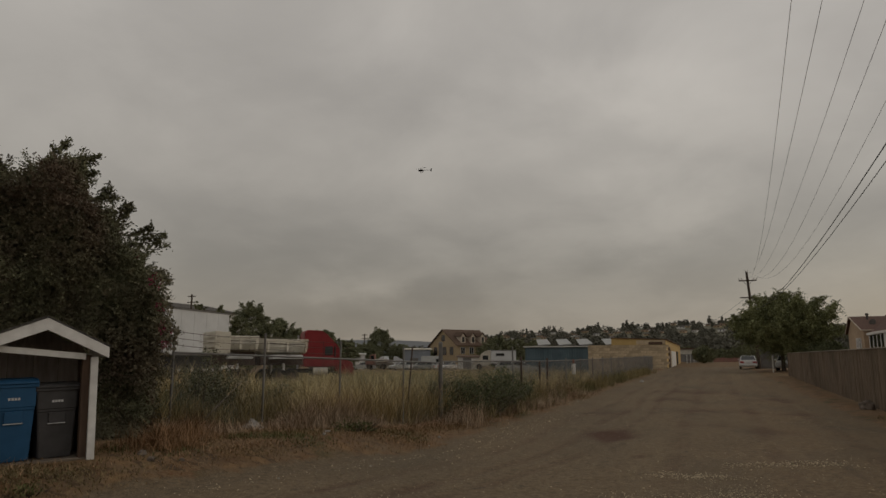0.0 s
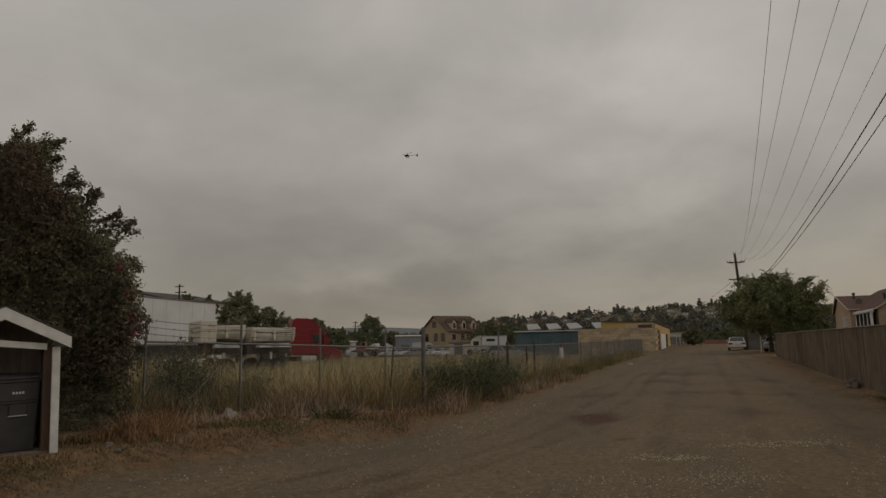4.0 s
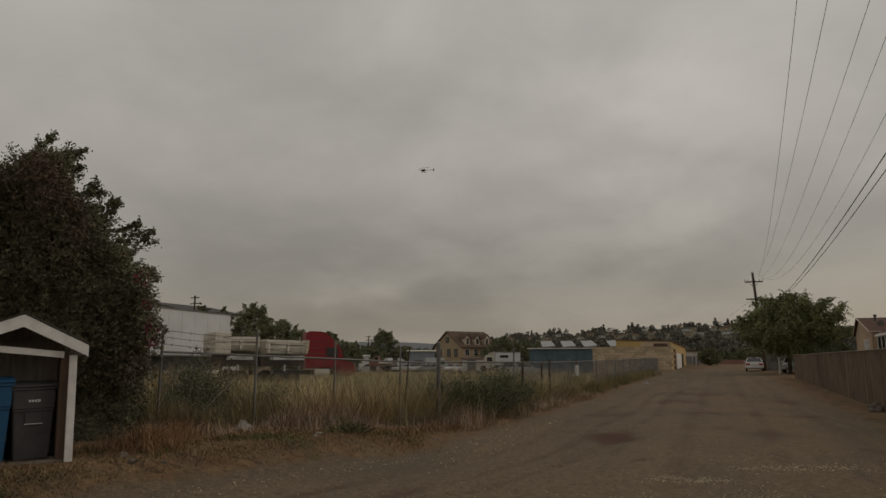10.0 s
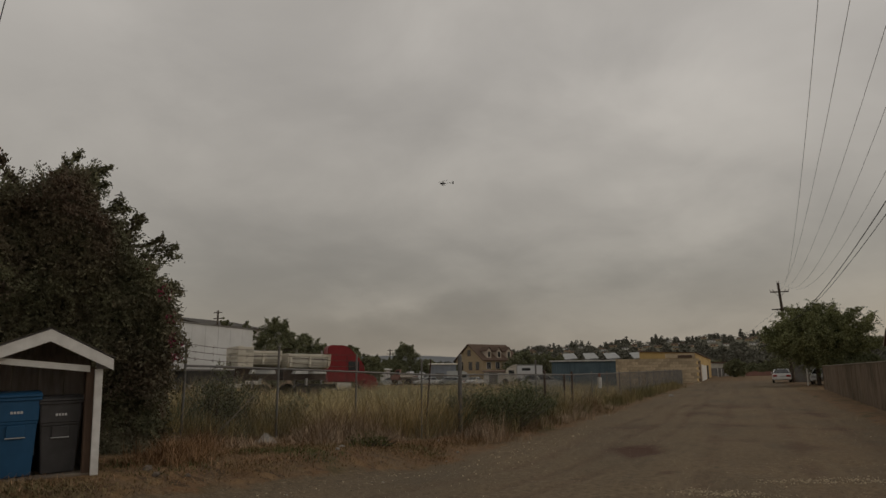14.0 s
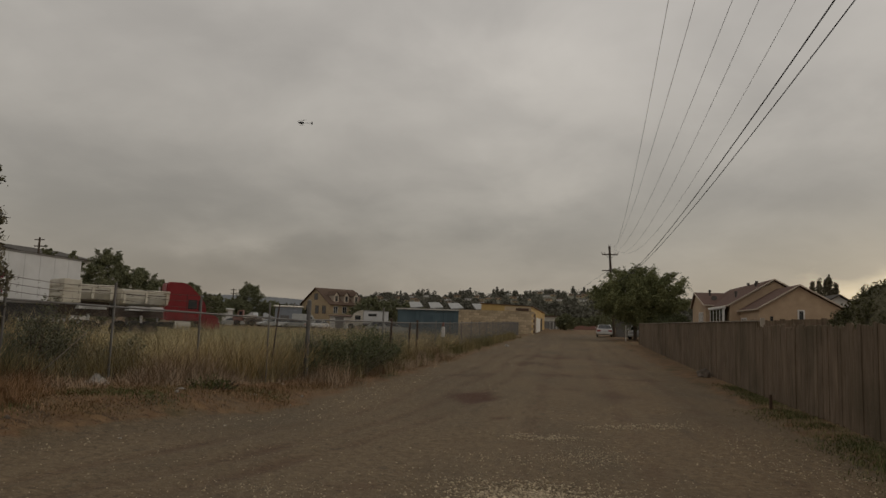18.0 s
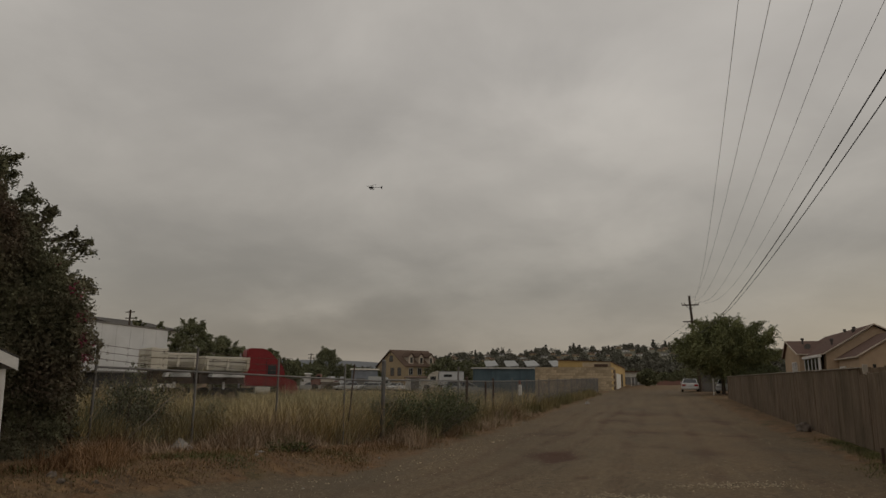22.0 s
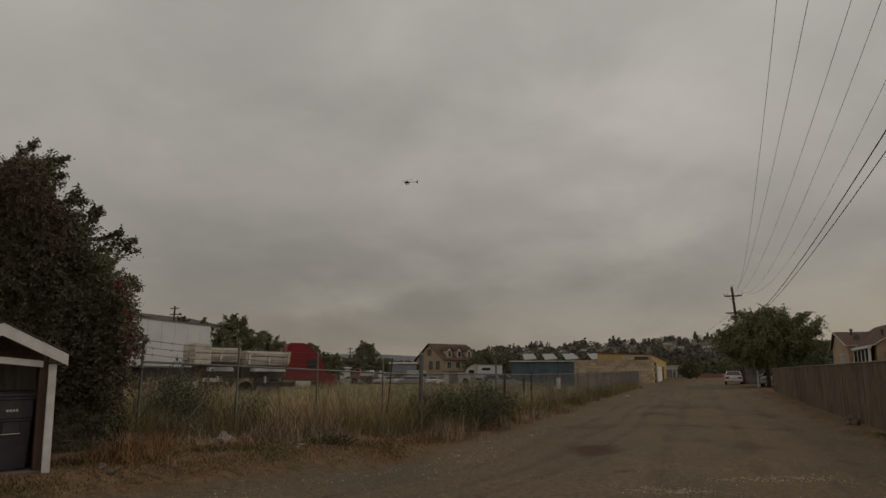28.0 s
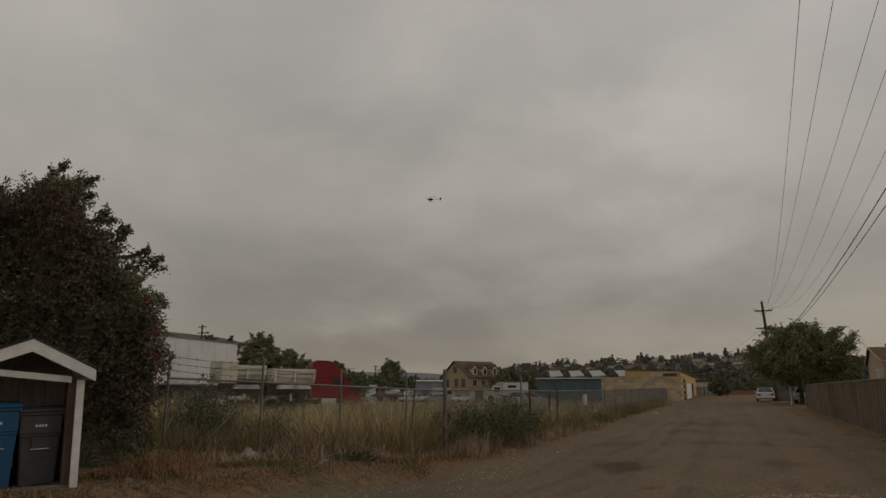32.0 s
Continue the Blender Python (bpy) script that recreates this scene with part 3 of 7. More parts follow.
def leafy_sprays(rng, origins, dirs, lengths, n, leaf, droop=0.35, spread=0.05):
    """Leaf quads set along bent twigs, larger towards the foot of each twig."""
    m = len(origins)
    o, d = np.repeat(np.asarray(origins, float), n, axis=0), np.asarray(dirs, float)
    d = np.repeat(d / np.linalg.norm(d, axis=1)[:, None], n, axis=0)
    l = np.repeat(np.asarray(lengths, float), n)[:, None]
    q = np.tile((np.arange(n) + 0.5) / n, m)[:, None]
    p = o + d * l * q + np.array([0, 0, -1.0]) * droop * l * q * q + rng.normal(size=o.shape) * spread * (0.5 + l)
    u = d + rng.normal(size=o.shape) * 0.75
    u /= np.linalg.norm(u, axis=1)[:, None]
    w = np.cross(u, rng.normal(size=o.shape)); w /= np.linalg.norm(w, axis=1)[:, None] + 1e-9
    sz = leaf * rng.uniform(0.65, 1.3, len(o))[:, None] * (1.1 - 0.45 * q)
    v = np.stack([p - u * sz, p + w * sz * 0.5, p + u * sz, p - w * sz * 0.5], 1).reshape(-1, 3)
    return v, np.arange(len(v)).reshape(-1, 4)


def limbs(bm, base, height, r, spread, rng, n=6):
    top = Vector(base) + Vector((0, 0, height * 0.45))
    tube(bm, base, top, r, r * 0.75, 9)
    tips = []
    for k in range(n):
        a = 2 * math.pi * k / n + rng.uniform(-0.4, 0.4)
        mid = top + Vector((math.cos(a) * spread * 0.4, math.sin(a) * spread * 0.4, height * rng.uniform(0.15, 0.28)))
        tip = mid + Vector((math.cos(a) * spread * 0.4, math.sin(a) * spread * 0.4, height * rng.uniform(0.1, 0.25)))
        tube(bm, top, mid, r * 0.5, r * 0.3, 6); tube(bm, mid, tip, r * 0.3, r * 0.08, 5)
        tips.append(tip)
    return tips


def tree(name, label, x, y, height, width, seed, mat, clumps=60, per=70, leaf=0.22, low=0.25, trunk_r=0.22, group="", squash=0.8, top_lean=0.0, ball=(0.03, 0.065), dome=0.0, tuft=0.3, twigs=120):
    """A tapered trunk with limbs and a crown of many leaf clumps with an uneven outline."""
    rng = np.random.default_rng(seed)
    z = gz(x, min(y, 130)) - 0.05
    t = thing(name, label, "tree", Matrix.Translation((x, y, z)), group)
    bm = bmesh.new()
    limbs(bm, (0, 0, -0.1), height * 0.75, trunk_r, width * 0.42, rng)
    part("trunk", bm, M_BARK, t)
    cs, rs = [], []
    h0, h1 = height * low, height
    for k in range(clumps):
        a, q = rng.uniform(0, 2 * math.pi), rng.uniform(-1, 1)
        ring = math.sqrt(max(0.0, 1 - q * q)) * rng.uniform(0.45, 1.0)
        zc = (h0 + h1) / 2 + q * (h1 - h0) / 2 * rng.uniform(0.75, 0.95)
        ring *= 1 - dome * max(0.0, q)
        wob = 1 + 0.18 * math.sin(3 * a + seed) + 0.1 * math.sin(5 * a + 2 * seed)
        cs.append((math.cos(a) * ring * width / 2 * 0.86 * wob + top_lean * q, math.sin(a) * ring * width / 2 * 0.86 * wob, zc))
        rs.append(width * rng.uniform(*ball))
        # tufts that reach out and up from the crown
        if tuft and rng.uniform() < tuft:
            c, r = np.array(cs[-1]), rs[-1]
            out = np.array((math.cos(a) * ring, math.sin(a) * ring, 0.5 + 0.5 * q + rng.uniform(0, 0.5)))
            for s in (0.7, 1.2):
                cs.append(tuple(c + out * r * s)); rs.append(r * (0.9 - 0.3 * s))
    v, f = leaf_cloud(rng, cs, rs, per, leaf, squash)
    if twigs:
        c = np.array(cs)
        out = c - np.array([0, 0, (h0 + h1) / 2 - 0.15 * height])
        out /= np.linalg.norm(out, axis=1)[:, None] + 1e-6
        pick = rng.integers(0, len(c), twigs)
        d = out[pick] + rng.normal(size=(twigs, 3)) * 0.45
        v2, f2 = leafy_sprays(rng, c[pick], d, width * rng.uniform(0.07, 0.15, twigs), 22, leaf, 0.55, width * 0.004)
        f = np.concatenate([f, f2 + len(v)]); v = np.concatenate([v, v2])
    o = new("crown", soup("crown", v, f, mat)); o.parent = t
    return t


# ---- ground: one sheet to the horizon ----
# damp and oily patches in the lane: x, y, half-sizes, strength
STAINS = ((-2.05, 14.6, 0.42, 0.85, 1.6), (-0.4, 22.7, 1.2, 1.1, 0.4), (-3.0, 20.5, 0.6, 1.6, 0.35), (-1.4, 28.5, 1.0, 1.6, 0.42), (1.2, 16.5, 0.8, 0.9, 0.33), (-0.2, 17.6, 0.6, 0.7, 0.36), (-3.4, 7.2, 0.9, 0.7, 0.12), (2.0, 22.0, 1.2, 0.7, 0.4), (-0.9, 34.0, 1.8, 1.6, 0.5), (2.2, 29.0, 1.0, 1.4, 0.4), (-1.9, 6.1, 0.35, 0.25, 0.5), (-1.2, 11.5, 0.1, 0.12, 1.1))


RUTS = (-3.5, -1.9, -2.6)


def rut_x(start, y):
    """A wheel line that runs up the lane and swings out towards the verge close by."""
    return start - 0.16 * max(0.0, 13.0 - y) ** 1.25 * (1 + 0.1 * start) + 0.12 * math.sin(y * 0.45 + start)


def build_ground():
    xs = np.unique(np.concatenate([np.arange(-14, -6, 0.22), np.arange(-6, 4.4, 0.11), np.arange(4.4, 7, 0.22), np.arange(-60, -14, 1.5), np.arange(7, 40, 1.5), np.array([-3000, -1500, -700, -350, -200, -120, -85, 60, 90, 150, 300, 700, 1500, 3000])]))
    ys = np.unique(np.concatenate([np.arange(-4, 32, 0.22), np.arange(32, 130, 1.2), np.array([-3000, -1000, -300, -100, -50, -25, -14, -8, 150, 190, 260, 400, 700, 1500, 3000])]))
    verts, verge, stain, stony, thatch = [], [], [], [], []
    for y in ys:
        ex = edge_x(min(max(y, -6), 90))
        for x in xs:
            z = gz(x, min(max(y, -6), 130))
            if -14 < x < 7 and -4 < y < 32:
                z += 0.025 * noise.noise((x * 0.8, y * 0.5, 0)) + 0.012 * noise.noise((x * 2.7, y * 2.1, 3))
                # wheel ruts that swing in from the verge, and a worn hollow
                z -= sum(0.022 * math.exp(-((x - rut_x(r, y)) / 0.16) ** 2) for r in RUTS)
                z -= 0.035 * math.exp(-((x + 2.0) / 0.55) ** 2 - ((y - 14.6) / 0.9) ** 2)
            verts.append((x, y, z))
            wob = 0.5 * noise.noise((x * 1.7, y * 1.1, 40))
            stain.append(max(0.0, max(a * math.exp(-((x - sx) / rx) ** 2 - ((y - sy) / ry) ** 2) for sx, sy, rx, ry, a in STAINS) * (1 + 1.4 * wob) + sum(0.42 * (0.55 + wob) * math.exp(-((x - tx - 0.25 * noise.noise((tx, y * 0.13, 5))) / 0.24) ** 2) for tx in (-0.7, 0.9, 2.3)) + sum(0.5 * (0.6 + wob) * math.exp(-((x - rut_x(r, y)) / 0.17) ** 2) for r in RUTS)))
            thatch.append(smooth(-0.5, 0.8, fence_x(max(y, 8.0)) - x) if 7.5 < y < 75 else 0.0)
            stony.append(0.55 * smooth(2.2, -2.4, x + 0.8 * noise.noise((x * 0.5, y * 0.2, 12))) if y < 60 else 0.5)
            verge.append(max(smooth(-0.5, 0.5, ex - x), smooth(3.2, 4.0, x)) if y < 90 else 0.7)
    nx = len(xs)
    j, i = np.meshgrid(np.arange(len(ys) - 1), np.arange(nx - 1), indexing="ij")
    a = (j * nx + i).ravel()
    faces = np.stack([a, a + 1, a + nx + 1, a + nx], 1)
    me = soup("ground", np.array(verts), faces, M_GROUND)
    at = me.attributes.new("verge", "FLOAT", "POINT")
    at.data.foreach_set("value", np.array(verge, dtype=np.float32))
    at = me.attributes.new("stain", "FLOAT", "POINT")
    at.data.foreach_set("value", np.clip(np.array(stain, dtype=np.float32), 0, 0.85))
    at = me.attributes.new("thatch", "FLOAT", "POINT")
    at.data.foreach_set("value", np.array(thatch, dtype=np.float32))
    at = me.attributes.new("stony", "FLOAT", "POINT")
    at.data.foreach_set("value", np.array(stony, dtype=np.float32))
    for p in me.polygons:
        p.use_smooth = True
    return tagged(new("ground", me), "brown gravel lane with dry weedy dirt verges", "ground", kind="structure")


build_ground()

# ---- wooded hill behind everything ----
def hill_height(az):
    """Skyline of the hill, in degrees over the eye, by bearing."""
    h = 2.2 + 0.3 * math.sin(math.radians(az * 9 + 130)) + 0.75 * smooth(-8, 2, az) - 1.3 * smooth(18.0, 22.0, -az) + 0.3 * smooth(-19.0, -15.0, az) * (1 - smooth(-6.0, 2.0, az))
    return h + 0.12 * math.sin(az * 1.9)


def build_hill(name, dist, el_of, az0, az1, mat, label, depth=140):
    verts, n = [], 90
    for k in range(n + 1):
        az = az0 + (az1 - az0) * k / n
        s, c = math.sin(math.radians(az)), math.cos(math.radians(az))
        top = dist * math.tan(math.radians(el_of(az)))
        for d, f in ((-0.62, 0.0), (-0.4, 0.28), (-0.2, 0.62), (0, 1.0), (0.25, 0.7), (0.5, 0)):
            verts.append(((dist * (1 + d)) * s, (dist * (1 + d)) * c, 0.6 + top * f))
    a = np.array([k * 6 + q for k in range(n) for q in range(5)])
    faces = np.stack([a, a + 6, a + 7, a + 1], 1)
    me = soup(name, np.array(verts), faces, mat)
    for p in me.polygons:
        p.use_smooth = True
    return tagged(new(name, me), label, "hill", kind="structure")


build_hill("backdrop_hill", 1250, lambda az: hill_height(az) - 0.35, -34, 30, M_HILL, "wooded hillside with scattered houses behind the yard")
build_hill("backdrop_far_hill", 2400, lambda az: 1.35 + 0.35 * math.sin(az * 0.21 + 1.0), -48, 20, M_FARHILL, "far hills on the horizon in a painted haze blue")


HILL_HOUSES = [(-19 + 24 * k / 45 + 0.35 * math.sin(k * 5.1), -0.03 - 0.22 * ((k * 7) % 5) / 5) for k in range(46)]


def hill_trees():
    rng = np.random.default_rng(5)
    cs, rs = [], []
    for k in range(5200):
        az = rng.uniform(-24, 26)
        d = rng.uniform(-0.6, 0.02)
        if any(abs(az - a) < 0.36 and b - 0.2 < d < b + 0.01 for a, b in HILL_HOUSES):
            continue
        f = float(np.interp(d, (-0.62, -0.4, -0.2, 0.02), (0, 0.28, 0.62, 1.0)))
        dist = 1250 * (1 + d)
        z = 0.6 + 1250 * math.tan(math.radians(hill_height(az) - 0.35)) * f
        s = rng.uniform(3.0, 6.5)
        cs.append((dist * math.sin(math.radians(az)), dist * math.cos(math.radians(az)), z + s * 0.5)); rs.append(s)
        if d > -0.03 and rng.uniform() < 0.07:
            for q in (1.4, 2.2, 3.0):
                cs.append((cs[-1][0], cs[-1][1], z + s * q * 0.8)); rs.append(s * 0.75 / q)
        if rng.uniform() < 0.25:
            cs.append((cs[-1][0], cs[-1][1], z + s * 1.6)); rs.append(s * 0.6)
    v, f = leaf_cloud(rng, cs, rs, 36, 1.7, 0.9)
    tagged(new("hillside_trees", soup("hillside_trees", v, f, M_HILLTREE)), "trees covering the far hillside in painted haze grey-green", "trees", kind="stuff")


hill_trees()


def hill_house(x, y, z, w, seed):
    rng = np.random.default_rng(seed)
    t = thing("hillside_house", "small pale house among trees on the far hillside", "house", Matrix.Translation((x, y, z)) @ Matrix.Rotation(rng.uniform(-0.7, 0.7), 4, "Z"), "hillside houses")
    bm = bmesh.new(); box(bm, -w / 2, -3, 0, w / 2, 3, 2.6); part("wall", bm, (M_TAN, M_WHITE, M_STUCCO)[seed % 3], t)
    bm = bmesh.new(); prism(bm, [(-3.4, 2.5), (3.4, 2.5), (0, 3.9)], -w / 2 - 0.4, w / 2 + 0.4, "x"); part("roof", bm, (M_BROWNROOF, M_SHINGLE)[seed % 2], t)
    for k in (-1, 1):
        bm = bmesh.new(); box(bm, k * w / 4 - 0.7, -3.06, 0.9, k * w / 4 + 0.7, -2.98, 2.1); part("window", bm, M_GLASS, t)


for k, (_az, _d) in enumerate(HILL_HOUSES):
    _dist = 1250 * (1 + _d)
    _f = float(np.interp(_d, (-0.62, -0.4, -0.2, 0.0), (0, 0.28, 0.62, 1.0)))
    hill_house(_dist * math.sin(math.radians(_az)), _dist * math.cos(math.radians(_az)), 0.9 + 1250 * math.tan(math.radians(hill_height(_az) - 0.35)) * _f, 7 + (k * 3) % 5, k)


# ---- chain-link fence round the weedy lot ----
FA, FB = (-9.0, 9.35), (-6.2, 15.3)         # near run, then along the lane
FC = (-5.6, 72.0)


def rail_z(x, y):
    if y < 15.3:
        return 1.68 - 0.20 * (y - 9.35) / 5.95
    return 1.48 + gz(x, y) * 0.9 - 0.02


def chain_run(a, b, t, pitch=0.062):
    """The diamond mesh of one run, as thin crossing wires."""
    a, b = Vector(a), Vector(b)
    length = (b - a).length
    d = (b - a) / length
    vs, fs = [], []
    h = 1.5
    nrm = Vector((d.y, -d.x, 0)) * 0.0022
    w = 0.0023
    n = int((length + h) / pitch)
    for k in range(n):
        for s in (0, 1):
            u0, z0 = k * pitch - (h if s == 0 else 0), 0.0
            u1 = u0 + h if s == 0 else u0 - h
            z1 = h
            if s == 1:
                u0 = k * pitch
                u1 = u0 - h
            # clip to the run
            lo, hi = 0.0, 1.0
            du = u1 - u0
            q0, q1 = (0 - u0) / du, (length - u0) / du
            lo, hi = max(lo, min(q0, q1)), min(hi, max(q0, q1))
            if hi <= lo:
                continue
            pts = []
            for q in (lo, hi):
                u = u0 + du * q
                p = a + d * u
                g = gz(p.x, p.y)
                top = rail_z(p.x, p.y)
                pts.append(Vector((p.x, p.y, g + 0.05 + (top - g - 0.05) * q)))
            up = Vector((0, 0, w))
            i = len(vs)
            for p in pts:
                vs += [p + up + nrm, p - up + nrm, p - nrm]
            fs += [(i, i + 1, i + 4, i + 3), (i + 1, i + 2, i + 5, i + 4), (i + 2, i, i + 3, i + 5)]
    o = new("wire_mesh", soup("wire_mesh", np.array([tuple(v) for v in vs]), np.array(fs), M_GALV))
    o.parent = t
    o["kind"] = "stuff"


M_RUSTGREY = material("dull_grey_steel", (0.12, 0.118, 0.115), (0.19, 0.185, 0.178), 8, 0.7, 0.25, bump=0.05, c3=(0.11, 0.085, 0.07), scale3=2)


def chain_fence():
    t = thing("chain_link_fence", "old galvanised chain-link fence with leaning posts along dry weeds", "fence")
    a, b, c = Vector((*FA, 0)), Vector((*FB, 0)), Vector((*FC, 0))
    chain_run(a, b, t)
    chain_run(b, c, t, 0.075)

    def post(p, top, r, mat=M_GALV, lean=0.0, cap=True):
        bm = bmesh.new()
        g = gz(p[0], p[1])
        tube(bm, (p[0] - lean, p[1], g - 0.2), (p[0], p[1], top), r, r, 10)
        if cap:
            tube(bm, (p[0], p[1], top), (p[0], p[1], top + r * 0.8), r * 1.15, r * 0.4, 10)
        part("post", bm, mat, t)

    for q, top, r in ((0.0, 2.05, 0.023), (0.275, 2.05, 0.022), (0.55, 1.92, 0.02), (0.82, 1.85, 0.019)):
        p = a.lerp(b, q)
        post(p, top, r)
    post(b, 1.95, 0.052, M_RUSTGREY)
    post((b.x - 0.42, b.y - 0.75), 1.85, 0.018, M_RUST, 0.16)
    for y, top, r, mat in ((21.6, 1.95, 0.03, M_GALV), (22.6, 1.62, 0.045, M_RUST), (25.2, 1.5, 0.04, M_RUST), (26.4, 1.6, 0.045, M_RUST)):
        p = b.lerp(c, (y - b.y) / (c.y - b.y))
        post(p, top, r, mat)
    for k in range(12):
        p = b.lerp(c, (30 + k * 3.4 - b.y) / (c.y - b.y))
        post(p, rail_z(p.x, p.y) + 0.08, 0.03)
    for s, e, n in ((a, b, 4), (b, c, 16)):
        for k in range(n):
            p, q = s.lerp(e, k / n), s.lerp(e, (k + 1) / n)
            bm = bmesh.new()
            tube(bm, (p.x, p.y, rail_z(p.x, p.y + 0.001)), (q.x, q.y, rail_z(q.x, q.y - 0.001 if e is b else q.y)), 0.019, None, 8)
            part("top_rail", bm, M_GALV, t)
    # three strands of barbed wire over the near run
    for dz in (0.14, 0.26, 0.38):
        bm = bmesh.new()
        last = None
        for k in range(13):
            p = a.lerp(b, k / 12 * 0.6)
            z = rail_z(p.x, p.y) + dz - 0.05 * math.sin(math.pi * (k % 6) / 6)
            if last:
                tube(bm, last, (p.x, p.y, z), 0.004, None, 4, False)
                m = (Vector(last) + Vector((p.x, p.y, z))) / 2
                for s in (1, -1):
                    tube(bm, m + Vector((0.02 * s, 0, -0.035)), m + Vector((-0.02 * s, 0.0, 0.035)), 0.003, 0.001, 4, False)
            last = (p.x, p.y, z)
        part("barbed_wire", bm, M_RUST, t)


chain_fence()

# dark wooden post and board at the hedge's end of the fence
bm = bmesh.new()
_p = (-9.25, 9.1)
box(bm, _p[0] - 0.07, _p[1] - 0.07, 0.05, _p[0] + 0.07, _p[1] + 0.07, 1.75, None, 0.01)
solid("fence_post", bm, M_WOODBROWN, "dark old wooden end post beside the hedge", "post")


# ---- tall board fence on the far side of the lane ----
def board_line(y):
    return 4.22 + 0.021 * max(0.0, y - 10)


STEP_Y = 17.45     # where the taller far run begins


def board_top(y):
    """Height of the fence top: a lower ragged near run, then a taller capped one."""
    return 1.755 if y < STEP_Y else 1.855 + (y - STEP_Y) * 0.005


def board_mesh(w, h, seed):
    rng = random.Random(seed)
    bm = bmesh.new()
    top = h
    c = rng.uniform(0.0, 0.035)
    k = rng.uniform(0.3, 0.7) * w
    prism(bm, [(0, 0), (w, 0), (w, top - c), (w - 0.02, top - c * 0.3), (k, top), (0.02, top - rng.uniform(0, 0.012)), (0, top - rng.uniform(0.005, 0.03))], -0.011, 0.011, "y")
    return mesh_of("board", bm, M_WOOD)


def wood_fence():
    rng = random.Random(3)
    t = thing("board_fence", "weathered dark-brown vertical board fence beside the lane", "fence")
    meshes = [board_mesh(0.138 + 0.004 * (k % 3), 1.0, k) for k in range(6)]
    y = -6.0
    rest = bmesh.new()
    count = 0
    while y < 56.0:
        w = 0.145
        x = board_line(y) + rng.uniform(-0.012, 0.012)
        g = gz(x, y) + 0.03 + rng.uniform(0, 0.03)
        top = board_top(y) + (rng.uniform(-0.05, 0.025) - (0.07 if rng.random() < 0.07 else 0) if y < STEP_Y else rng.uniform(-0.008, 0.008))
        m = Matrix.Translation((x, y, g)) @ Matrix.Rotation(math.pi / 2 + rng.uniform(-0.01, 0.01), 4, "Z") @ Matrix.Rotation(rng.uniform(-0.013, 0.013), 4, "Y") @ Matrix.Diagonal((1, 1, top - g, 1))
        if 6.0 < y < 47 and count < 300:
            o = new("board", meshes[rng.randrange(6)])
            o.parent = t
            o.matrix_world = m
            count += 1
        else:
            me = meshes[rng.randrange(6)]
            k = len(rest.verts)
            rest.from_mesh(me)
            rest.verts.ensure_lookup_table()
            bmesh.ops.transform(rest, matrix=m, verts=rest.verts[k:])
        y += w
    o = part("far_boards", rest, M_WOOD, t); o["kind"] = "stuff"
    for k in range(25):
        y0 = -6 + k * 2.42
        bm = bmesh.new()
        x = board_line(y0) + 0.06
        box(bm, x, y0 - 0.045, gz(x, y0), x + 0.09, y0 + 0.045, board_top(y0) - 0.13)
        part("post", bm, M_WOOD, t)
        for z in (0.4, 1.35):
            bm = bmesh.new()
            y1 = min(y0 + 2.42, 56)
            x1 = board_line(y1) + 0.06
            m0, m1 = Vector((x - 0.02, y0, z + 0.05 + 0.004 * y0)), Vector((x1 - 0.02, y1, z + 0.05 + 0.004 * y1))
            tube(bm, m0, m1, 0.045, None, 4)
            part("rail", bm, M_WOOD, t)
    # thin cap board on the taller far run, its lit top put into paler wood
    for k in range(12):
        y0, y1 = STEP_Y + k * 3.21, STEP_Y + (k + 1) * 3.21 - 0.004
        bm = bmesh.new()
        a, b = board_line(y0), board_line(y1)
        za, zb = board_top(y0) + 0.004, board_top(y1) + 0.004
        vs = [bm.verts.new(c) for c in ((a - 0.05, y0, za), (a + 0.06, y0, za), (b + 0.06, y1, zb), (b - 0.05, y1, zb))]
        up = [bm.verts.new(v.co + Vector((0, 0, 0.022))) for v in vs]
        bm.faces.new(vs[::-1]); bm.faces.new(up)
        for i in range(4):
            bm.faces.new((vs[i], vs[(i + 1) % 4], up[(i + 1) % 4], up[i]))
        part("cap_board", bm, M_FENCECAP, t, "pale cap board with its lit top in the colour")
    bm = bmesh.new()
    box(bm, board_line(STEP_Y) + 0.03, STEP_Y - 0.13, 0.1, board_line(STEP_Y) + 0.12, STEP_Y - 0.03, 1.94, None, 0.008)
    part("step_post", bm, M_FENCECAP, t, "pale bare wooden post at the step")
    bm = bmesh.new()
    box(bm, board_line(56) - 0.03, 56.0, 0.2, board_line(56) + 0.07, 56.1, 2.1, None, 0.008)
    part("end_post", bm, M_WOOD, t)


M_FENCECAP = material("bleached_and_lit_wood", (0.32, 0.28, 0.23), (0.42, 0.37, 0.31), 5, 0.85, stretch=(5, 5, 0.7))
wood_fence()


def cross_fence():
    t = thing("cross_fence", "ragged dark board fence between back gardens", "fence")
    rng = random.Random(8)
    x = 4.9
    while x < 9.2:
        bm = bmesh.new()
        box(bm, x, 21.0, 0.1, x + 0.15, 21.025, 1.93 + rng.uniform(-0.025, 0.02) + 0.06 * (x - 4.9))
        part("board", bm, M_WOOD, t)
        x += 0.158
    for z in (0.6, 1.5):
        bm = bmesh.new(); box(bm, 4.85, 21.03, z, 9.3, 21.08, z + 0.09); part("rail", bm, M_WOOD, t)


cross_fence()


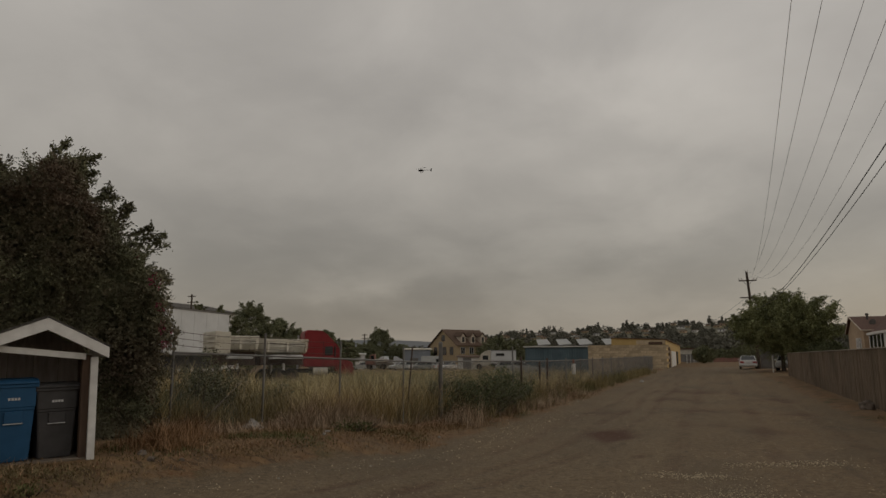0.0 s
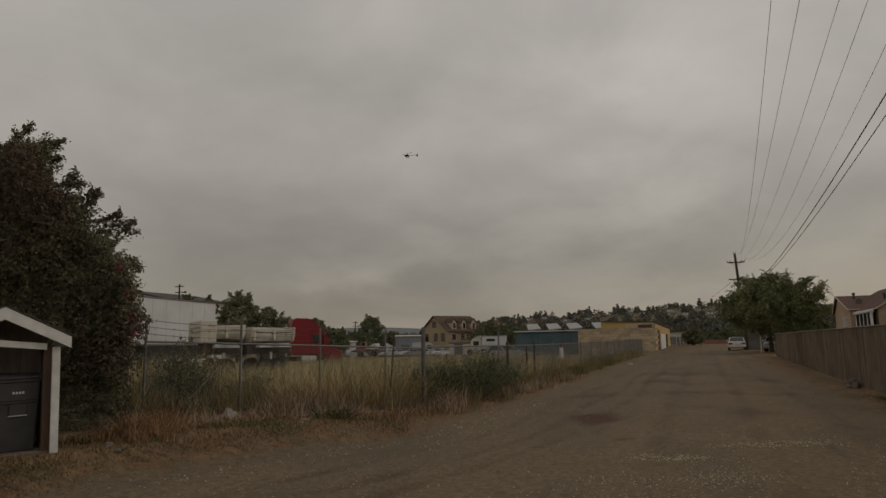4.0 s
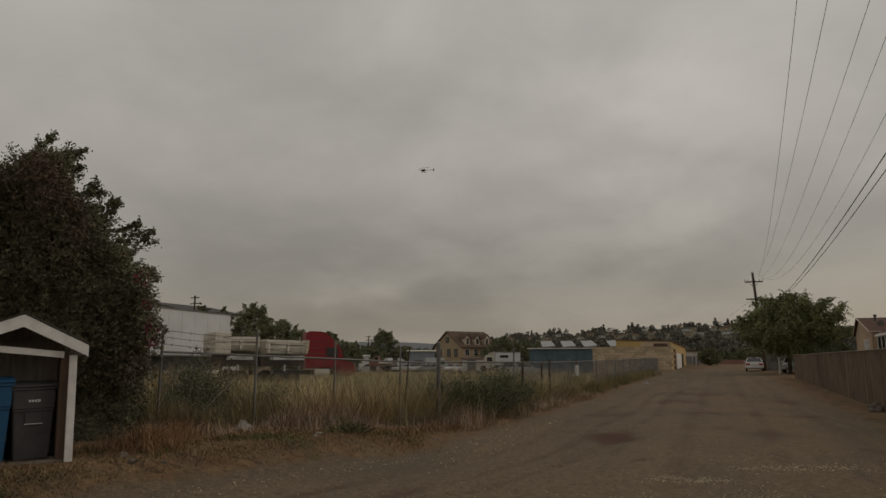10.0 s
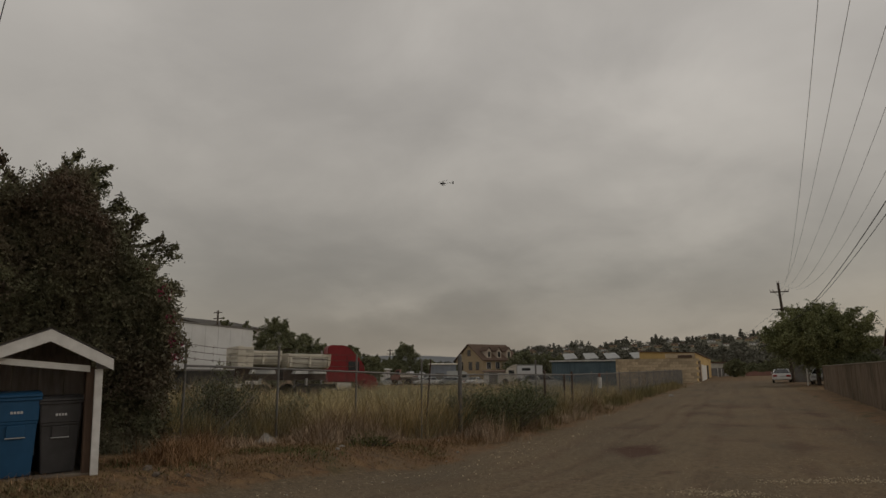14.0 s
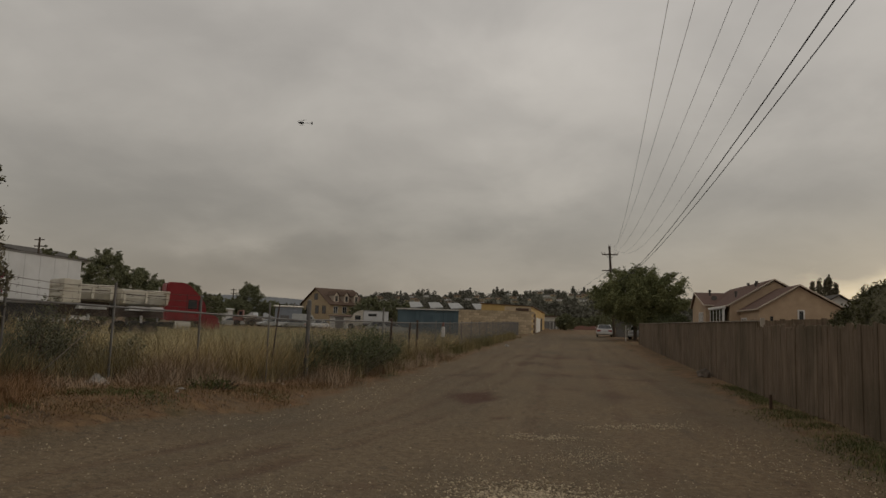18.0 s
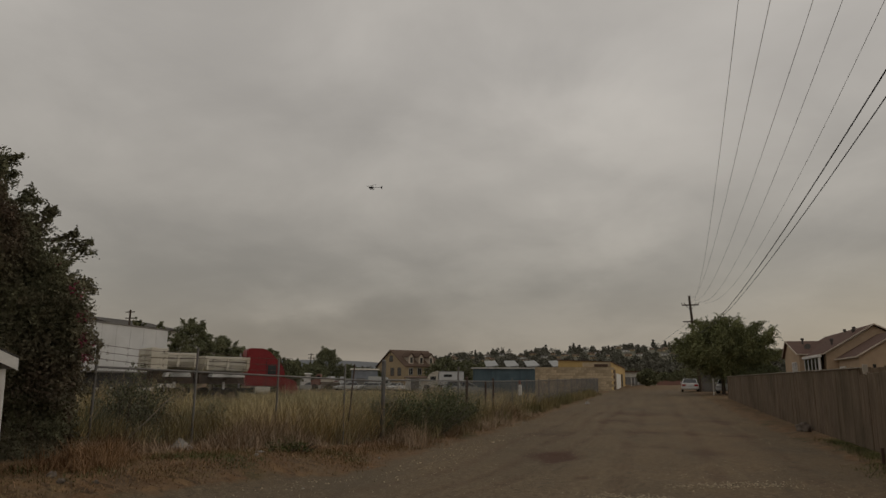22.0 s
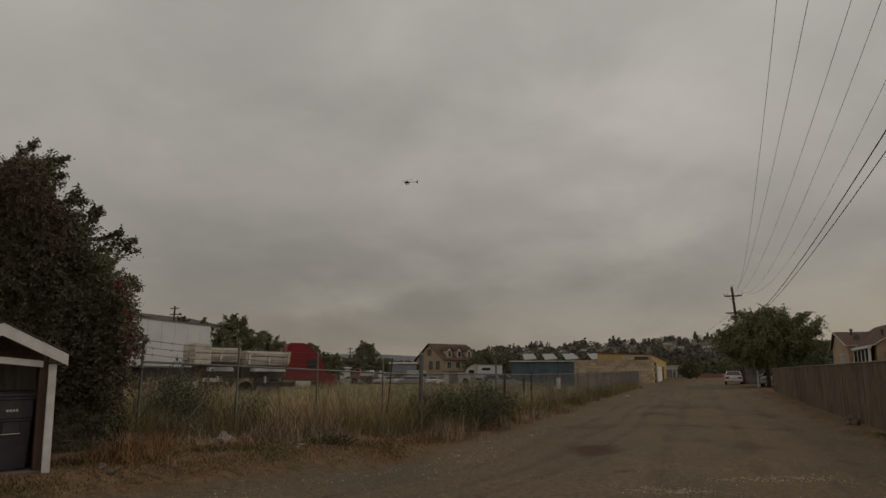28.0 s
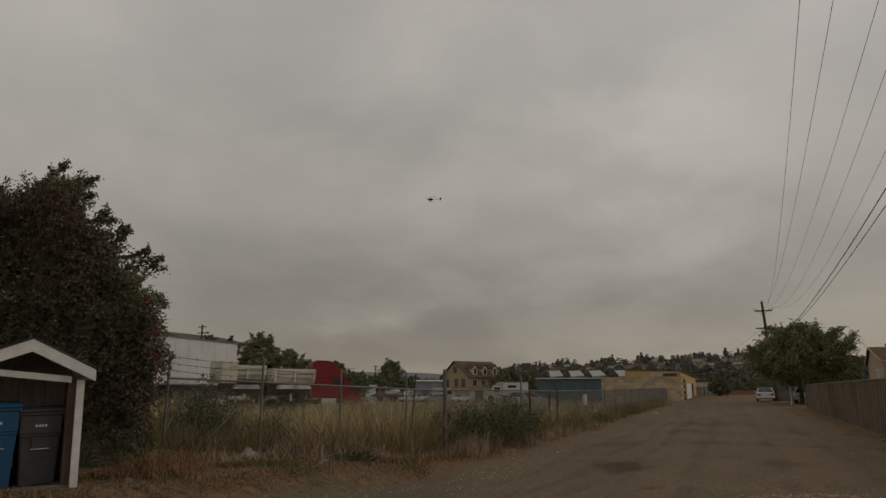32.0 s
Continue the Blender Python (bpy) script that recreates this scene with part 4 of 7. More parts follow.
# ---- hedge beside the shelter ----
HEDGE_AZ = (-72, -60, -58.6, -57.4, -56, -54.6, -53.2, -51.8, -51.2, -50.2, -49.2, -48.6, -47.8, -46.8, -46.2, -45.6, -45.0, -44.6)
HEDGE_EL = (13.0, 11.1, 11.9, 13.2, 13.0, 13.6, 14.8, 14.0, 11.9, 11.4, 10.9, 9.5, 8.4, 7.4, 6.4, 5.2, 4.0, 2.2)


def hedge_point(az, d, z):
    return d * math.sin(math.radians(az)), d * math.cos(math.radians(az)), z


def hedge_face(az, z):
    """Distance of the hedge's lumpy near face."""
    return 12.35 + 0.75 * noise.noise((az * 0.16, z * 0.7, 3.0)) + 0.35 * noise.noise((az * 0.5, z * 1.9, 8.0))


def hedge():
    rng = np.random.default_rng(11)
    t = thing("overgrown_hedge", "tall dark overgrown hedge with magenta flowers at its edge", "hedge", Matrix.Translation((0, 0, 0)))

    def top_of(az, d):
        return 1.5 + d * math.tan(math.radians(float(np.interp(az, HEDGE_AZ, HEDGE_EL)))) + 0.22 * noise.noise((az * 1.1, 4.0, 1.0))

    # leafy lumps through the body
    cs, rs = [], []
    for k in range(1150):
        az = rng.uniform(-70, -45.3)
        z = rng.uniform(0.02, 1.0)
        d = hedge_face(az, z * 4) + abs(rng.normal()) * 0.35 + (0.5 if k % 4 == 0 else 0.1)
        r = rng.uniform(0.16, 0.36)
        top = top_of(az, d)
        z = z * (top - r) if k % 4 else top - r * rng.uniform(0.9, 2.2)
        cs.append(hedge_point(az, d, max(0.2, z))); rs.append(r)
    v, f = leaf_cloud(rng, cs, rs, 105, 0.032, 0.95)
    o = new("foliage", soup("foliage", v, f, M_LEAFDARK)); o.parent = t
    # twigs that reach out of the near face, catching the light
    og, dr, ln = [], [], []
    for k in range(3000):
        az = rng.uniform(-68, -45.3)
        top = top_of(az, 12.6)
        z = top * rng.uniform(0.02, 0.99) ** 0.5
        d = hedge_face(az, z) + 0.1
        og.append(hedge_point(az, d, z))
        a = math.radians(az)
        out = np.array((-math.sin(a), -math.cos(a), 0.0))
        dr.append(out * rng.uniform(0.3, 1.0) + np.array((0, 0, rng.uniform(0.1, 1.1))) + rng.normal(size=3) * 0.35)
        ln.append(rng.uniform(0.18, 0.5))
    v, f = leafy_sprays(rng, og, dr, ln, 28, 0.032, 0.5, 0.04)
    o = new("twig_foliage", soup("twig_foliage", v, f, M_HEDGETIP)); o.parent = t; o["label"] = "lighter young leaves on outer twigs"
    # arching shoots along the skyline
    og, dr, ln = [], [], []
    bm = bmesh.new()
    for k in range(90):
        az = rng.uniform(-69, -45.4)
        d = rng.uniform(12.6, 14.0)
        p = hedge_point(az, d, top_of(az, d) - 0.22)
        a = math.radians(az)
        side = np.array((math.cos(a), -math.sin(a), 0.0))
        w = side * (rng.uniform(-0.6, 1.2)) + np.array((0, 0, rng.uniform(0.3, 1.2))) + rng.normal(size=3) * 0.15
        for q in range(4):
            og.append(p + rng.normal(size=3) * 0.06); dr.append(w + rng.normal(size=3) * 0.2); ln.append(rng.uniform(0.25, 0.6))
    # the long shoots that stand out against the sky: root and tip by bearing and height
    for laz, lel, az, el, n in ((-47.6, 9.0, -45.0, 9.9, 7), (-47.8, 9.8, -46.1, 10.7, 6), (-46.9, 6.6, -44.9, 7.2, 6), (-52.4, 14.2, -50.8, 15.7, 8), (-52.6, 13.6, -50.7, 14.6, 7), (-56.4, 13.6, -57.8, 14.9, 7), (-53.6, 14.6, -52.6, 16.2, 6), (-50.6, 12.2, -49.0, 13.0, 9), (-48.6, 11.0, -48.2, 12.2, 6), (-48.2, 11.8, -47.5, 12.2, 2), (-45.6, 6.6, -44.1, 6.6, 2), (-48.6, 8.0, -46.6, 8.3, 6)):
        a, b = (np.array(hedge_point(q, 13.0, 1.5 + 13.0 * math.tan(math.radians(e)))) for q, e in ((laz, lel), (az, el)))
        tube(bm, a, b, 0.016, 0.005, 5)
        for k in range(n):
            g = a + (b - a) * (k / n)
            og.append(g + rng.normal(size=3) * 0.05); dr.append((b - a) + rng.normal(size=3) * 0.25); ln.append(float(np.linalg.norm(b - a)) * (1 - 0.75 * k / n) * 0.9)
    v, f = leafy_sprays(rng, og, dr, ln, 46, 0.044, 0.12, 0.04)
    o = new("spray_foliage", soup("spray_foliage", v, f, M_HEDGETIP)); o.parent = t
    for k in range(26):
        a = rng.uniform(-60, -46); d = rng.uniform(13.2, 14.5)
        b0 = Vector(hedge_point(a, d, 0.1))
        tube(bm, b0, b0 + Vector((rng.normal() * 0.4, rng.normal() * 0.4, rng.uniform(1.8, 3.2))), 0.05, 0.02, 6)
    o = part("branch_tangle", bm, M_BARK, t); o["kind"] = "stuff"
    # shaded inner mass of twigs and old leaves
    bm = bmesh.new()
    n = 40
    prev = None
    for k in range(n + 1):
        az = -72 + 26.2 * k / n
        row = []
        for d, q in ((0, 0.0), (0, 0.16), (0, 0.32), (0, 0.5), (0, 0.64), (0, 0.78), (13.2, 0.88), (13.7, 0.92), (14.4, 0.86), (14.9, 0.0)):
            w = 0.2 * noise.noise((az * 0.6, q * 5, 2.0))
            d = d or hedge_face(az, q * top_of(az, 12.6)) + 0.2
            row.append(bm.verts.new(hedge_point(az, d + w, q * (top_of(az, d + w) - 0.25))))
        if prev:
            for a in range(9):
                bm.faces.new((prev[a], row[a], row[a + 1], prev[a + 1]))
        prev = row
    part("inner_mass", bm, M_HEDGEINNER, t, flat=False)
    # bougainvillea flowers along the outer face
    fc, fr = [], []
    for az, el, sp, n in ((-44.75, 2.6, 0.28, 12), (-45.6, 6.2, 0.25, 6), (-47.2, 8.3, 0.2, 3), (-44.7, 1.5, 0.25, 5), (-45.2, 4.0, 0.3, 6)):
        for k in range(n):
            fc.append(hedge_point(az + rng.normal() * sp, 12.3 + rng.uniform(-0.4, 0.4), 1.5 + 12.4 * math.tan(math.radians(el + rng.normal() * sp * 1.4)))); fr.append(0.06)
    v, f = leaf_cloud(rng, fc, fr, 11, 0.026, 1)
    o = new("blossom", soup("blossom", v, f, M_FLOWER)); o.parent = t; o["label"] = "small magenta flower clusters"; o["kind"] = "stuff"
    v, f = leaf_cloud(rng, fc, [0.2] * len(fc), 46, 0.036, 1)
    o = new("outer_foliage", soup("outer_foliage", v, f, M_LEAFDARK)); o.parent = t


M_HEDGEINNER = material("twiggy_hedge_inside", (0.11, 0.104, 0.07), (0.19, 0.178, 0.115), 9, 0.85, bump=0.9, bscale=14, dist=0.12, detail=8, spec=0.1)
M_HEDGETIP = material("young_hedge_leaf", (0.115, 0.115, 0.07), (0.165, 0.165, 0.095), 1.2, 0.8, island=0.2, c3=(0.15, 0.1, 0.08), scale3=0.8, amount3=0.75, spec=0.25)
hedge()


def spiky_palm(az, el, d, n, length, seed):
    rng = np.random.default_rng(seed)
    c = Vector((d * math.sin(math.radians(az)), d * math.cos(math.radians(az)), 1.5 + d * math.tan(math.radians(el))))
    t = thing("yucca_palm", "spiky dark-green yucca growing through the hedge", "plant", Matrix.Translation((c.x, c.y, gz(c.x, c.y))), "yuccas in the hedge")
    bm = bmesh.new(); tube(bm, (0, 0, -0.1), (0, 0, c.z - gz(c.x, c.y)), 0.14, 0.1, 8); part("trunk", bm, M_BARK, t)
    for k in range(n):
        a, q = rng.uniform(0, 2 * math.pi), rng.uniform(-0.25, 0.97)
        dirn = Vector((math.cos(a) * math.sqrt(1 - q * q), math.sin(a) * math.sqrt(1 - q * q), q))
        side = dirn.cross(Vector((0, 0, 1))).normalized() * 0.024
        b0 = Vector((0, 0, c.z - gz(c.x, c.y)))
        bm = bmesh.new()
        m = b0 + dirn * length * 0.55
        tip = b0 + dirn * length + Vector((0, 0, -0.12 * length * (1 - q)))
        vs = [bm.verts.new(p) for p in (b0 - side * 0.6, b0 + side * 0.6, m + side, tip, m - side)]
        bm.faces.new(vs)
        r = bmesh.ops.extrude_face_region(bm, geom=bm.faces[:])
        bmesh.ops.translate(bm, verts=[g for g in r["geom"] if isinstance(g, bmesh.types.BMVert)], vec=(0, 0, 0.008))
        part("leaf", bm, M_LEAFBLUE, t)


spiky_palm(-57.9, 12.3, 13.0, 70, 0.62, 4)
spiky_palm(-53.3, 14.0, 13.1, 36, 0.42, 6)
spiky_palm(-59.6, 11.4, 12.9, 56, 0.62, 9)

# ---- trees ----
tree("street_tree", "broad bushy green tree behind the board fence and pole", 5.95, 68.5, 6.35, 9.5, 21, M_LEAF, 500, 100, 0.09, 0.27, 0.2, squash=0.8, ball=(0.03, 0.075), dome=0.0, tuft=0.35, twigs=1300)
tree("garden_shrub", "low dark shrub behind the board fence under the tree", 9.3, 66.5, 2.6, 5.2, 29, M_SHRUB, 160, 80, 0.08, 0.02, 0.1, tuft=0.1)
tree("yard_tree", "broad dark-green tree behind the parked trailers", -54.3, 71.2, 8.9, 6.0, 22, M_LEAFFAR, 420, 60, 0.1, 0.06, 0.3, tuft=0.1, ball=(0.05, 0.1), twigs=700)
tree("yard_tree", "dark-green tree behind the dump trailer", -51.0, 72.5, 7.1, 5.0, 122, M_LEAFFAR, 320, 60, 0.1, 0.05, 0.25, tuft=0.1, ball=(0.05, 0.1), twigs=500)
tree("yard_tree", "dark-green tree behind the dump trailer", -49.2, 73.5, 5.7, 4.2, 123, M_LEAFFAR, 300, 60, 0.1, 0.05, 0.25, tuft=0.1, ball=(0.05, 0.1), twigs=500)
tree("yard_tree", "dark-green tree peeping over the red lorry", -46.3, 76.0, 5.5, 4.6, 124, M_LEAFFAR, 300, 60, 0.1, 0.05, 0.25, tuft=0.1, ball=(0.05, 0.1), twigs=500)
tree("yard_tree", "dark-green tree beside the red lorry", -44.2, 77.6, 4.2, 3.8, 23, M_LEAFFAR, 300, 60, 0.1, 0.05, 0.25, tuft=0.1, ball=(0.05, 0.1), twigs=500)
tree("yard_tree", "small dark tree over the trailer roof", -58.6, 66.6, 9.2, 2.8, 24, M_LEAFFAR, 110, 50, 0.1, 0.35, 0.2)
tree("yard_tree", "small dark tree over the trailer roof", -56.6, 68.3, 8.6, 2.2, 25, M_LEAFFAR, 100, 50, 0.1, 0.4, 0.2)
tree("yard_tree", "leafy tree in the middle of the yard", -64.1, 127.4, 8.35, 6.5, 26, M_LEAFFAR, 380, 60, 0.11, 0.06, 0.25, tuft=0.1, ball=(0.05, 0.1), twigs=500)
tree("yard_tree", "low dark trees beside the red lorry", -65.3, 123.5, 4.9, 8.6, 28, M_LEAFFAR, 280, 70, 0.1, 0.05, 0.25)
for k, (a, d, h, w) in enumerate(((-17.0, 150, 6.6, 9), (-15.3, 150, 6.2, 8), (-14.0, 152, 5.6, 7), (-18.6, 170, 6.2, 7), (-24.0, 150, 4.4, 6), (-22.6, 160, 4.3, 6), (-29.3, 146, 5.9, 6.4), (-27.9, 148, 4.8, 8.5), (-25.0, 150, 5.0, 7), (-12.6, 150, 4.4, 7), (-9.6, 170, 3.0, 6), (-5.6, 170, 3.0, 6), (-1.9, 165, 3.0, 6), (-0.6, 118, 2.7, 4), (0.8, 170, 2.8, 6), (2.4, 170, 3.4, 8))):
    tree("background_tree", "dark-green tree behind the yard buildings", d * math.sin(math.radians(a)), d * math.cos(math.radians(a)), h, w, 40 + k, M_LEAFFAR, 220, 40, 0.16, 0.05, 0.25, "trees behind the yard")


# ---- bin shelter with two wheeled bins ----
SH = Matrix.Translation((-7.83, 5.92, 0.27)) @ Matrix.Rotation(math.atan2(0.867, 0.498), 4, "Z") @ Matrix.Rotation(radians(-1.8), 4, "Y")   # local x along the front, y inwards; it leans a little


def bin_shelter():
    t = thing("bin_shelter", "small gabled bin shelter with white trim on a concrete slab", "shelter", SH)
    hw, dep, zl, zr, za = 0.62, 0.85, 1.53, 1.42, 1.80     # half width, depth, eave and ridge heights

    def p(name, mat, *args, **kw):
        label = kw.pop("label", "")
        bm = bmesh.new(); box(bm, *args, **kw); return part(name, bm, mat, t, label)

    for s, top in ((-1, zl - 0.12), (1, zr - 0.12)):
        x = -0.655 if s < 0 else hw - 0.045
        p("front_post", M_WHITE, x - 0.045, -0.02, -0.06, x + 0.045, 0.02, top, None, 0.004, label="white painted front trim post")
        xc = -0.575 if s < 0 else hw - 0.12
        p("corner_post", M_WOODBROWN, xc - 0.06, 0.025, -0.06, xc + 0.06, 0.12, top + 0.02, None, 0.006, label="bare brown timber post")
        p("rear_post", M_WOODBROWN, s * (hw - 0.05) - 0.03, dep - 0.09, -0.06, s * (hw - 0.05) + 0.03, dep - 0.03, top, None, 0.003)
        for k in range(5):
            y0 = 0.13 + k * 0.14
            p("side_board", M_BOARD, s * hw - 0.012, y0, -0.03, s * hw + 0.012, y0 + 0.134, top)
    for k in range(4):
        x0 = -hw + 0.02 + k * 0.3
        p("back_board", M_BOARD, x0, dep - 0.03, -0.03, x0 + 0.292, dep - 0.005, 1.5)
    # fascia boards along both slopes of the gable, then the roof deck and shingles
    for s, ze in ((-1, zl), (1, zr)):
        xe = s * (hw + 0.07 if s < 0 else hw + 0.1)
        bm = bmesh.new()
        prism(bm, [(0, za), (xe, ze), (xe, ze - 0.14), (0, za - 0.15)], -0.14, -0.105, "y")
        part("fascia", bm, M_WHITE, t, "white painted gable board")
        bm = bmesh.new()
        prism(bm, [(0, za + 0.0), (xe, ze + 0.0), (xe, ze - 0.03), (0, za - 0.03)], -0.10, dep + 0.1, "y")
        part("roof_deck", bm, M_BOARD, t)
        for k in range(5):
            q0, q1 = k / 5, (k + 1.12) / 5
            q1 = min(q1, 1.02)
            bm = bmesh.new()
            a = (xe * (1 - q0) * 1.02, ze + (za - ze) * q0 + 0.010)
            b = (xe * (1 - q1), ze + (za - ze) * q1 + 0.006)
            prism(bm, [a, b, (b[0], b[1] + 0.012), (a[0], a[1] + 0.016)], -0.15, dep + 0.12, "y")
            part("shingle_row", bm, M_SHINGLE, t)
        bm = bmesh.new()
        prism(bm, [(xe, ze), (xe, ze - 0.12), (xe - s * 0.02, ze - 0.12), (xe - s * 0.02, ze)], -0.1, dep + 0.1, "y")
        part("eave_board", bm, M_WHITE, t)
    bm = bmesh.new()
    prism(bm, [(-hw, 1.38), (hw, 1.3), (hw, zr - 0.02), (0, za - 0.05), (-hw, zl - 0.02)], dep - 0.002, dep + 0.02, "y")
    part("gable_board", bm, M_BOARD, t)
    bm = bmesh.new()
    prism(bm, [(-hw + 0.06, 1.47), (hw - 0.15, 1.345), (hw - 0.15, 1.265), (-hw + 0.1, 1.39)], -0.012, 0.015, "y")
    part("cross_beam", bm, M_WHITE, t, "sagging white cross beam under the gable")
    bm = bmesh.new()
    box(bm, -hw + 0.03, 0.02, -0.12, hw - 0.09, dep - 0.04, 0.03, None, 0.012)
    part("slab", bm, M_SLAB, t, "dirty rough concrete slab")


bin_shelter()


def wheeled_bin(x, y, w, h, mat, label):
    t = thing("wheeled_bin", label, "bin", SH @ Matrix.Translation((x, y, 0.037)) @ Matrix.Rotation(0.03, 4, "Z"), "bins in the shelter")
    bm = bmesh.new()

    def ring(z, wx, y0, y1):
        return [bm.verts.new((sx * wx / 2, yy, z)) for sx, yy in ((-1, y0), (1, y0), (1, y1), (-1, y1))]
    d = w * 1.15
    rs = [ring(0.0, w * 0.78, 0.03, d * 0.8), ring(h * 0.62, w * 0.92, 0.01, d * 0.95), ring(h * 0.64, w * 0.95, -0.008, d * 0.97), ring(h * 0.9, w * 0.98, -0.012, d)]
    for a, b in zip(rs, rs[1:]):
        for k in range(4):
            bm.faces.new((a[k], a[(k + 1) % 4], b[(k + 1) % 4], b[k]))
    bm.faces.new(rs[0][::-1]); bm.faces.new(rs[-1])
    bmesh.ops.bevel(bm, geom=bm.edges[:], offset=0.014, segments=2, affect="EDGES")
    body = part("body", bm, mat, t)
    bm = bmesh.new(); box(bm, -w * 0.53, -0.03, h * 0.885, w * 0.53, 0.015, h * 0.925, None, 0.008); part("rim", bm, mat, t)
    bm = bmesh.new()
    prism(bm, [(-0.045, h * 0.925), (d + 0.03, h * 0.925), (d + 0.02, h * 0.97), (d * 0.6, h), (0.03, h * 0.985), (-0.045, h * 0.95)], -w * 0.53, w * 0.53, "x")
    bmesh.ops.bevel(bm, geom=bm.edges[:], offset=0.01, segments=1, affect="EDGES")
    part("lid", bm, mat, t)
    bm = bmesh.new(); box(bm, -w * 0.2, -0.012, h * 0.46, w * 0.2, 0.03, h * 0.6, None, 0.008); part("grip_pocket", bm, mat, t)
    bm = bmesh.new(); tube(bm, (-w * 0.21, -0.004, h * 0.455), (w * 0.21, -0.004, h * 0.455), 0.008); part("grab_bar", bm, M_CHROME, t, "shiny metal grab bar")
    for s in (-1, 1):
        bm = bmesh.new(); tube(bm, (s * w * 0.36, d * 0.85, 0.1), (s * w * 0.46, d * 0.85, 0.1), 0.1, None, 16); part("wheel", bm, M_RUBBER, t)
    bm = bmesh.new()
    for k in range(4):
        x0 = -w * 0.13 + k * w * 0.07
        box(bm, x0, -0.018, h * 0.735, x0 + w * 0.05, -0.011, h * 0.765)
    part("marking", bm, M_LABEL, t, "pale stencilled marking bar")


wheeled_bin(-0.285, 0.14, 0.5, 1.02, M_BINBLUE, "blue plastic wheeled recycling bin inside the shelter")
wheeled_bin(0.2, 0.17, 0.48, 0.95, M_BINGREY, "dark grey plastic wheeled bin inside the shelter")


# ---- buildings ----
def wall_window(t, x0, x1, z0, z1, y, frame_mat=M_WHITE, axis="y", bars=1, out=-1):
    """A framed window set proud of a wall that faces -y (axis y) or -x (axis x)."""
    def b(bm, a0, d0, c0, a1, d1, c1):
        if axis == "y":
            box(bm, a0, y + min(d0, d1), c0, a1, y + max(d0, d1), c1)
        else:
            box(bm, y + min(d0, d1), a0, c0, y + max(d0, d1), a1, c1)
    fr = bmesh.new()
    w = 0.065
    for a in ((x0, z0, x1, z0 + w), (x0, z1 - w, x1, z1), (x0, z0 + w, x0 + w, z1 - w), (x1 - w, z0 + w, x1, z1 - w)):
        b(fr, a[0], 0.0, a[1], a[2], out * 0.06, a[3])
    for k in range(bars):
        c = x0 + (x1 - x0) * (k + 1) / (bars + 1)
        b(fr, c - 0.03, 0.0, z0 + w, c + 0.03, out * 0.05, z1 - w)
    win = thing("window", "", ""); win.parent = t
    for key in ("label", "category"):
        if key in win:
            del win[key]
    part("frame", fr, frame_mat, win)
    g = bmesh.new(); b(g, x0 + w, 0.0, z0 + w, x1 - w, out * 0.02, z1 - w); part("pane", g, M_GLASS, win)


def gable_roof(t, x0, x1, ze, za, y0, y1, mat, over=0.35, thick=0.12, trim=True, axis="y", ax=None):
    """Two roof slabs over a ridge along an axis, with pale rake boards on the near gable."""
    xm = (x0 + x1) / 2 if ax is None else ax
    for xe in (x0, x1):
        s = -1 if xe < xm else 1
        sl = (za - ze) / abs(xm - xe)
        e = (xe + s * over, ze - sl * over)
        bm = bmesh.new()
        prism(bm, [(xm, za + 0.02), e, (e[0], e[1] + thick), (xm, za + 0.02 + thick)], y0 - over, y1 + over, axis)
        part("roof", bm, mat, t)
        if trim:
            bm = bmesh.new()
            prism(bm, [(xm, za + 0.03), (e[0], e[1] + 0.01), (e[0], e[1] + thick + 0.015), (xm, za + 0.035 + thick)], y0 - over - 0.035, y0 - over - 0.002, axis)
            part("rake_board", bm, M_STUCCOTRIM, t, "pale painted rake board")
            bm = bmesh.new()
            prism(bm, [(e[0], e[1] + 0.01), (e[0] + s * 0.04, e[1] + 0.01), (e[0] + s * 0.04, e[1] + thick), (e[0], e[1] + thick)], y0 - over, y1 + over, axis)
            part("gutter", bm, M_STUCCOTRIM, t)


M_STUCCOTRIM = material("cream_trim", (0.5, 0.42, 0.34), (0.6, 0.52, 0.43), 4, 0.7)


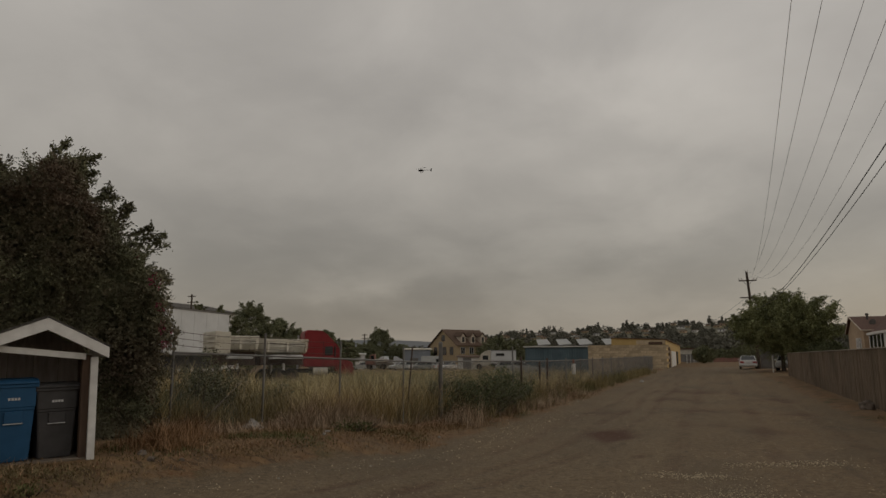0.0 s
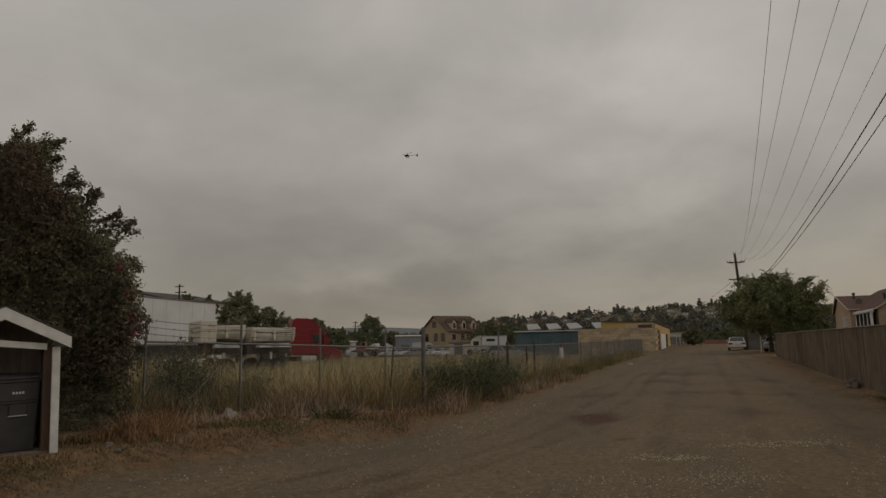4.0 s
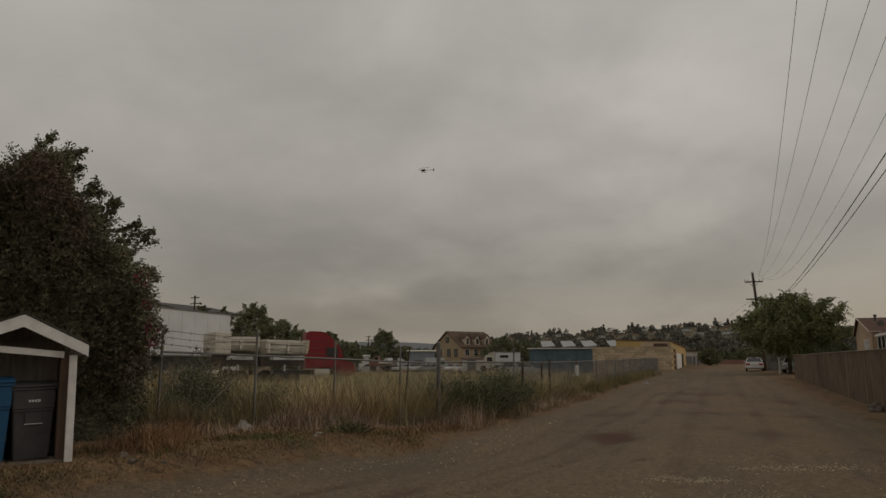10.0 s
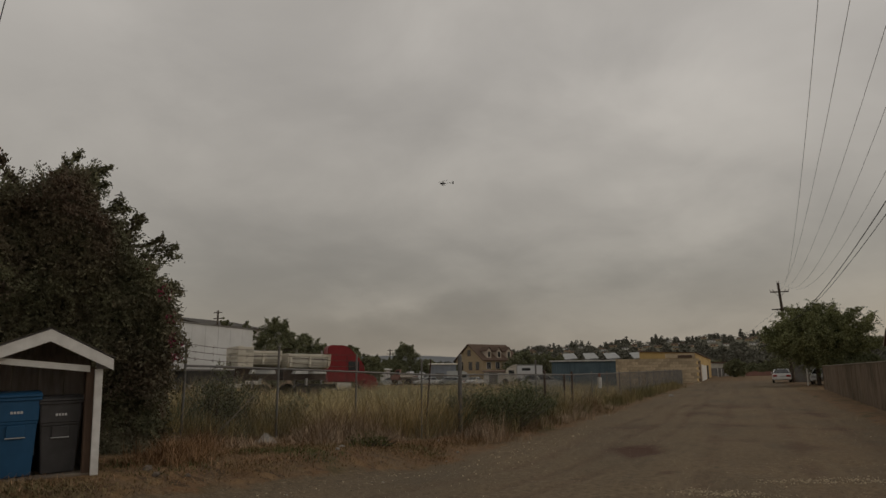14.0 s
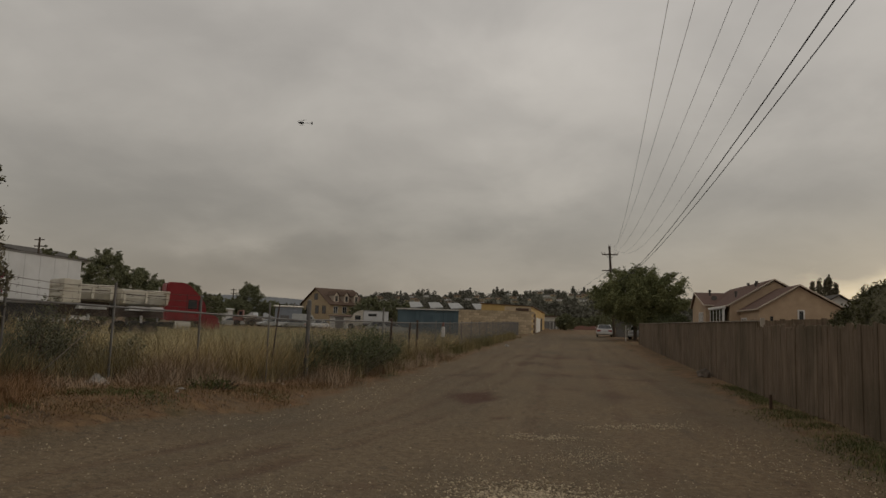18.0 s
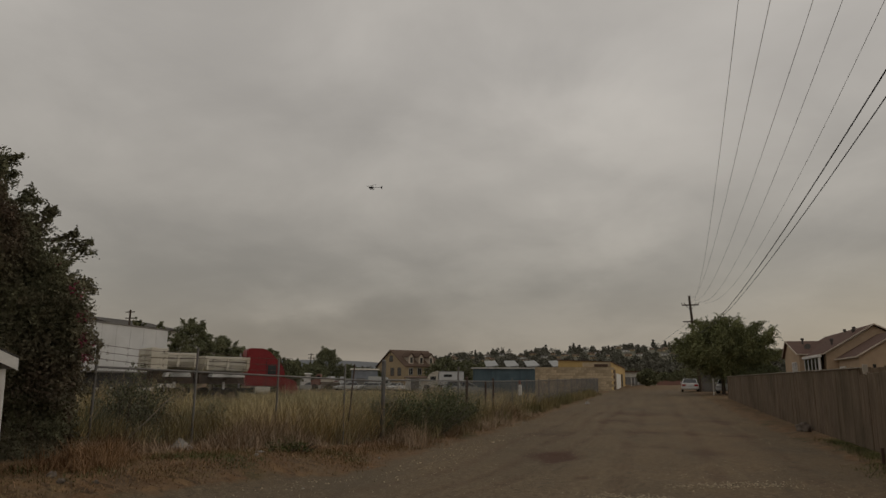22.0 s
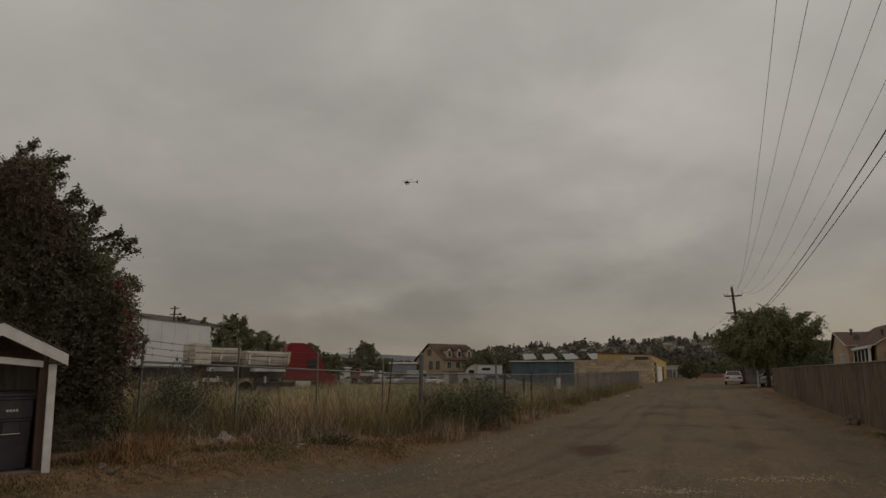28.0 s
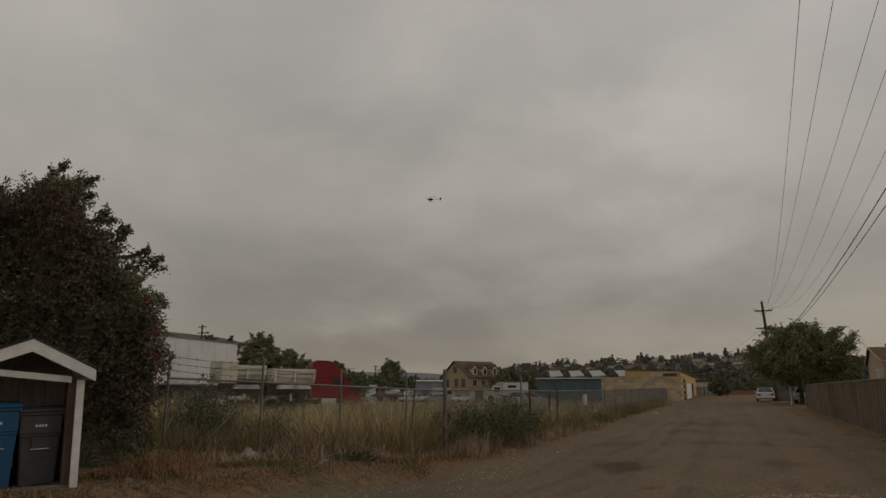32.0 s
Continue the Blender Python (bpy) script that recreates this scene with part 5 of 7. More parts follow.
def tan_house():
    t = thing("bungalow", "tan stucco bungalow with red-brown shingle roofs behind the fence", "house")
    g = 0.1
    # garage wing with its gable to the lane's near end
    bm = bmesh.new(); prism(bm, [(9.55, g), (13.75, g), (13.75, 2.86), (11.52, 4.06), (9.55, 2.88)], 38, 42, "y"); part("wall", bm, M_STUCCO, t)
    gable_roof(t, 9.55, 13.75, 2.9, 4.1, 38, 42, M_REDROOF, 0.16, 0.07, ax=11.52)
    wall_window(t, 11.42, 11.76, 2.3, 2.88, 38, bars=0)
    wall_window(t, 40.5, 41.6, 1.8, 2.45, 9.55, axis="x")
    bm = bmesh.new(); box(bm, 10.1, 37.9, 2.25, 10.22, 37.995, 2.5, None, 0.01); part("wall_lamp", bm, M_BLACK, t)
    # taller middle wing
    bm = bmesh.new(); prism(bm, [(8.98, g), (14.2, g), (14.2, 3.16), (11.39, 4.63), (8.98, 3.18)], 42.02, 53, "y"); part("wall", bm, M_STUCCO, t)
    gable_roof(t, 8.98, 14.2, 3.2, 4.67, 42.02, 53, M_REDROOF, 0.16, 0.07, ax=11.39)
    # low wing with its gable end to the lane
    bm = bmesh.new(); prism(bm, [(47.3, g), (52.2, g), (52.2, 3.31), (50.8, 4.24), (47.3, 3.31)], 8.6, 12.0, "x"); part("wall", bm, M_STUCCO, t)
    gable_roof(t, 47.3, 52.2, 3.33, 4.27, 8.6, 11.4, M_REDROOF, 0.14, 0.07, axis="x", ax=50.8)
    wall_window(t, 48.1, 48.6, 1.5, 2.9, 8.6, axis="x", bars=0); wall_window(t, 48.9, 49.5, 1.5, 2.9, 8.6, axis="x")
    # glazed side porch with white posts along the middle wing
    for k, y in enumerate((42.35, 43.3, 44.25, 45.2, 46.2)):
        bm = bmesh.new(); box(bm, 8.665, y - (0.2 if k == 0 else 0.07), 0.2, 8.715, y + (0.2 if k == 0 else 0.07), 2.98); part("porch_post", bm, M_WHITE, t, "white porch post")
        if k:
            bm = bmesh.new(); box(bm, 8.68, y - 0.87, 1.1, 8.7, y - 0.08, 2.96); part("porch_pane", bm, M_GLASS, t)
            bm = bmesh.new(); box(bm, 8.64, y - 0.88, 0.2, 8.72, y - 0.07, 1.09); part("porch_panel", bm, M_STUCCO, t)
    bm = bmesh.new(); box(bm, 8.58, 42.2, 2.985, 8.8, 46.4, 3.12, None, 0.01); part("porch_beam", bm, M_WHITE, t, "white beam over the porch")
    for x, y, z, h in ((9.35, 49.9, 4.1, 0.28), (11.2, 45, 4.6, 0.12), (10.9, 44, 4.4, 0.12), (11.3, 47.5, 4.66, 0.1), (9.8, 44.2, 3.7, 0.3)):
        bm = bmesh.new(); tube(bm, (x, y, z - 0.35), (x, y, z + h), 0.06); tube(bm, (x, y, z + h), (x, y, z + h + 0.12), 0.11, 0.08); part("roof_vent", bm, M_SHINGLE, t)
    # satellite dish
    bm = bmesh.new(); tube(bm, (9.5, 48.9, 3.6), (9.42, 48.65, 3.85), 0.03); tube(bm, (9.42, 48.65, 3.83), (9.36, 48.55, 3.88), 0.05, 0.2, 14); part("dish", bm, M_SHINGLE, t)


tan_house()


def grey_house():
    t = thing("grey_house", "pale grey house with a dark gable roof beyond the garden", "house")
    bm = bmesh.new(); prism(bm, [(20.5, 0), (26, 0), (26, 3.6), (23.2, 5.2), (20.5, 3.6)], 66, 75, "y"); part("wall", bm, M_SKYL, t)
    gable_roof(t, 20.5, 26, 3.6, 5.22, 66, 75, M_SHINGLE, 0.3, trim=False)
    wall_window(t, 22.3, 23.4, 3.2, 4.1, 66)


grey_house()


def dutch_house():
    """Two-storey tan house with three dormers, turned so that gable and long side both show."""
    c = Vector((150 * math.sin(math.radians(-20.25)), 150 * math.cos(math.radians(-20.25)), 0.5))
    t = thing("dormer_house", "tan two-storey house with brown roof and three dormers", "house", Matrix.Translation(c) @ Matrix.Rotation(radians(52.3), 4, "Z"))
    # local: long front faces -y, gable faces -x; the origin is the near corner
    w, l, ze, za = 12.0, 9.6, 4.4, 7.85
    bm = bmesh.new(); prism(bm, [(0, 0), (w, 0), (w, ze), (w / 2, za), (0, ze)], 0, l, "x"); part("wall", bm, M_TAN, t)
    gable_roof(t, 0, w, ze, za, 0, l, M_BROWNROOF, 0.4, 0.15, trim=False, axis="x")
    for k in range(3):
        x = 1.9 + k * 2.6
        d = thing("dormer", "", ""); d.parent = t
        for key in ("label", "category"):
            if key in d:
                del d[key]
        bm = bmesh.new(); prism(bm, [(x - 0.55, 4.6), (x + 0.55, 4.6), (x + 0.55, 6.3), (x, 7.0), (x - 0.55, 6.3)], 0.5, 3.4, "y"); part("dormer_wall", bm, M_STUCCOTRIM, d)
        bm = bmesh.new(); prism(bm, [(x - 0.75, 6.25), (x, 7.15), (x + 0.75, 6.25), (x + 0.75, 6.38), (x, 7.3), (x - 0.75, 6.38)], 0.3, 3.6, "y"); part("dormer_roof", bm, M_BROWNROOF, d)
        bm = bmesh.new(); box(bm, x - 0.3, 0.44, 5.0, x + 0.3, 0.52, 6.2); part("pane", bm, M_GLASS, d)
    for k in range(4):
        x = 0.9 + k * 2.3
        wall_window(t, x, x + 1.1, 2.4, 3.9, 0, M_WHITE)
    for y0, z0, z1 in ((1.6, 2.2, 4.0), (4.6, 2.2, 4.0), (8.6, 2.2, 4.0), (5.2, 5.3, 6.7)):
        wall_window(t, y0, y0 + 1.5, z0, z1, 0, M_BROWNROOF, "x")


dutch_house()


M_ROOFLIGHT = material("grey_rooflight_sheet", (0.27, 0.275, 0.27), (0.37, 0.375, 0.365), 1.5, 0.45, c3=(0.22, 0.22, 0.21), scale3=0.7)


def blue_shed():
    t = thing("blue_warehouse", "low faded-blue metal warehouse with four tilted roof lights", "building")
    x0, x1, y0, y1, top = -21.9, -13.4, 84, 100, 3.15
    bm = bmesh.new(); box(bm, x0, y0 + 0.06, 0.1, x1, y1, top - 0.02); part("wall", bm, M_BLUE, t)
    n = 28
    for k in range(n):
        a = x0 + (x1 - x0) * k / n
        bm = bmesh.new(); box(bm, a + 0.01, y0, 0.1, a + (x1 - x0) / n - 0.01, y0 + 0.055, top - 0.05); part("panel", bm, M_BLUE, t)
    bm = bmesh.new(); box(bm, x0 - 0.2, y0 - 0.25, top, x1, y1, top + 0.14); part("roof", bm, M_SKYL, t, "pale flat roof edge")
    bm = bmesh.new(); box(bm, x0 + 3.4, y0 - 0.05, 0.1, x0 + 4.6, y0 + 0.001, 2.6); part("door", bm, M_BLUE, t)
    for k in range(4):
        a = x0 + 0.35 + k * 2.62 + (0.6 if k == 3 else 0)
        r = thing("roof_light", "", ""); r.parent = t
        for key in ("label", "category"):
            if key in r:
                del r[key]
        bm = bmesh.new(); vs = [bm.verts.new(p) for p in ((a, y0 + 4.5, top + 1.0), (a + 1.45, y0 + 4.5, top + 1.05), (a + 2.75, y0 + 0.8, top + 0.34), (a + 1.15, y0 + 0.8, top + 0.2))]
        bm.faces.new(vs[::-1])
        ex = bmesh.ops.extrude_face_region(bm, geom=bm.faces[:])
        bmesh.ops.translate(bm, verts=[q for q in ex["geom"] if isinstance(q, bmesh.types.BMVert)], vec=(0, 0, 0.1))
        bmesh.ops.recalc_face_normals(bm, faces=bm.faces[:])
        part("sheet", bm, M_ROOFLIGHT, r, "grey tilted roof-light sheet")
        bm = bmesh.new(); prism(bm, [(y0 + 0.9, top + 0.12), (y0 + 4.5, top + 0.12), (y0 + 4.5, top + 0.95), (y0 + 0.9, top + 0.22)], a + 1.2, a + 1.45, "x"); part("curb", bm, M_BLACK, r)


blue_shed()


def block_building():
    t = thing("block_building", "pale block-walled workshop with ochre upper storey and white door", "building")
    # front wall of separate blocks in running bond, over a backing
    x0, x1, y0, top = -13.38, -4.75, 80.0, 3.25
    bm = bmesh.new(); box(bm, x0, y0 + 0.03, 0.2, x1, y0 + 0.4, top); part("front_wall", bm, M_MORTAR, t)
    w, h = 0.62, 0.31
    full = bmesh.new(); box(full, 0.008, 0, 0.008, w - 0.012, 0.045, h - 0.012); me = mesh_of("block", full, M_BLOCK)
    half = bmesh.new(); box(half, 0.008, 0, 0.008, w / 2 - 0.012, 0.045, h - 0.012); mh = mesh_of("block", half, M_BLOCK)
    for r in range(10):
        x = x0
        z = 0.15 + r * h
        first = r % 2
        while x < x1 - 0.05:
            o = new("block", mh if first else me)
            o.parent = t
            o.location = (x, y0 - 0.012 + 0.012 * random.random(), z)
            x += w / 2 if first else w
            first = 0
    # ochre upper box set back, and the long side wall down the lane
    bm = bmesh.new(); prism(bm, [(-10.75, 0.2), (-4.77, 0.2), (-4.77, 3.85), (-10.75, 4.05)], 80.45, 118, "y"); part("upper_wall", bm, M_YELLOW, t)
    bm = bmesh.new(); prism(bm, [(-10.9, 4.05), (-4.6, 3.84), (-4.6, 3.92), (-10.9, 4.14)], 80.3, 118.2, "y"); part("roof", bm, M_BROWNROOF, t)
    bm = bmesh.new(); box(bm, -7.95, 80.3, 3.3, -4.8, 80.44, 3.8); part("band", bm, M_BLOCK, t)
    bm = bmesh.new(); box(bm, -6.6, 80.2, 3.32, -5.1, 80.29, 3.62); part("sign_board", bm, M_BROWNROOF, t, "faded brown sign board")
    bm = bmesh.new(); box(bm, -4.76, 90, 0.5, -4.68, 101, 2.7); part("roller_door", bm, M_WHITE, t, "white roller door in the lane wall")
    bm = bmesh.new(); box(bm, -4.76, 84.5, 0.5, -4.66, 87.5, 3.1); part("dark_door", bm, M_BROWNROOF, t, "dark door in the lane wall")
    # black slab on the wall, painted stand-in for an opening's unlit inside
    bm = bmesh.new(); box(bm, -4.76, 104, 0.5, -4.66, 107, 2.8); part("opening_shade_panel", bm, M_BLACK, t)
    bm = bmesh.new(); tube(bm, (-8.0, 80.35, 4.0), (-8.0, 80.35, 4.35), 0.07); part("roof_vent", bm, M_SHINGLE, t)


block_building()


def lane_end():
    t = thing("metal_fence", "grey corrugated fence panels at the lane's far end", "fence")
    for k in range(14):
        y = 118.6 + k * 1.05
        bm = bmesh.new(); box(bm, -3.9 + k * 0.11, y, 0.6, -3.82 + k * 0.11, y + 1.0, 2.5 - 0.03 * (k % 3)); part("panel", bm, M_SKYL if k % 4 == 0 else M_GALV, t)
    t = thing("garage", "small grey-blue garage with a flat brown roof", "building")
    bm = bmesh.new(); box(bm, -7.5, 140, 0.5, -1.6, 148, 3.6); part("wall", bm, M_ALU, t)
    bm = bmesh.new(); box(bm, -7.8, 139.7, 3.6, -1.3, 148.3, 3.85); part("roof", bm, M_BROWNROOF, t)
    bm = bmesh.new(); box(bm, -5.8, 139.93, 0.6, -3.2, 139.99, 2.7); part("door", bm, M_GALV, t)
    t = thing("brick_garden_wall", "low red-brown garden wall across the lane's end", "wall")
    for k in range(5):
        bm = bmesh.new(); box(bm, 0.2 + k * 1.05, 131, 0.9, 1.2 + k * 1.05, 131.3, 1.9 + 0.12 * (k % 2)); part("bay", bm, M_PINK, t)
    t = thing("board_gate", "tall grey board gate beside the pole", "gate")
    for k in range(8):
        bm = bmesh.new(); box(bm, 4.75 + k * 0.17, 79.0, 0.55, 4.91 + k * 0.17, 79.04, 2.7); part("board", bm, M_GALV, t)
    bm = bmesh.new(); box(bm, 4.7, 79.05, 0.9, 6.1, 79.1, 1.0); part("rail", bm, M_ALU, t)
    t = thing("gate_post", "pale leaning timber gate post", "post")
    bm = bmesh.new(); box(bm, 4.86, 66.0, 0.4, 4.94, 66.08, 1.95); part("shaft", bm, M_ALU, t)


lane_end()


def yard_shed(az0, az1, d, z0, z1, mat, roofmat, label):
    t = thing("yard_shed", label, "shed", None, "sheds across the yard")
    a, b = [Vector((d * math.sin(math.radians(q)), d * math.cos(math.radians(q)), 0)) for q in (az0, az1)]
    l = (b - a).length
    a.z = gz(a.x, a.y) - 0.05
    t.matrix_world = Matrix.Translation(a) @ Matrix.Rotation(math.atan2(b.y - a.y, b.x - a.x), 4, "Z")
    bm = bmesh.new(); box(bm, 0, 0, 0, l, 5, z1 - 0.25); part("wall", bm, mat, t)
    bm = bmesh.new(); prism(bm, [(-0.3, z1 - 0.25), (5.3, z1), (5.3, z1 + 0.12), (-0.3, z1 - 0.13)], -0.3, l + 0.3, "x"); part("roof", bm, roofmat, t)
    for k in range(max(1, int(l / 4))):
        bm = bmesh.new(); box(bm, 1 + k * 4, -0.05, 0.1, 2.6 + k * 4, 0.0, 2.2); part("door", bm, M_BLACK if k % 2 else M_GALV, t)


yard_shed(-29.9, -27.95, 133, 0, 3.1, M_WHITE, M_SKYL, "low white site cabin across the yard")
yard_shed(-24.66, -22.5, 130, 0, 4.0, M_GREYBLUE, M_CREAM, "grey-blue shed with a cream roof across the yard")
yard_shed(-20.2, -18.4, 132, 0, 2.6, M_SKYL, M_BROWNROOF, "low pale shed before the dormer house")


def barn():
    t = thing("barn", "pale barn with a low dark roof behind the trailers", "building")
    x0, x1, y = -76.0, -63.4, 68.0
    bm = bmesh.new(); prism(bm, [(x0, 0), (x1, 0), (x1, 8.1), (-69.0, 9.2), (x0, 8.1)], y, y + 12, "y"); part("wall", bm, M_SKYL, t)
    gable_roof(t, x0, x1, 8.1, 9.2, y, y + 12, M_SHINGLE, 0.4, 0.2, trim=False, ax=-69.0)


barn()


# ---- vehicles ----
def wheel(t, x, y, r, w=0.2, rim=None):
    wt_ = new("wheel"); wt_.parent = t; wt_.location = (x, y, r)
    s = 1 if y > 0 else -1
    bm = bmesh.new(); tube(bm, (0, -w / 2, 0), (0, w / 2, 0), r, None, 20)
    bmesh.ops.bevel(bm, geom=[e for e in bm.edges if e.calc_length() < r], offset=0.02, segments=1, affect="EDGES")
    part("tyre", bm, M_RUBBER, wt_)
    bm = bmesh.new(); tube(bm, (0, s * (w / 2 - 0.02), 0), (0, s * (w / 2 + 0.012), 0), r * 0.62, r * 0.5, 14); part("rim", bm, rim or (M_CHROME if r < 0.4 else M_RUST), wt_)


def car(x, y, heading, mat, label, style="sedan", name="parked_car", group="parked cars"):
    """A saloon or estate: local +x is its nose."""
    t = thing(name, label, "car", Matrix.Translation((x, y, gz(x, y))) @ Matrix.Rotation(radians(heading), 4, "Z"), group)
    l, w = 4.5, 1.74
    bm = bmesh.new()
    prism(bm, [(-2.22, 0.32), (-2.25, 0.62), (-2.18, 0.9), (-1.5, 0.95), (0.75, 0.93), (1.9, 0.8), (2.2, 0.66), (2.24, 0.35), (1.75, 0.26), (-1.8, 0.26)], -w / 2, w / 2, "y")
    bmesh.ops.bevel(bm, geom=[e for e in bm.edges if abs(e.verts[0].co.y - e.verts[1].co.y) < 0.01], offset=0.09, segments=2, affect="EDGES")
    part("body", bm, mat, t)
    rear = -1.95 if style == "wagon" else -1.35
    back = -2.05 if style == "wagon" else -1.85
    bm = bmesh.new()

    def ring(z, xa, xb, ww):
        return [bm.verts.new(p) for p in ((xa, -ww / 2, z), (xb, -ww / 2, z), (xb, ww / 2, z), (xa, ww / 2, z))]
    r0, r1 = ring(0.92, back, 1.0, w * 0.93), ring(1.40, rear + 0.25, 0.15, w * 0.74)
    for k in range(4):
        bm.faces.new((r0[k], r0[(k + 1) % 4], r1[(k + 1) % 4], r1[k]))
    bm.faces.new(r1)
    bmesh.ops.bevel(bm, geom=bm.edges[:], offset=0.04, segments=1, affect="EDGES")
    part("cabin", bm, mat, t)

    def quad(a, b, c, d, nm):
        bm = bmesh.new()
        vs = [Vector(p) for p in (a, b, c, d)]
        m = sum(vs, Vector()) / 4
        n = (vs[1] - vs[0]).cross(vs[3] - vs[0]).normalized()
        inner = [m + (v - m) * 0.9 for v in vs]
        lo = [bm.verts.new(v - n * 0.01) for v in inner]; hi = [bm.verts.new(v + n * 0.012) for v in inner]
        bm.faces.new(hi); bm.faces.new(lo[::-1])
        for k in range(4):
            bm.faces.new((lo[k], lo[(k + 1) % 4], hi[(k + 1) % 4], hi[k]))
        part(nm, bm, M_GLASS, t)
    b0, b1 = w * 0.93 / 2, w * 0.74 / 2
    quad((1.0, -b0, 0.94), (1.0, b0, 0.94), (0.15, b1, 1.39), (0.15, -b1, 1.39), "windscreen")
    quad((back, b0, 0.94), (back, -b0, 0.94), (rear + 0.25, -b1, 1.39), (rear + 0.25, b1, 1.39), "rear_window")
    xm0, xm1 = (back + 1.0) / 2, (rear + 0.4) / 2
    for s in (-1, 1):
        for (a0, a1, c0, c1) in ((back + 0.1, xm0, rear + 0.3, xm1), (xm0 + 0.04, 0.93, xm1 + 0.04, 0.12)):
            p = ((a0, s * b0, 0.95), (a1, s * b0, 0.95), (c1, s * b1, 1.38), (c0, s * b1, 1.38))
            quad(*(p if s < 0 else p[::-1]), "side_window")
        for xx in (1.38, -1.35):
            wheel(t, xx, s * (w / 2 - 0.1), 0.31)
        bm = bmesh.new(); box(bm, 2.14, s * 0.6 - 0.2, 0.56, 2.23, s * 0.6 + 0.2, 0.72, None, 0.02); part("headlight", bm, M_CHROME, t)
        bm = bmesh.new(); box(bm, -2.275, s * 0.62 - 0.2, 0.62, -2.19, s * 0.62 + 0.2, 0.8, None, 0.02); part("tail_light", bm, M_TAIL, t)
        bm = bmesh.new(); box(bm, 0.7, s * 0.93 - 0.06, 0.95, 0.86, s * 0.93 + 0.06, 1.06, None, 0.02); part("wing_mirror", bm, mat, t)
    for xx in (-2.3, 2.22):
        bm = bmesh.new(); box(bm, xx, -w / 2 + 0.06, 0.34, xx + 0.1, w / 2 - 0.06, 0.54, None, 0.03); part("bumper", bm, mat, t)
    bm = bmesh.new(); box(bm, -2.312, -0.16, 0.58, -2.26, 0.16, 0.7); part("number_plate", bm, M_LABEL, t, "plain pale plate")
    return t


def polar(az, d):
    return d * math.sin(math.radians(az)), d * math.cos(math.radians(az))


car(3.55, 80, 88, M_CARWHITE, "white saloon parked facing away beside the pole")
car(6.5, 71.5, 262, M_CARWHITE, "pale saloon parked behind the fence end", group="parked cars")
for az_, d_, h_, m_, st_, lb_ in ((-28.05, 126, 205, M_CARSILVER, "wagon", "silver estate car parked in the yard"), (-25.0, 126, 235, M_CARSILVER, "wagon", "pale estate car parked in the yard"), (-23.5, 126, 220, M_CARWHITE, "sedan", "white saloon parked in the yard"), (-21.0, 126, 265, M_CARWHITE, "sedan", "white saloon seen end-on in the yard"), (-15.2, 62, 20, M_CARGREY, "wagon", "grey-green car parked behind the weeds"), (-22.9, 124, 170, M_CARGREY, "wagon", "grey car at the back of the yard")):
    car(*polar(az_, d_), h_, m_, lb_, st_)


def yard_van(az, d, heading, mat, label):
    """A tall panel van: local +x is its nose."""
    x, y = polar(az, d)
    t = thing("panel_van", label, "van", Matrix.Translation((x, y, gz(x, y))) @ Matrix.Rotation(radians(heading), 4, "Z"), "vans in the yard")
    bm = bmesh.new()
    prism(bm, [(-2.4, 0.4), (2.5, 0.4), (2.55, 1.0), (1.9, 1.25), (1.3, 2.2), (0.9, 2.5), (-2.35, 2.55)], -0.95, 0.95, "y")
    bmesh.ops.bevel(bm, geom=bm.edges[:], offset=0.08, segments=2, affect="EDGES"); part("body", bm, mat, t)
    bm = bmesh.new(); prism(bm, [(1.92, 1.3), (1.36, 2.15), (1.39, 2.17), (1.95, 1.32)], -0.8, 0.8, "y"); part("windscreen", bm, M_GLASS, t)
    for s in (-1, 1):
        bm = bmesh.new(); box(bm, 0.4, s * 0.955 - 0.012, 1.35, 1.25, s * 0.955 + 0.012, 2.0); part("side_window", bm, M_GLASS, t)
        for xx in (1.6, -1.5):
            wheel(t, xx, s * 0.85, 0.34)
        bm = bmesh.new(); box(bm, 2.48, s * 0.65 - 0.15, 0.75, 2.57, s * 0.65 + 0.15, 0.92); part("headlight", bm, M_CHROME, t)


yard_van(-22.2, 128, 20, M_CARSILVER, "silver panel van beside the grey-blue shed")


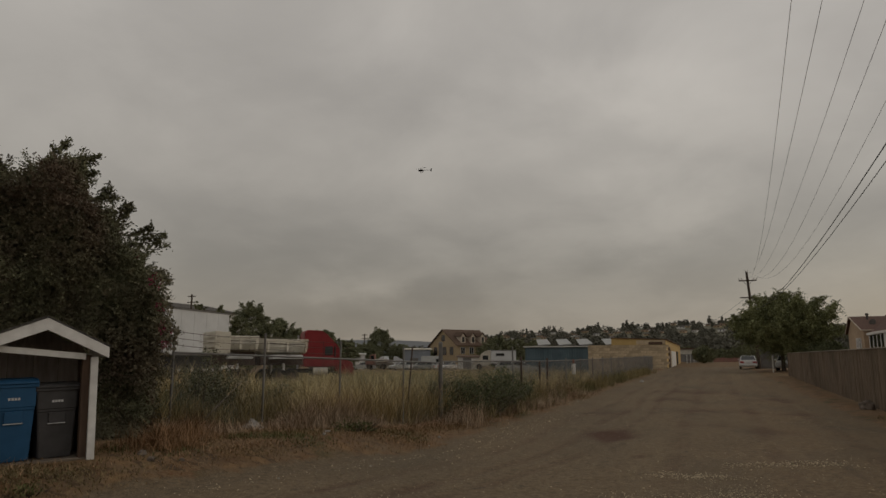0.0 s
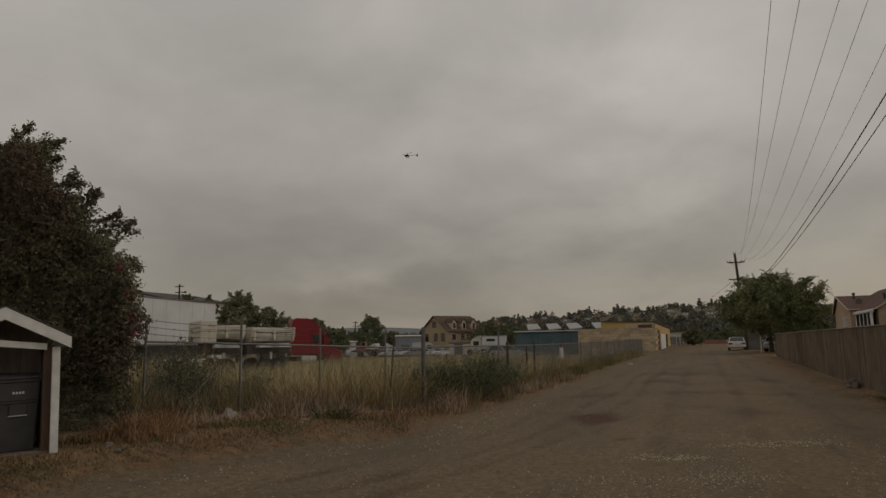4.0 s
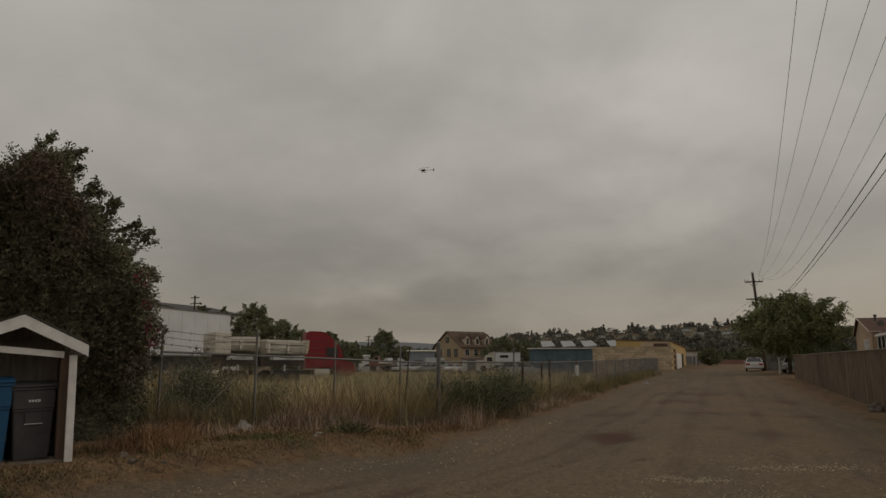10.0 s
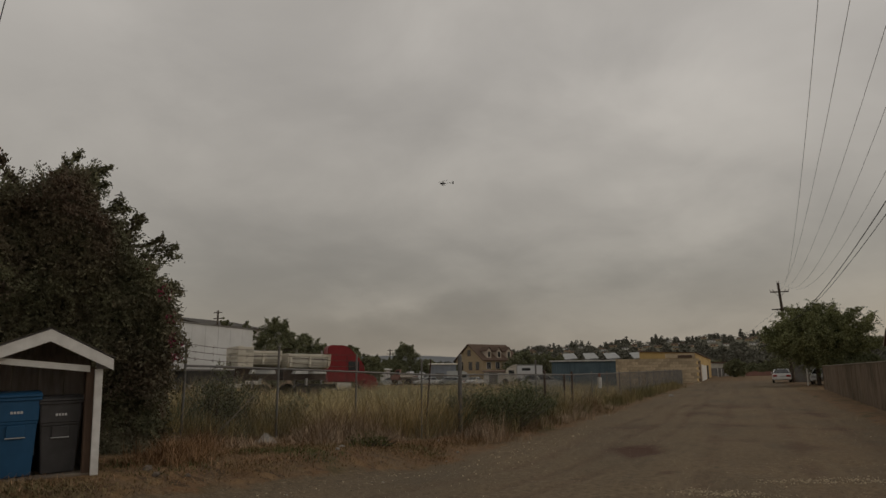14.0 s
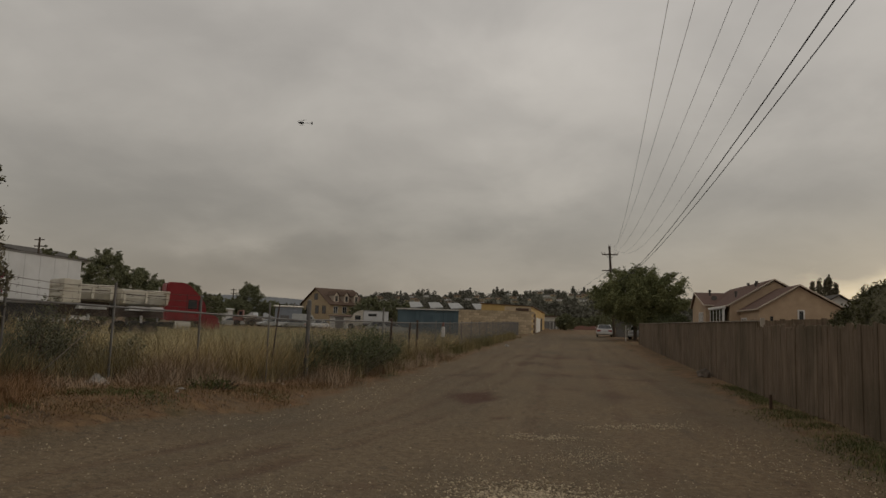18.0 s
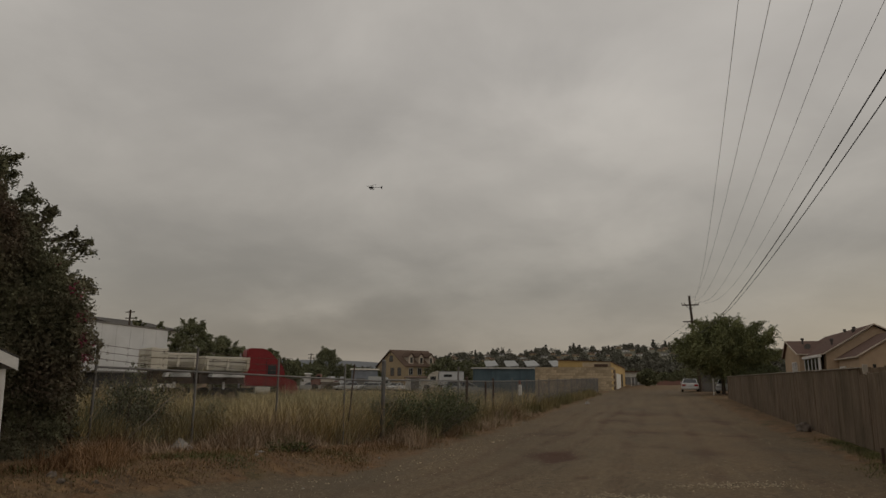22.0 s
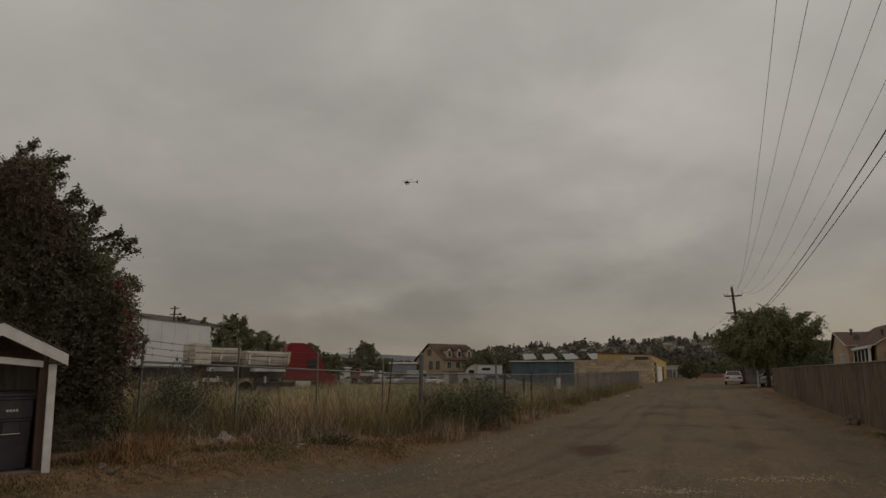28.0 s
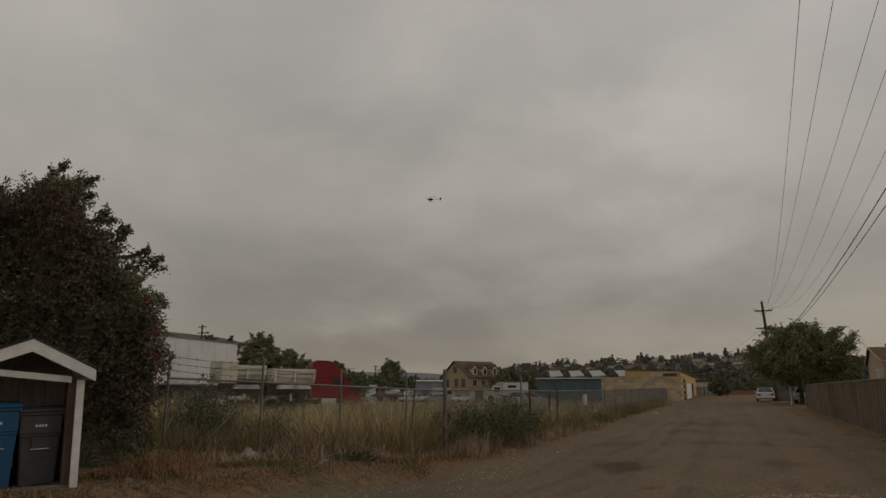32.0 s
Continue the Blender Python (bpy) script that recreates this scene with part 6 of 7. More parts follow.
def boat(az, d, heading, stripe, label):
    """A small motor boat on a road trailer: local +x is its bow."""
    x, y = polar(az, d)
    t = thing("motor_boat", label, "boat", Matrix.Translation((x, y, gz(x, y))) @ Matrix.Rotation(radians(heading), 4, "Z"), "boats in the yard")
    bm = bmesh.new()
    rings = []
    for xx, w, k in ((-2.6, 0.95, 0.75), (-1.0, 1.05, 0.7), (0.8, 1.0, 0.72), (2.0, 0.65, 0.85), (2.9, 0.06, 1.15)):
        rings.append([bm.verts.new((xx, q * w, z)) for q, z in ((-1, 1.75), (-0.92, 1.3), (0, k), (0.92, 1.3), (1, 1.75))])
    for a, b in zip(rings, rings[1:]):
        for k in range(4):
            bm.faces.new((a[k], b[k], b[k + 1], a[k + 1]))
    bm.faces.new(rings[0])
    top = [r[0] for r in rings] + [r[4] for r in rings[::-1]]
    bm.faces.new(top[::-1])
    bmesh.ops.recalc_face_normals(bm, faces=bm.faces[:])
    part("hull", bm, M_TRAILER, t)
    for sd in (-1, 1):
        bm = bmesh.new(); box(bm, -2.55, sd * 1.03 - 0.03, 1.5, 0.9, sd * 1.03 + 0.03, 1.68); part("stripe", bm, stripe, t, "coloured hull stripe")
        wheel(t, -0.6, sd * 0.95, 0.32)
    bm = bmesh.new(); prism(bm, [(-0.6, 1.76), (1.3, 1.76), (0.8, 2.0), (0.1, 2.45), (-0.5, 2.5)], -0.75, 0.75, "y"); part("cuddy", bm, M_TRAILER, t)
    bm = bmesh.new(); prism(bm, [(0.86, 2.0), (0.18, 2.44), (0.22, 2.47), (0.92, 2.02)], -0.7, 0.7, "y"); part("windscreen", bm, M_GLASS, t)
    bm = bmesh.new(); box(bm, -2.6, -0.5, 0.4, 3.4, -0.42, 0.5); box(bm, -2.6, 0.42, 0.4, 3.4, 0.5, 0.5); box(bm, -0.7, -0.95, 0.3, -0.5, 0.95, 0.42); part("road_trailer", bm, M_GALV, t)


boat(-26.35, 131, 172, M_PINK, "white motor boat with a red stripe on a trailer")
boat(-25.3, 133, 20, M_GREYBLUE, "white motor boat with a grey stripe on a trailer")


def work_truck():
    x, y = polar(-27.15, 121)
    t = thing("flatbed_truck", "faded red and cream flatbed truck across the yard", "truck", Matrix.Translation((x, y, gz(x, y) + 0.25)) @ Matrix.Rotation(radians(200), 4, "Z"))
    bm = bmesh.new(); prism(bm, [(-0.1, 0.7), (1.5, 0.7), (1.5, 1.5), (0.9, 1.65), (0.6, 2.5), (-0.1, 2.55)], -0.95, 0.95, "y"); bmesh.ops.bevel(bm, geom=bm.edges[:], offset=0.06, segments=1, affect="EDGES"); part("cab", bm, M_PINK, t)
    for s in (-1, 1):
        bm = bmesh.new(); box(bm, 0.0, s * 0.955 - 0.012, 1.7, 0.55, s * 0.955 + 0.012, 2.3); part("side_window", bm, M_GLASS, t)
        bm = bmesh.new(); box(bm, -2.2, s * 1.0 - 0.03, 1.2, -0.15, s * 1.0 + 0.03, 1.7); part("side_board", bm, M_CREAM, t, "cream side board")
        for xx in (0.9, -1.5):
            wheel(t, xx, s * 0.85, 0.45)
    bm = bmesh.new(); box(bm, -2.2, -0.97, 1.05, -0.15, 0.97, 1.2); part("bed", bm, M_RUST, t)


work_truck()


def box_truck():
    x, y = polar(-16.9, 100)
    t = thing("box_truck", "white box truck with a cream cab in the yard", "truck", Matrix.Translation((x, y, gz(x, y) + 0.0)) @ Matrix.Rotation(radians(-161), 4, "Z"))
    bm = bmesh.new(); box(bm, -2.6, -1.15, 0.85, 1.0, 1.15, 2.75, None, 0.04); part("box", bm, M_TRAILER, t)
    for s in (-1, 1):
        bm = bmesh.new(); box(bm, -2.6, s * 1.16 - 0.01, 2.65, 1.0, s * 1.16 + 0.01, 2.73); part("top_rail", bm, M_GALV, t)
        bm = bmesh.new(); box(bm, -0.9, s * 1.17 - 0.006, 1.95, 0.3, s * 1.17 + 0.006, 2.3); part("sign", bm, M_BLACK, t, "dark unreadable lettering bar")
    bm = bmesh.new()
    prism(bm, [(1.05, 0.5), (3.6, 0.5), (3.65, 1.3), (2.75, 1.5), (2.35, 2.35), (1.05, 2.4)], -1.0, 1.0, "y")
    bmesh.ops.bevel(bm, geom=bm.edges[:], offset=0.06, segments=2, affect="EDGES"); part("cab", bm, M_CREAM, t)
    bm = bmesh.new(); prism(bm, [(1.02, 2.42), (2.1, 2.42), (1.9, 2.6), (1.02, 2.85)], -0.95, 0.95, "y"); part("wind_deflector", bm, M_CREAM, t)
    bm = bmesh.new(); prism(bm, [(2.77, 1.57), (2.40, 2.28), (2.43, 2.3), (2.80, 1.59)], -0.85, 0.85, "y"); part("windscreen", bm, M_GLASS, t)
    for s in (-1, 1):
        bm = bmesh.new(); box(bm, 1.4, s * 1.0 - 0.012, 1.4, 2.2, s * 1.0 + 0.012, 2.0); part("side_window", bm, M_GLASS, t)
        bm = bmesh.new(); box(bm, 3.6, s * 0.75 - 0.12, 0.85, 3.68, s * 0.75 + 0.12, 1.05); part("headlight", bm, M_CHROME, t)
        for xx in (-1.6, 2.7):
            wheel(t, xx, s * 0.9, 0.42, 0.26)
    bm = bmesh.new(); box(bm, 3.6, -0.55, 0.7, 3.68, 0.55, 1.1); part("grille", bm, M_BLACK, t)
    bm = bmesh.new(); box(bm, -2.6, -0.5, 0.55, 3.4, 0.5, 0.9); part("chassis", bm, M_BLACK, t)


box_truck()


def red_tractor():
    x, y = -27.32, 42.06
    t = thing("lorry_tractor", "dark red sleeper-cab lorry tractor in the weeds", "truck", Matrix.Translation((x, y, gz(x, y))) @ Matrix.Rotation(radians(42), 4, "Z") @ Matrix.Diagonal((0.78, 0.88, 0.9, 1)))
    bm = bmesh.new()
    prism(bm, [(-0.25, 1.1), (3.1, 1.1), (3.2, 1.7), (3.1, 2.35), (2.75, 2.85), (1.75, 3.72), (1.3, 3.95), (0.0, 3.98), (-0.25, 3.85), (-0.3, 2.0)], -1.15, 1.15, "y")
    bmesh.ops.bevel(bm, geom=bm.edges[:], offset=0.09, segments=2, affect="EDGES"); part("sleeper_cab", bm, M_RED, t)
    bm = bmesh.new(); prism(bm, [(2.6, 0.75), (4.25, 0.7), (4.4, 1.1), (4.2, 1.5), (3.2, 1.75), (2.6, 1.8)], -1.0, 1.0, "y")
    bmesh.ops.bevel(bm, geom=bm.edges[:], offset=0.1, segments=2, affect="EDGES"); part("bonnet", bm, M_RED, t)
    bm = bmesh.new(); prism(bm, [(3.17, 1.85), (3.1, 2.35), (3.12, 2.36), (3.2, 1.86)], -0.98, 0.98, "y"); part("windscreen", bm, M_GLASS, t)
    for s in (-1, 1):
        bm = bmesh.new(); box(bm, 1.6, s * 1.155 - 0.012, 2.0, 2.35, s * 1.155 + 0.012, 2.7, None, 0.008); part("side_window", bm, M_GLASS, t)
        bm = bmesh.new(); box(bm, 1.45, s * 1.16 - 0.008, 1.15, 1.49, s * 1.16 + 0.008, 3.1); part("door_seam", bm, M_BLACK, t)
        bm = bmesh.new(); tube(bm, (2.5, s * 1.35, 1.9), (2.5, s * 1.35, 2.7), 0.07); tube(bm, (2.5, s * 1.15, 2.3), (2.5, s * 1.35, 2.3), 0.02); part("mirror", bm, M_BLACK, t)
        bm = bmesh.new(); prism(bm, [(2.9, 0.6), (4.35, 0.5), (4.35, 1.0), (3.9, 1.3), (3.3, 1.3)], s * 1.0 - 0.2, s * 1.0 + 0.2, "y"); part("wing", bm, M_RED, t)
        bm = bmesh.new(); tube(bm, (0.6, s * 0.95, 0.75), (1.9, s * 0.95, 0.75), 0.32, None, 14); part("fuel_tank", bm, M_ALU, t)
        bm = bmesh.new(); box(bm, 4.3, s * 0.8 - 0.15, 0.9, 4.4, s * 0.8 + 0.15, 1.15); part("headlight", bm, M_CHROME, t)
        for xx in (3.5, -1.2, -2.4):
            wheel(t, xx, s * 0.95, 0.5, 0.3)
    bm = bmesh.new(); box(bm, -3.0, -0.45, 0.6, 3.5, 0.45, 0.95); part("chassis", bm, M_BLACK, t)
    bm = bmesh.new(); box(bm, 4.32, -0.5, 0.8, 4.42, 0.5, 1.4); part("grille", bm, M_CHROME, t)
    bm = bmesh.new(); tube(bm, (-0.45, 1.0, 0.9), (-0.45, 1.0, 3.6), 0.09); part("exhaust_stack", bm, M_CHROME, t)


red_tractor()


def along(a, b):
    d = Vector((b[0] - a[0], b[1] - a[1], 0))
    return Matrix.Translation((a[0], a[1], gz(*a))) @ Matrix.Rotation(math.atan2(d.y, d.x), 4, "Z"), d.length


def box_trailer():
    m, l = along((-29.5, 20.6), (-30.9, 36.4))
    t = thing("box_trailer", "long white box semi-trailer parked behind the weeds", "trailer", m)
    bm = bmesh.new(); box(bm, 0, -1.25, 1.8, l, 1.25, 4.5, None, 0.03); part("box", bm, M_TRAILER, t)
    for z in (1.77, 4.45):
        bm = bmesh.new(); box(bm, -0.02, -1.285, z, l + 0.02, -1.255, z + 0.09); part("rail", bm, M_GALV, t)
    for k in range(1, 13):
        bm = bmesh.new(); box(bm, k * l / 13 - 0.015, -1.262, 1.87, k * l / 13 + 0.015, -1.251, 4.44); part("rib", bm, M_TRAILER, t)
    for k in range(4):
        for s in (-1, 1):
            wheel(t, 1.6 + (k % 2) * 1.25 + (k // 2) * (l - 5.5), s * 0.95, 0.5, 0.3)
    # wide black block: part underframe, part stand-in for the shade under the box
    bm = bmesh.new(); box(bm, 0.3, -1.0, 0.95, l - 0.3, 1.0, 1.79); part("chassis", bm, M_BLACK, t)
    for s in (-1, 1):
        bm = bmesh.new(); box(bm, l - 3.2, s * 0.7 - 0.06, 0.1, l - 3.05, s * 0.7 + 0.06, 1.2); part("landing_leg", bm, M_GALV, t)


box_trailer()


def dump_trailer(a, b, top, tall, label):
    m, l = along(a, b)
    t = thing("dump_trailer", label, "trailer", m, "dump trailers")
    bm = bmesh.new()
    prism(bm, [(1.22, top - 0.2), (1.2, top - 0.45), (1.02, top - 0.74), (0.5, top - 0.88), (-0.5, top - 0.88), (-1.02, top - 0.74), (-1.2, top - 0.45), (-1.22, top - 0.2)], 0.12, l - 0.12, "x"); part("hopper", bm, M_ALU, t, "pale grey rounded hopper")
    for k, xx in enumerate((0.06, l - 0.06)):
        bm = bmesh.new(); prism(bm, [(1.2, top + 0.02), (1.18, top - 0.5), (0.9, top - 0.8), (-0.9, top - 0.8), (-1.18, top - 0.5), (-1.2, top + 0.02)], xx - 0.06, xx + 0.06, "x"); part("end_plate", bm, M_CREAM, t)
    for sd in (-1, 1):
        bm = bmesh.new(); box(bm, 0, sd * 1.18 - 0.07, top - 0.16, l, sd * 1.18 + 0.07, top, None, 0.025); part("top_rail", bm, M_CREAM, t)
        bm = bmesh.new(); box(bm, 0.1, sd * 1.2 - 0.02, top - 0.3, l - 0.1, sd * 1.2 + 0.02, top - 0.26); part("rail_lip", bm, M_RUST, t, "rust-stained lip under the rail")
        for k in range(3):
            xx = 0.15 + k * (l - 0.3) / 2
            bm = bmesh.new(); box(bm, xx - 0.06, sd * 1.2 - 0.06, top - 0.72, xx + 0.06, sd * 1.2 + 0.06, top - 0.16, None, 0.012); part("side_post", bm, M_CREAM, t)
        for xa in (0.35, l - 1.55):
            bm = bmesh.new(); prism(bm, [(xa, 1.56), (xa + 1.2, 1.56), (xa + 1.1, 1.78), (xa + 0.1, 1.78)], sd * 1.15 - 0.25, sd * 1.15 + 0.25, "y"); part("mudguard", bm, M_TRAILER, t)
        for xx in (0.95, l - 0.95):
            wheel(t, xx, sd * 0.95, 0.5, 0.3)
        bm = bmesh.new(); box(bm, l * 0.5 - 0.06, sd * 0.8 - 0.06, 0.1, l * 0.5 + 0.06, sd * 0.8 + 0.06, 1.3); part("landing_leg", bm, M_TRAILER, t)
    bm = bmesh.new(); box(bm, 0.0, -0.6, 1.2, l, 0.6, top - 0.88); part("chassis", bm, M_RUST, t)
    if tall:
        bm = bmesh.new(); box(bm, -0.3, -1.18, 1.85, -0.02, 1.18, top + 0.24, None, 0.03); part("tailgate", bm, M_CREAM, t)
        for k in range(4):
            bm = bmesh.new(); box(bm, -0.36, -1.18, 1.9 + k * 0.26, -0.3, 1.18, 1.98 + k * 0.26); part("tailgate_rib", bm, M_CREAM, t)
        for sd in (-1, 1):
            bm = bmesh.new(); box(bm, -0.34, sd * 1.2 - 0.05, 1.85, 0.5, sd * 1.2 + 0.05, top + 0.2, None, 0.02); part("gate_frame", bm, M_CREAM, t)
            for k in range(3):
                bm = bmesh.new(); box(bm, -0.3, sd * 1.26 - 0.02, 1.95 + k * 0.3, 0.46, sd * 1.26 + 0.02, 2.07 + k * 0.3); part("frame_rib", bm, M_CREAM, t)


dump_trailer((-25.55, 30.3), (-24.35, 32.0), 2.8, True, "cream dump trailer with a ribbed tailgate in the weeds")
dump_trailer((-24.2, 32.2), (-22.9, 34.5), 2.66, False, "cream and grey dump trailer behind the red lorry")


# ---- utility pole and overhead lines ----
EYE = Vector((0.0, -0.1, 1.54))


def way(az, el):
    a, e = radians(az), radians(el)
    return Vector((math.sin(a) * math.cos(e), math.cos(a) * math.cos(e), math.sin(e)))


def utility_pole(x, y, lean, h, label):
    z = gz(x, y)
    t = thing("utility_pole", label, "pole", Matrix.Translation((x, y, z)), "utility poles")
    bm = bmesh.new(); tube(bm, (0, 0, -0.3), (-lean, 0, h), 0.17, 0.12, 12); part("shaft", bm, M_BARK, t)
    for zz, w in ((h - 0.95, 0.85), (h - 2.75, 0.95)):
        xx = -lean * zz / h
        bm = bmesh.new(); box(bm, xx - w, -0.2, zz - 0.06, xx + w, -0.09, zz + 0.06, None, 0.01); part("crossarm", bm, M_BARK, t)
        for k in (-1, 1):
            bm = bmesh.new(); tube(bm, (xx + k * w * 0.6, -0.16, zz), (xx, -0.14, zz - 0.55), 0.02); part("brace", bm, M_GALV, t)
    for k, dx in enumerate((-0.8, -0.5, 0.5, 0.8)):
        xx = -lean * (h - 0.95) / h + dx
        bm = bmesh.new(); tube(bm, (xx, -0.15, h - 0.9), (xx + 0.12 * (1 if dx > 0 else -1), -0.15, h - 0.68), 0.05, 0.035, 8); part("insulator", bm, M_CERAMIC, t)
    for dx in (-0.14, 0.12):
        bm = bmesh.new(); tube(bm, (-lean, 0, h - 0.15), (-lean + dx, 0, h + 0.2), 0.035, 0.03, 8); part("top_pin", bm, M_CERAMIC, t)


utility_pole(4.55, 78, 0.62, 10.15, "tall leaning wooden utility pole with two crossarms")
utility_pole(2.6, -34, 0.0, 10.5, "tall wooden utility pole behind the viewer")


def wire(p, d1, d2, z1, r, mat, label):
    """A sagging line from the pole head through two sight lines, on over the lane."""
    p = Vector(p)
    w1, w2 = way(*d1), way(*d2)
    a = EYE + w1 * ((z1 - EYE.z) / w1.z)
    # where the second sight line crosses the line's vertical plane
    n = Vector((a.y - p.y, p.x - a.x, 0))
    b = EYE + w2 * ((p - EYE).dot(n) / w2.dot(n))
    ys, zs = (p.y, b.y, a.y), (p.z, b.z, a.z)
    co = np.polyfit(ys, zs, 2)
    pts = []
    for k in range(45):
        y = p.y + (-34 - p.y) * k / 44
        q = (y - p.y) / (a.y - p.y)
        z = float(np.polyval(co, max(y, 4.0)))
        z += (10.4 - z) * max(0.0, 4.0 - y) / 38      # on to the next pole behind the viewer
        pts.append((p.x + (a.x - p.x) * q, y, z))
    bm = sweep(bmesh.new(), pts, r)
    solid("overhead_line", bm, mat, label, "cable", "overhead lines")


_h = gz(4.55, 78)
for px, pz, d1, d2, z1 in ((3.8, 10.75, (7.41, 25.24), (4.8, 12.35), 8.0), (4.05, 10.75, (9.47, 25.04), (5.5, 12.3), 8.0), (4.5, 10.35, (12.24, 24.71), (6.8, 12.25), 8.4), (4.7, 10.35, (14.17, 24.46), (8.07, 12.2), 9.0), (4.85, 10.35, (16.76, 24.08), (9.45, 12.1), 9.0)):
    wire((px, 77.9, pz), d1, d2, z1, 0.0055 * z1 / 8, M_WIREGREY, "thin grey overhead power line sagging along the lane")
wire((3.95, 77.9, 6.75), (19.32, 23.65), (10.65, 12.21), 6.6, 0.014, M_WIRE, "thick black overhead telephone cable along the lane")
wire((4.05, 77.9, 6.65), (20.62, 23.42), (11.28, 12.18), 6.5, 0.011, M_WIRE, "black overhead telephone cable along the lane")


def side_line(d1, r1, d2, r2, r):
    a, b = EYE + way(*d1) * (r1 / math.cos(radians(d1[1]))), EYE + way(*d2) * (r2 / math.cos(radians(d2[1])))
    d = (b - a).normalized()
    bm = bmesh.new(); tube(bm, a - d * 30, b + d * 45, r, None, 6)
    solid("overhead_line", bm, M_WIRE, "thin black line running over the hedge", "cable", "overhead lines")


side_line((-58.0, 26.0), 12, (-59.2, 18.0), 17, 0.008)
side_line((-59.2, 26.0), 12, (-59.9, 19.5), 17, 0.012)


def small_pole(az, el, d, label):
    x, y = polar(az, d)
    t = thing("utility_pole", label, "pole", Matrix.Translation((x, y, 0)), "utility poles")
    h = 1.5 + d * math.tan(radians(el))
    bm = bmesh.new(); tube(bm, (0, 0, -0.2), (0, 0, h), 0.12, 0.1, 8); part("shaft", bm, M_BARK, t)
    for k in range(2):
        bm = bmesh.new(); box(bm, -0.6, -0.06, h - 0.3 - k * 0.7, 0.6, 0.06, h - 0.2 - k * 0.7); part("crossarm", bm, M_BARK, t)


bm = bmesh.new(); tube(bm, (4.2, 78.0, 8.4), (-1.2, 165.0, 8.6), 0.012, None, 6)
solid("overhead_line", bm, M_WIRE, "thin line running on from the pole to the lane end", "cable", "overhead lines")
small_pole(-41.9, 5.2, 85, "distant wooden utility pole behind the trailers")
small_pole(-28.0, 2.2, 140, "distant wooden utility pole across the yard")


# ---- model helicopter hovering over the yard ----
def model_helicopter():
    p = EYE + way(-23.4, 16.0) * 46
    t = thing("model_helicopter", "small dark radio-controlled helicopter hovering in the sky", "helicopter", Matrix.Translation(p) @ Matrix.Rotation(radians(12), 4, "Z") @ Matrix.Rotation(radians(24), 4, "X") @ Matrix.Scale(0.75, 4))
    bm = bmesh.new()
    bmesh.ops.create_uvsphere(bm, u_segments=14, v_segments=8, radius=1)
    for v in bm.verts:
        v.co = Vector((v.co.x * 0.26 - 0.06, v.co.y * 0.075, v.co.z * 0.1))
    part("fuselage", bm, M_BLACK, t, flat=False)
    bm = bmesh.new(); tube(bm, (0.12, 0, 0.0), (0.88, 0, 0.02), 0.02, 0.014, 8); part("tail_boom", bm, M_BLACK, t)
    bm = bmesh.new(); prism(bm, [(0.8, -0.1), (0.92, -0.12), (0.95, 0.14), (0.86, 0.14)], -0.006, 0.006, "y"); part("tail_fin", bm, M_BLACK, t)
    bm = bmesh.new(); box(bm, 0.86, 0.02, -0.11, 0.88, 0.03, 0.13); part("tail_rotor", bm, M_BLACK, t)
    bm = bmesh.new(); tube(bm, (0, 0, 0.08), (0, 0, 0.2), 0.018); part("mast", bm, M_CHROME, t)
    for a in (62, 242):
        bm = bmesh.new(); box(bm, 0.04, -0.03, 0.185, 0.68, 0.03, 0.2, Matrix.Rotation(radians(a), 4, "Z")); part("rotor_blade", bm, M_BLACK, t)
    for s in (-1, 1):
        bm = bmesh.new(); tube(bm, (-0.2, s * 0.11, -0.18), (0.18, s * 0.11, -0.18), 0.008)
        part("skid", bm, M_BLACK, t)
        for xx in (-0.1, 0.08):
            bm = bmesh.new(); tube(bm, (xx, s * 0.05, -0.06), (xx, s * 0.11, -0.18), 0.007); part("skid_strut", bm, M_BLACK, t)


model_helicopter()


# ---- weeds and grass ----
def blades(rng, pos, height, width, lean, per, spread=0.09):
    """Tapering bent blades: two quads and a tip each, in tufts."""
    n = len(pos) * per
    base = np.repeat(pos, per, axis=0) + np.concatenate([rng.normal(size=(n, 2)) * spread, np.zeros((n, 1))], 1)
    h = np.repeat(height, per) * rng.uniform(0.55, 1.15, n)
    a = rng.uniform(0, 2 * np.pi, n)
    out = np.stack([np.cos(a), np.sin(a), np.zeros(n)], 1)
    side = np.stack([-np.sin(a), np.cos(a), np.zeros(n)], 1) * width
    l = (rng.uniform(0.1, 1.0, n) * lean * h)[:, None]
    up = np.stack([np.zeros(n), np.zeros(n), h], 1)
    m = base + up * 0.55 + out * l * 0.35
    tip = base + up + out * l
    v = np.stack([base - side, base + side, m - side * 0.7, m + side * 0.7, tip], 1).reshape(-1, 3)
    i = np.arange(n) * 5
    f = np.concatenate([np.stack([i, i + 1, i + 3], 1), np.stack([i, i + 3, i + 2], 1), np.stack([i + 2, i + 3, i + 4], 1)])
    return v, f


def clear_of(x, y):
    """False inside the shelter and under the hedge."""
    if math.hypot(x, y) > 11.7 and math.degrees(math.atan2(x, y)) < -44.6:
        return False
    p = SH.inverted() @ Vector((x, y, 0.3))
    return not (-0.72 < p.x < 0.66 and -0.03 < p.y < 1.1)


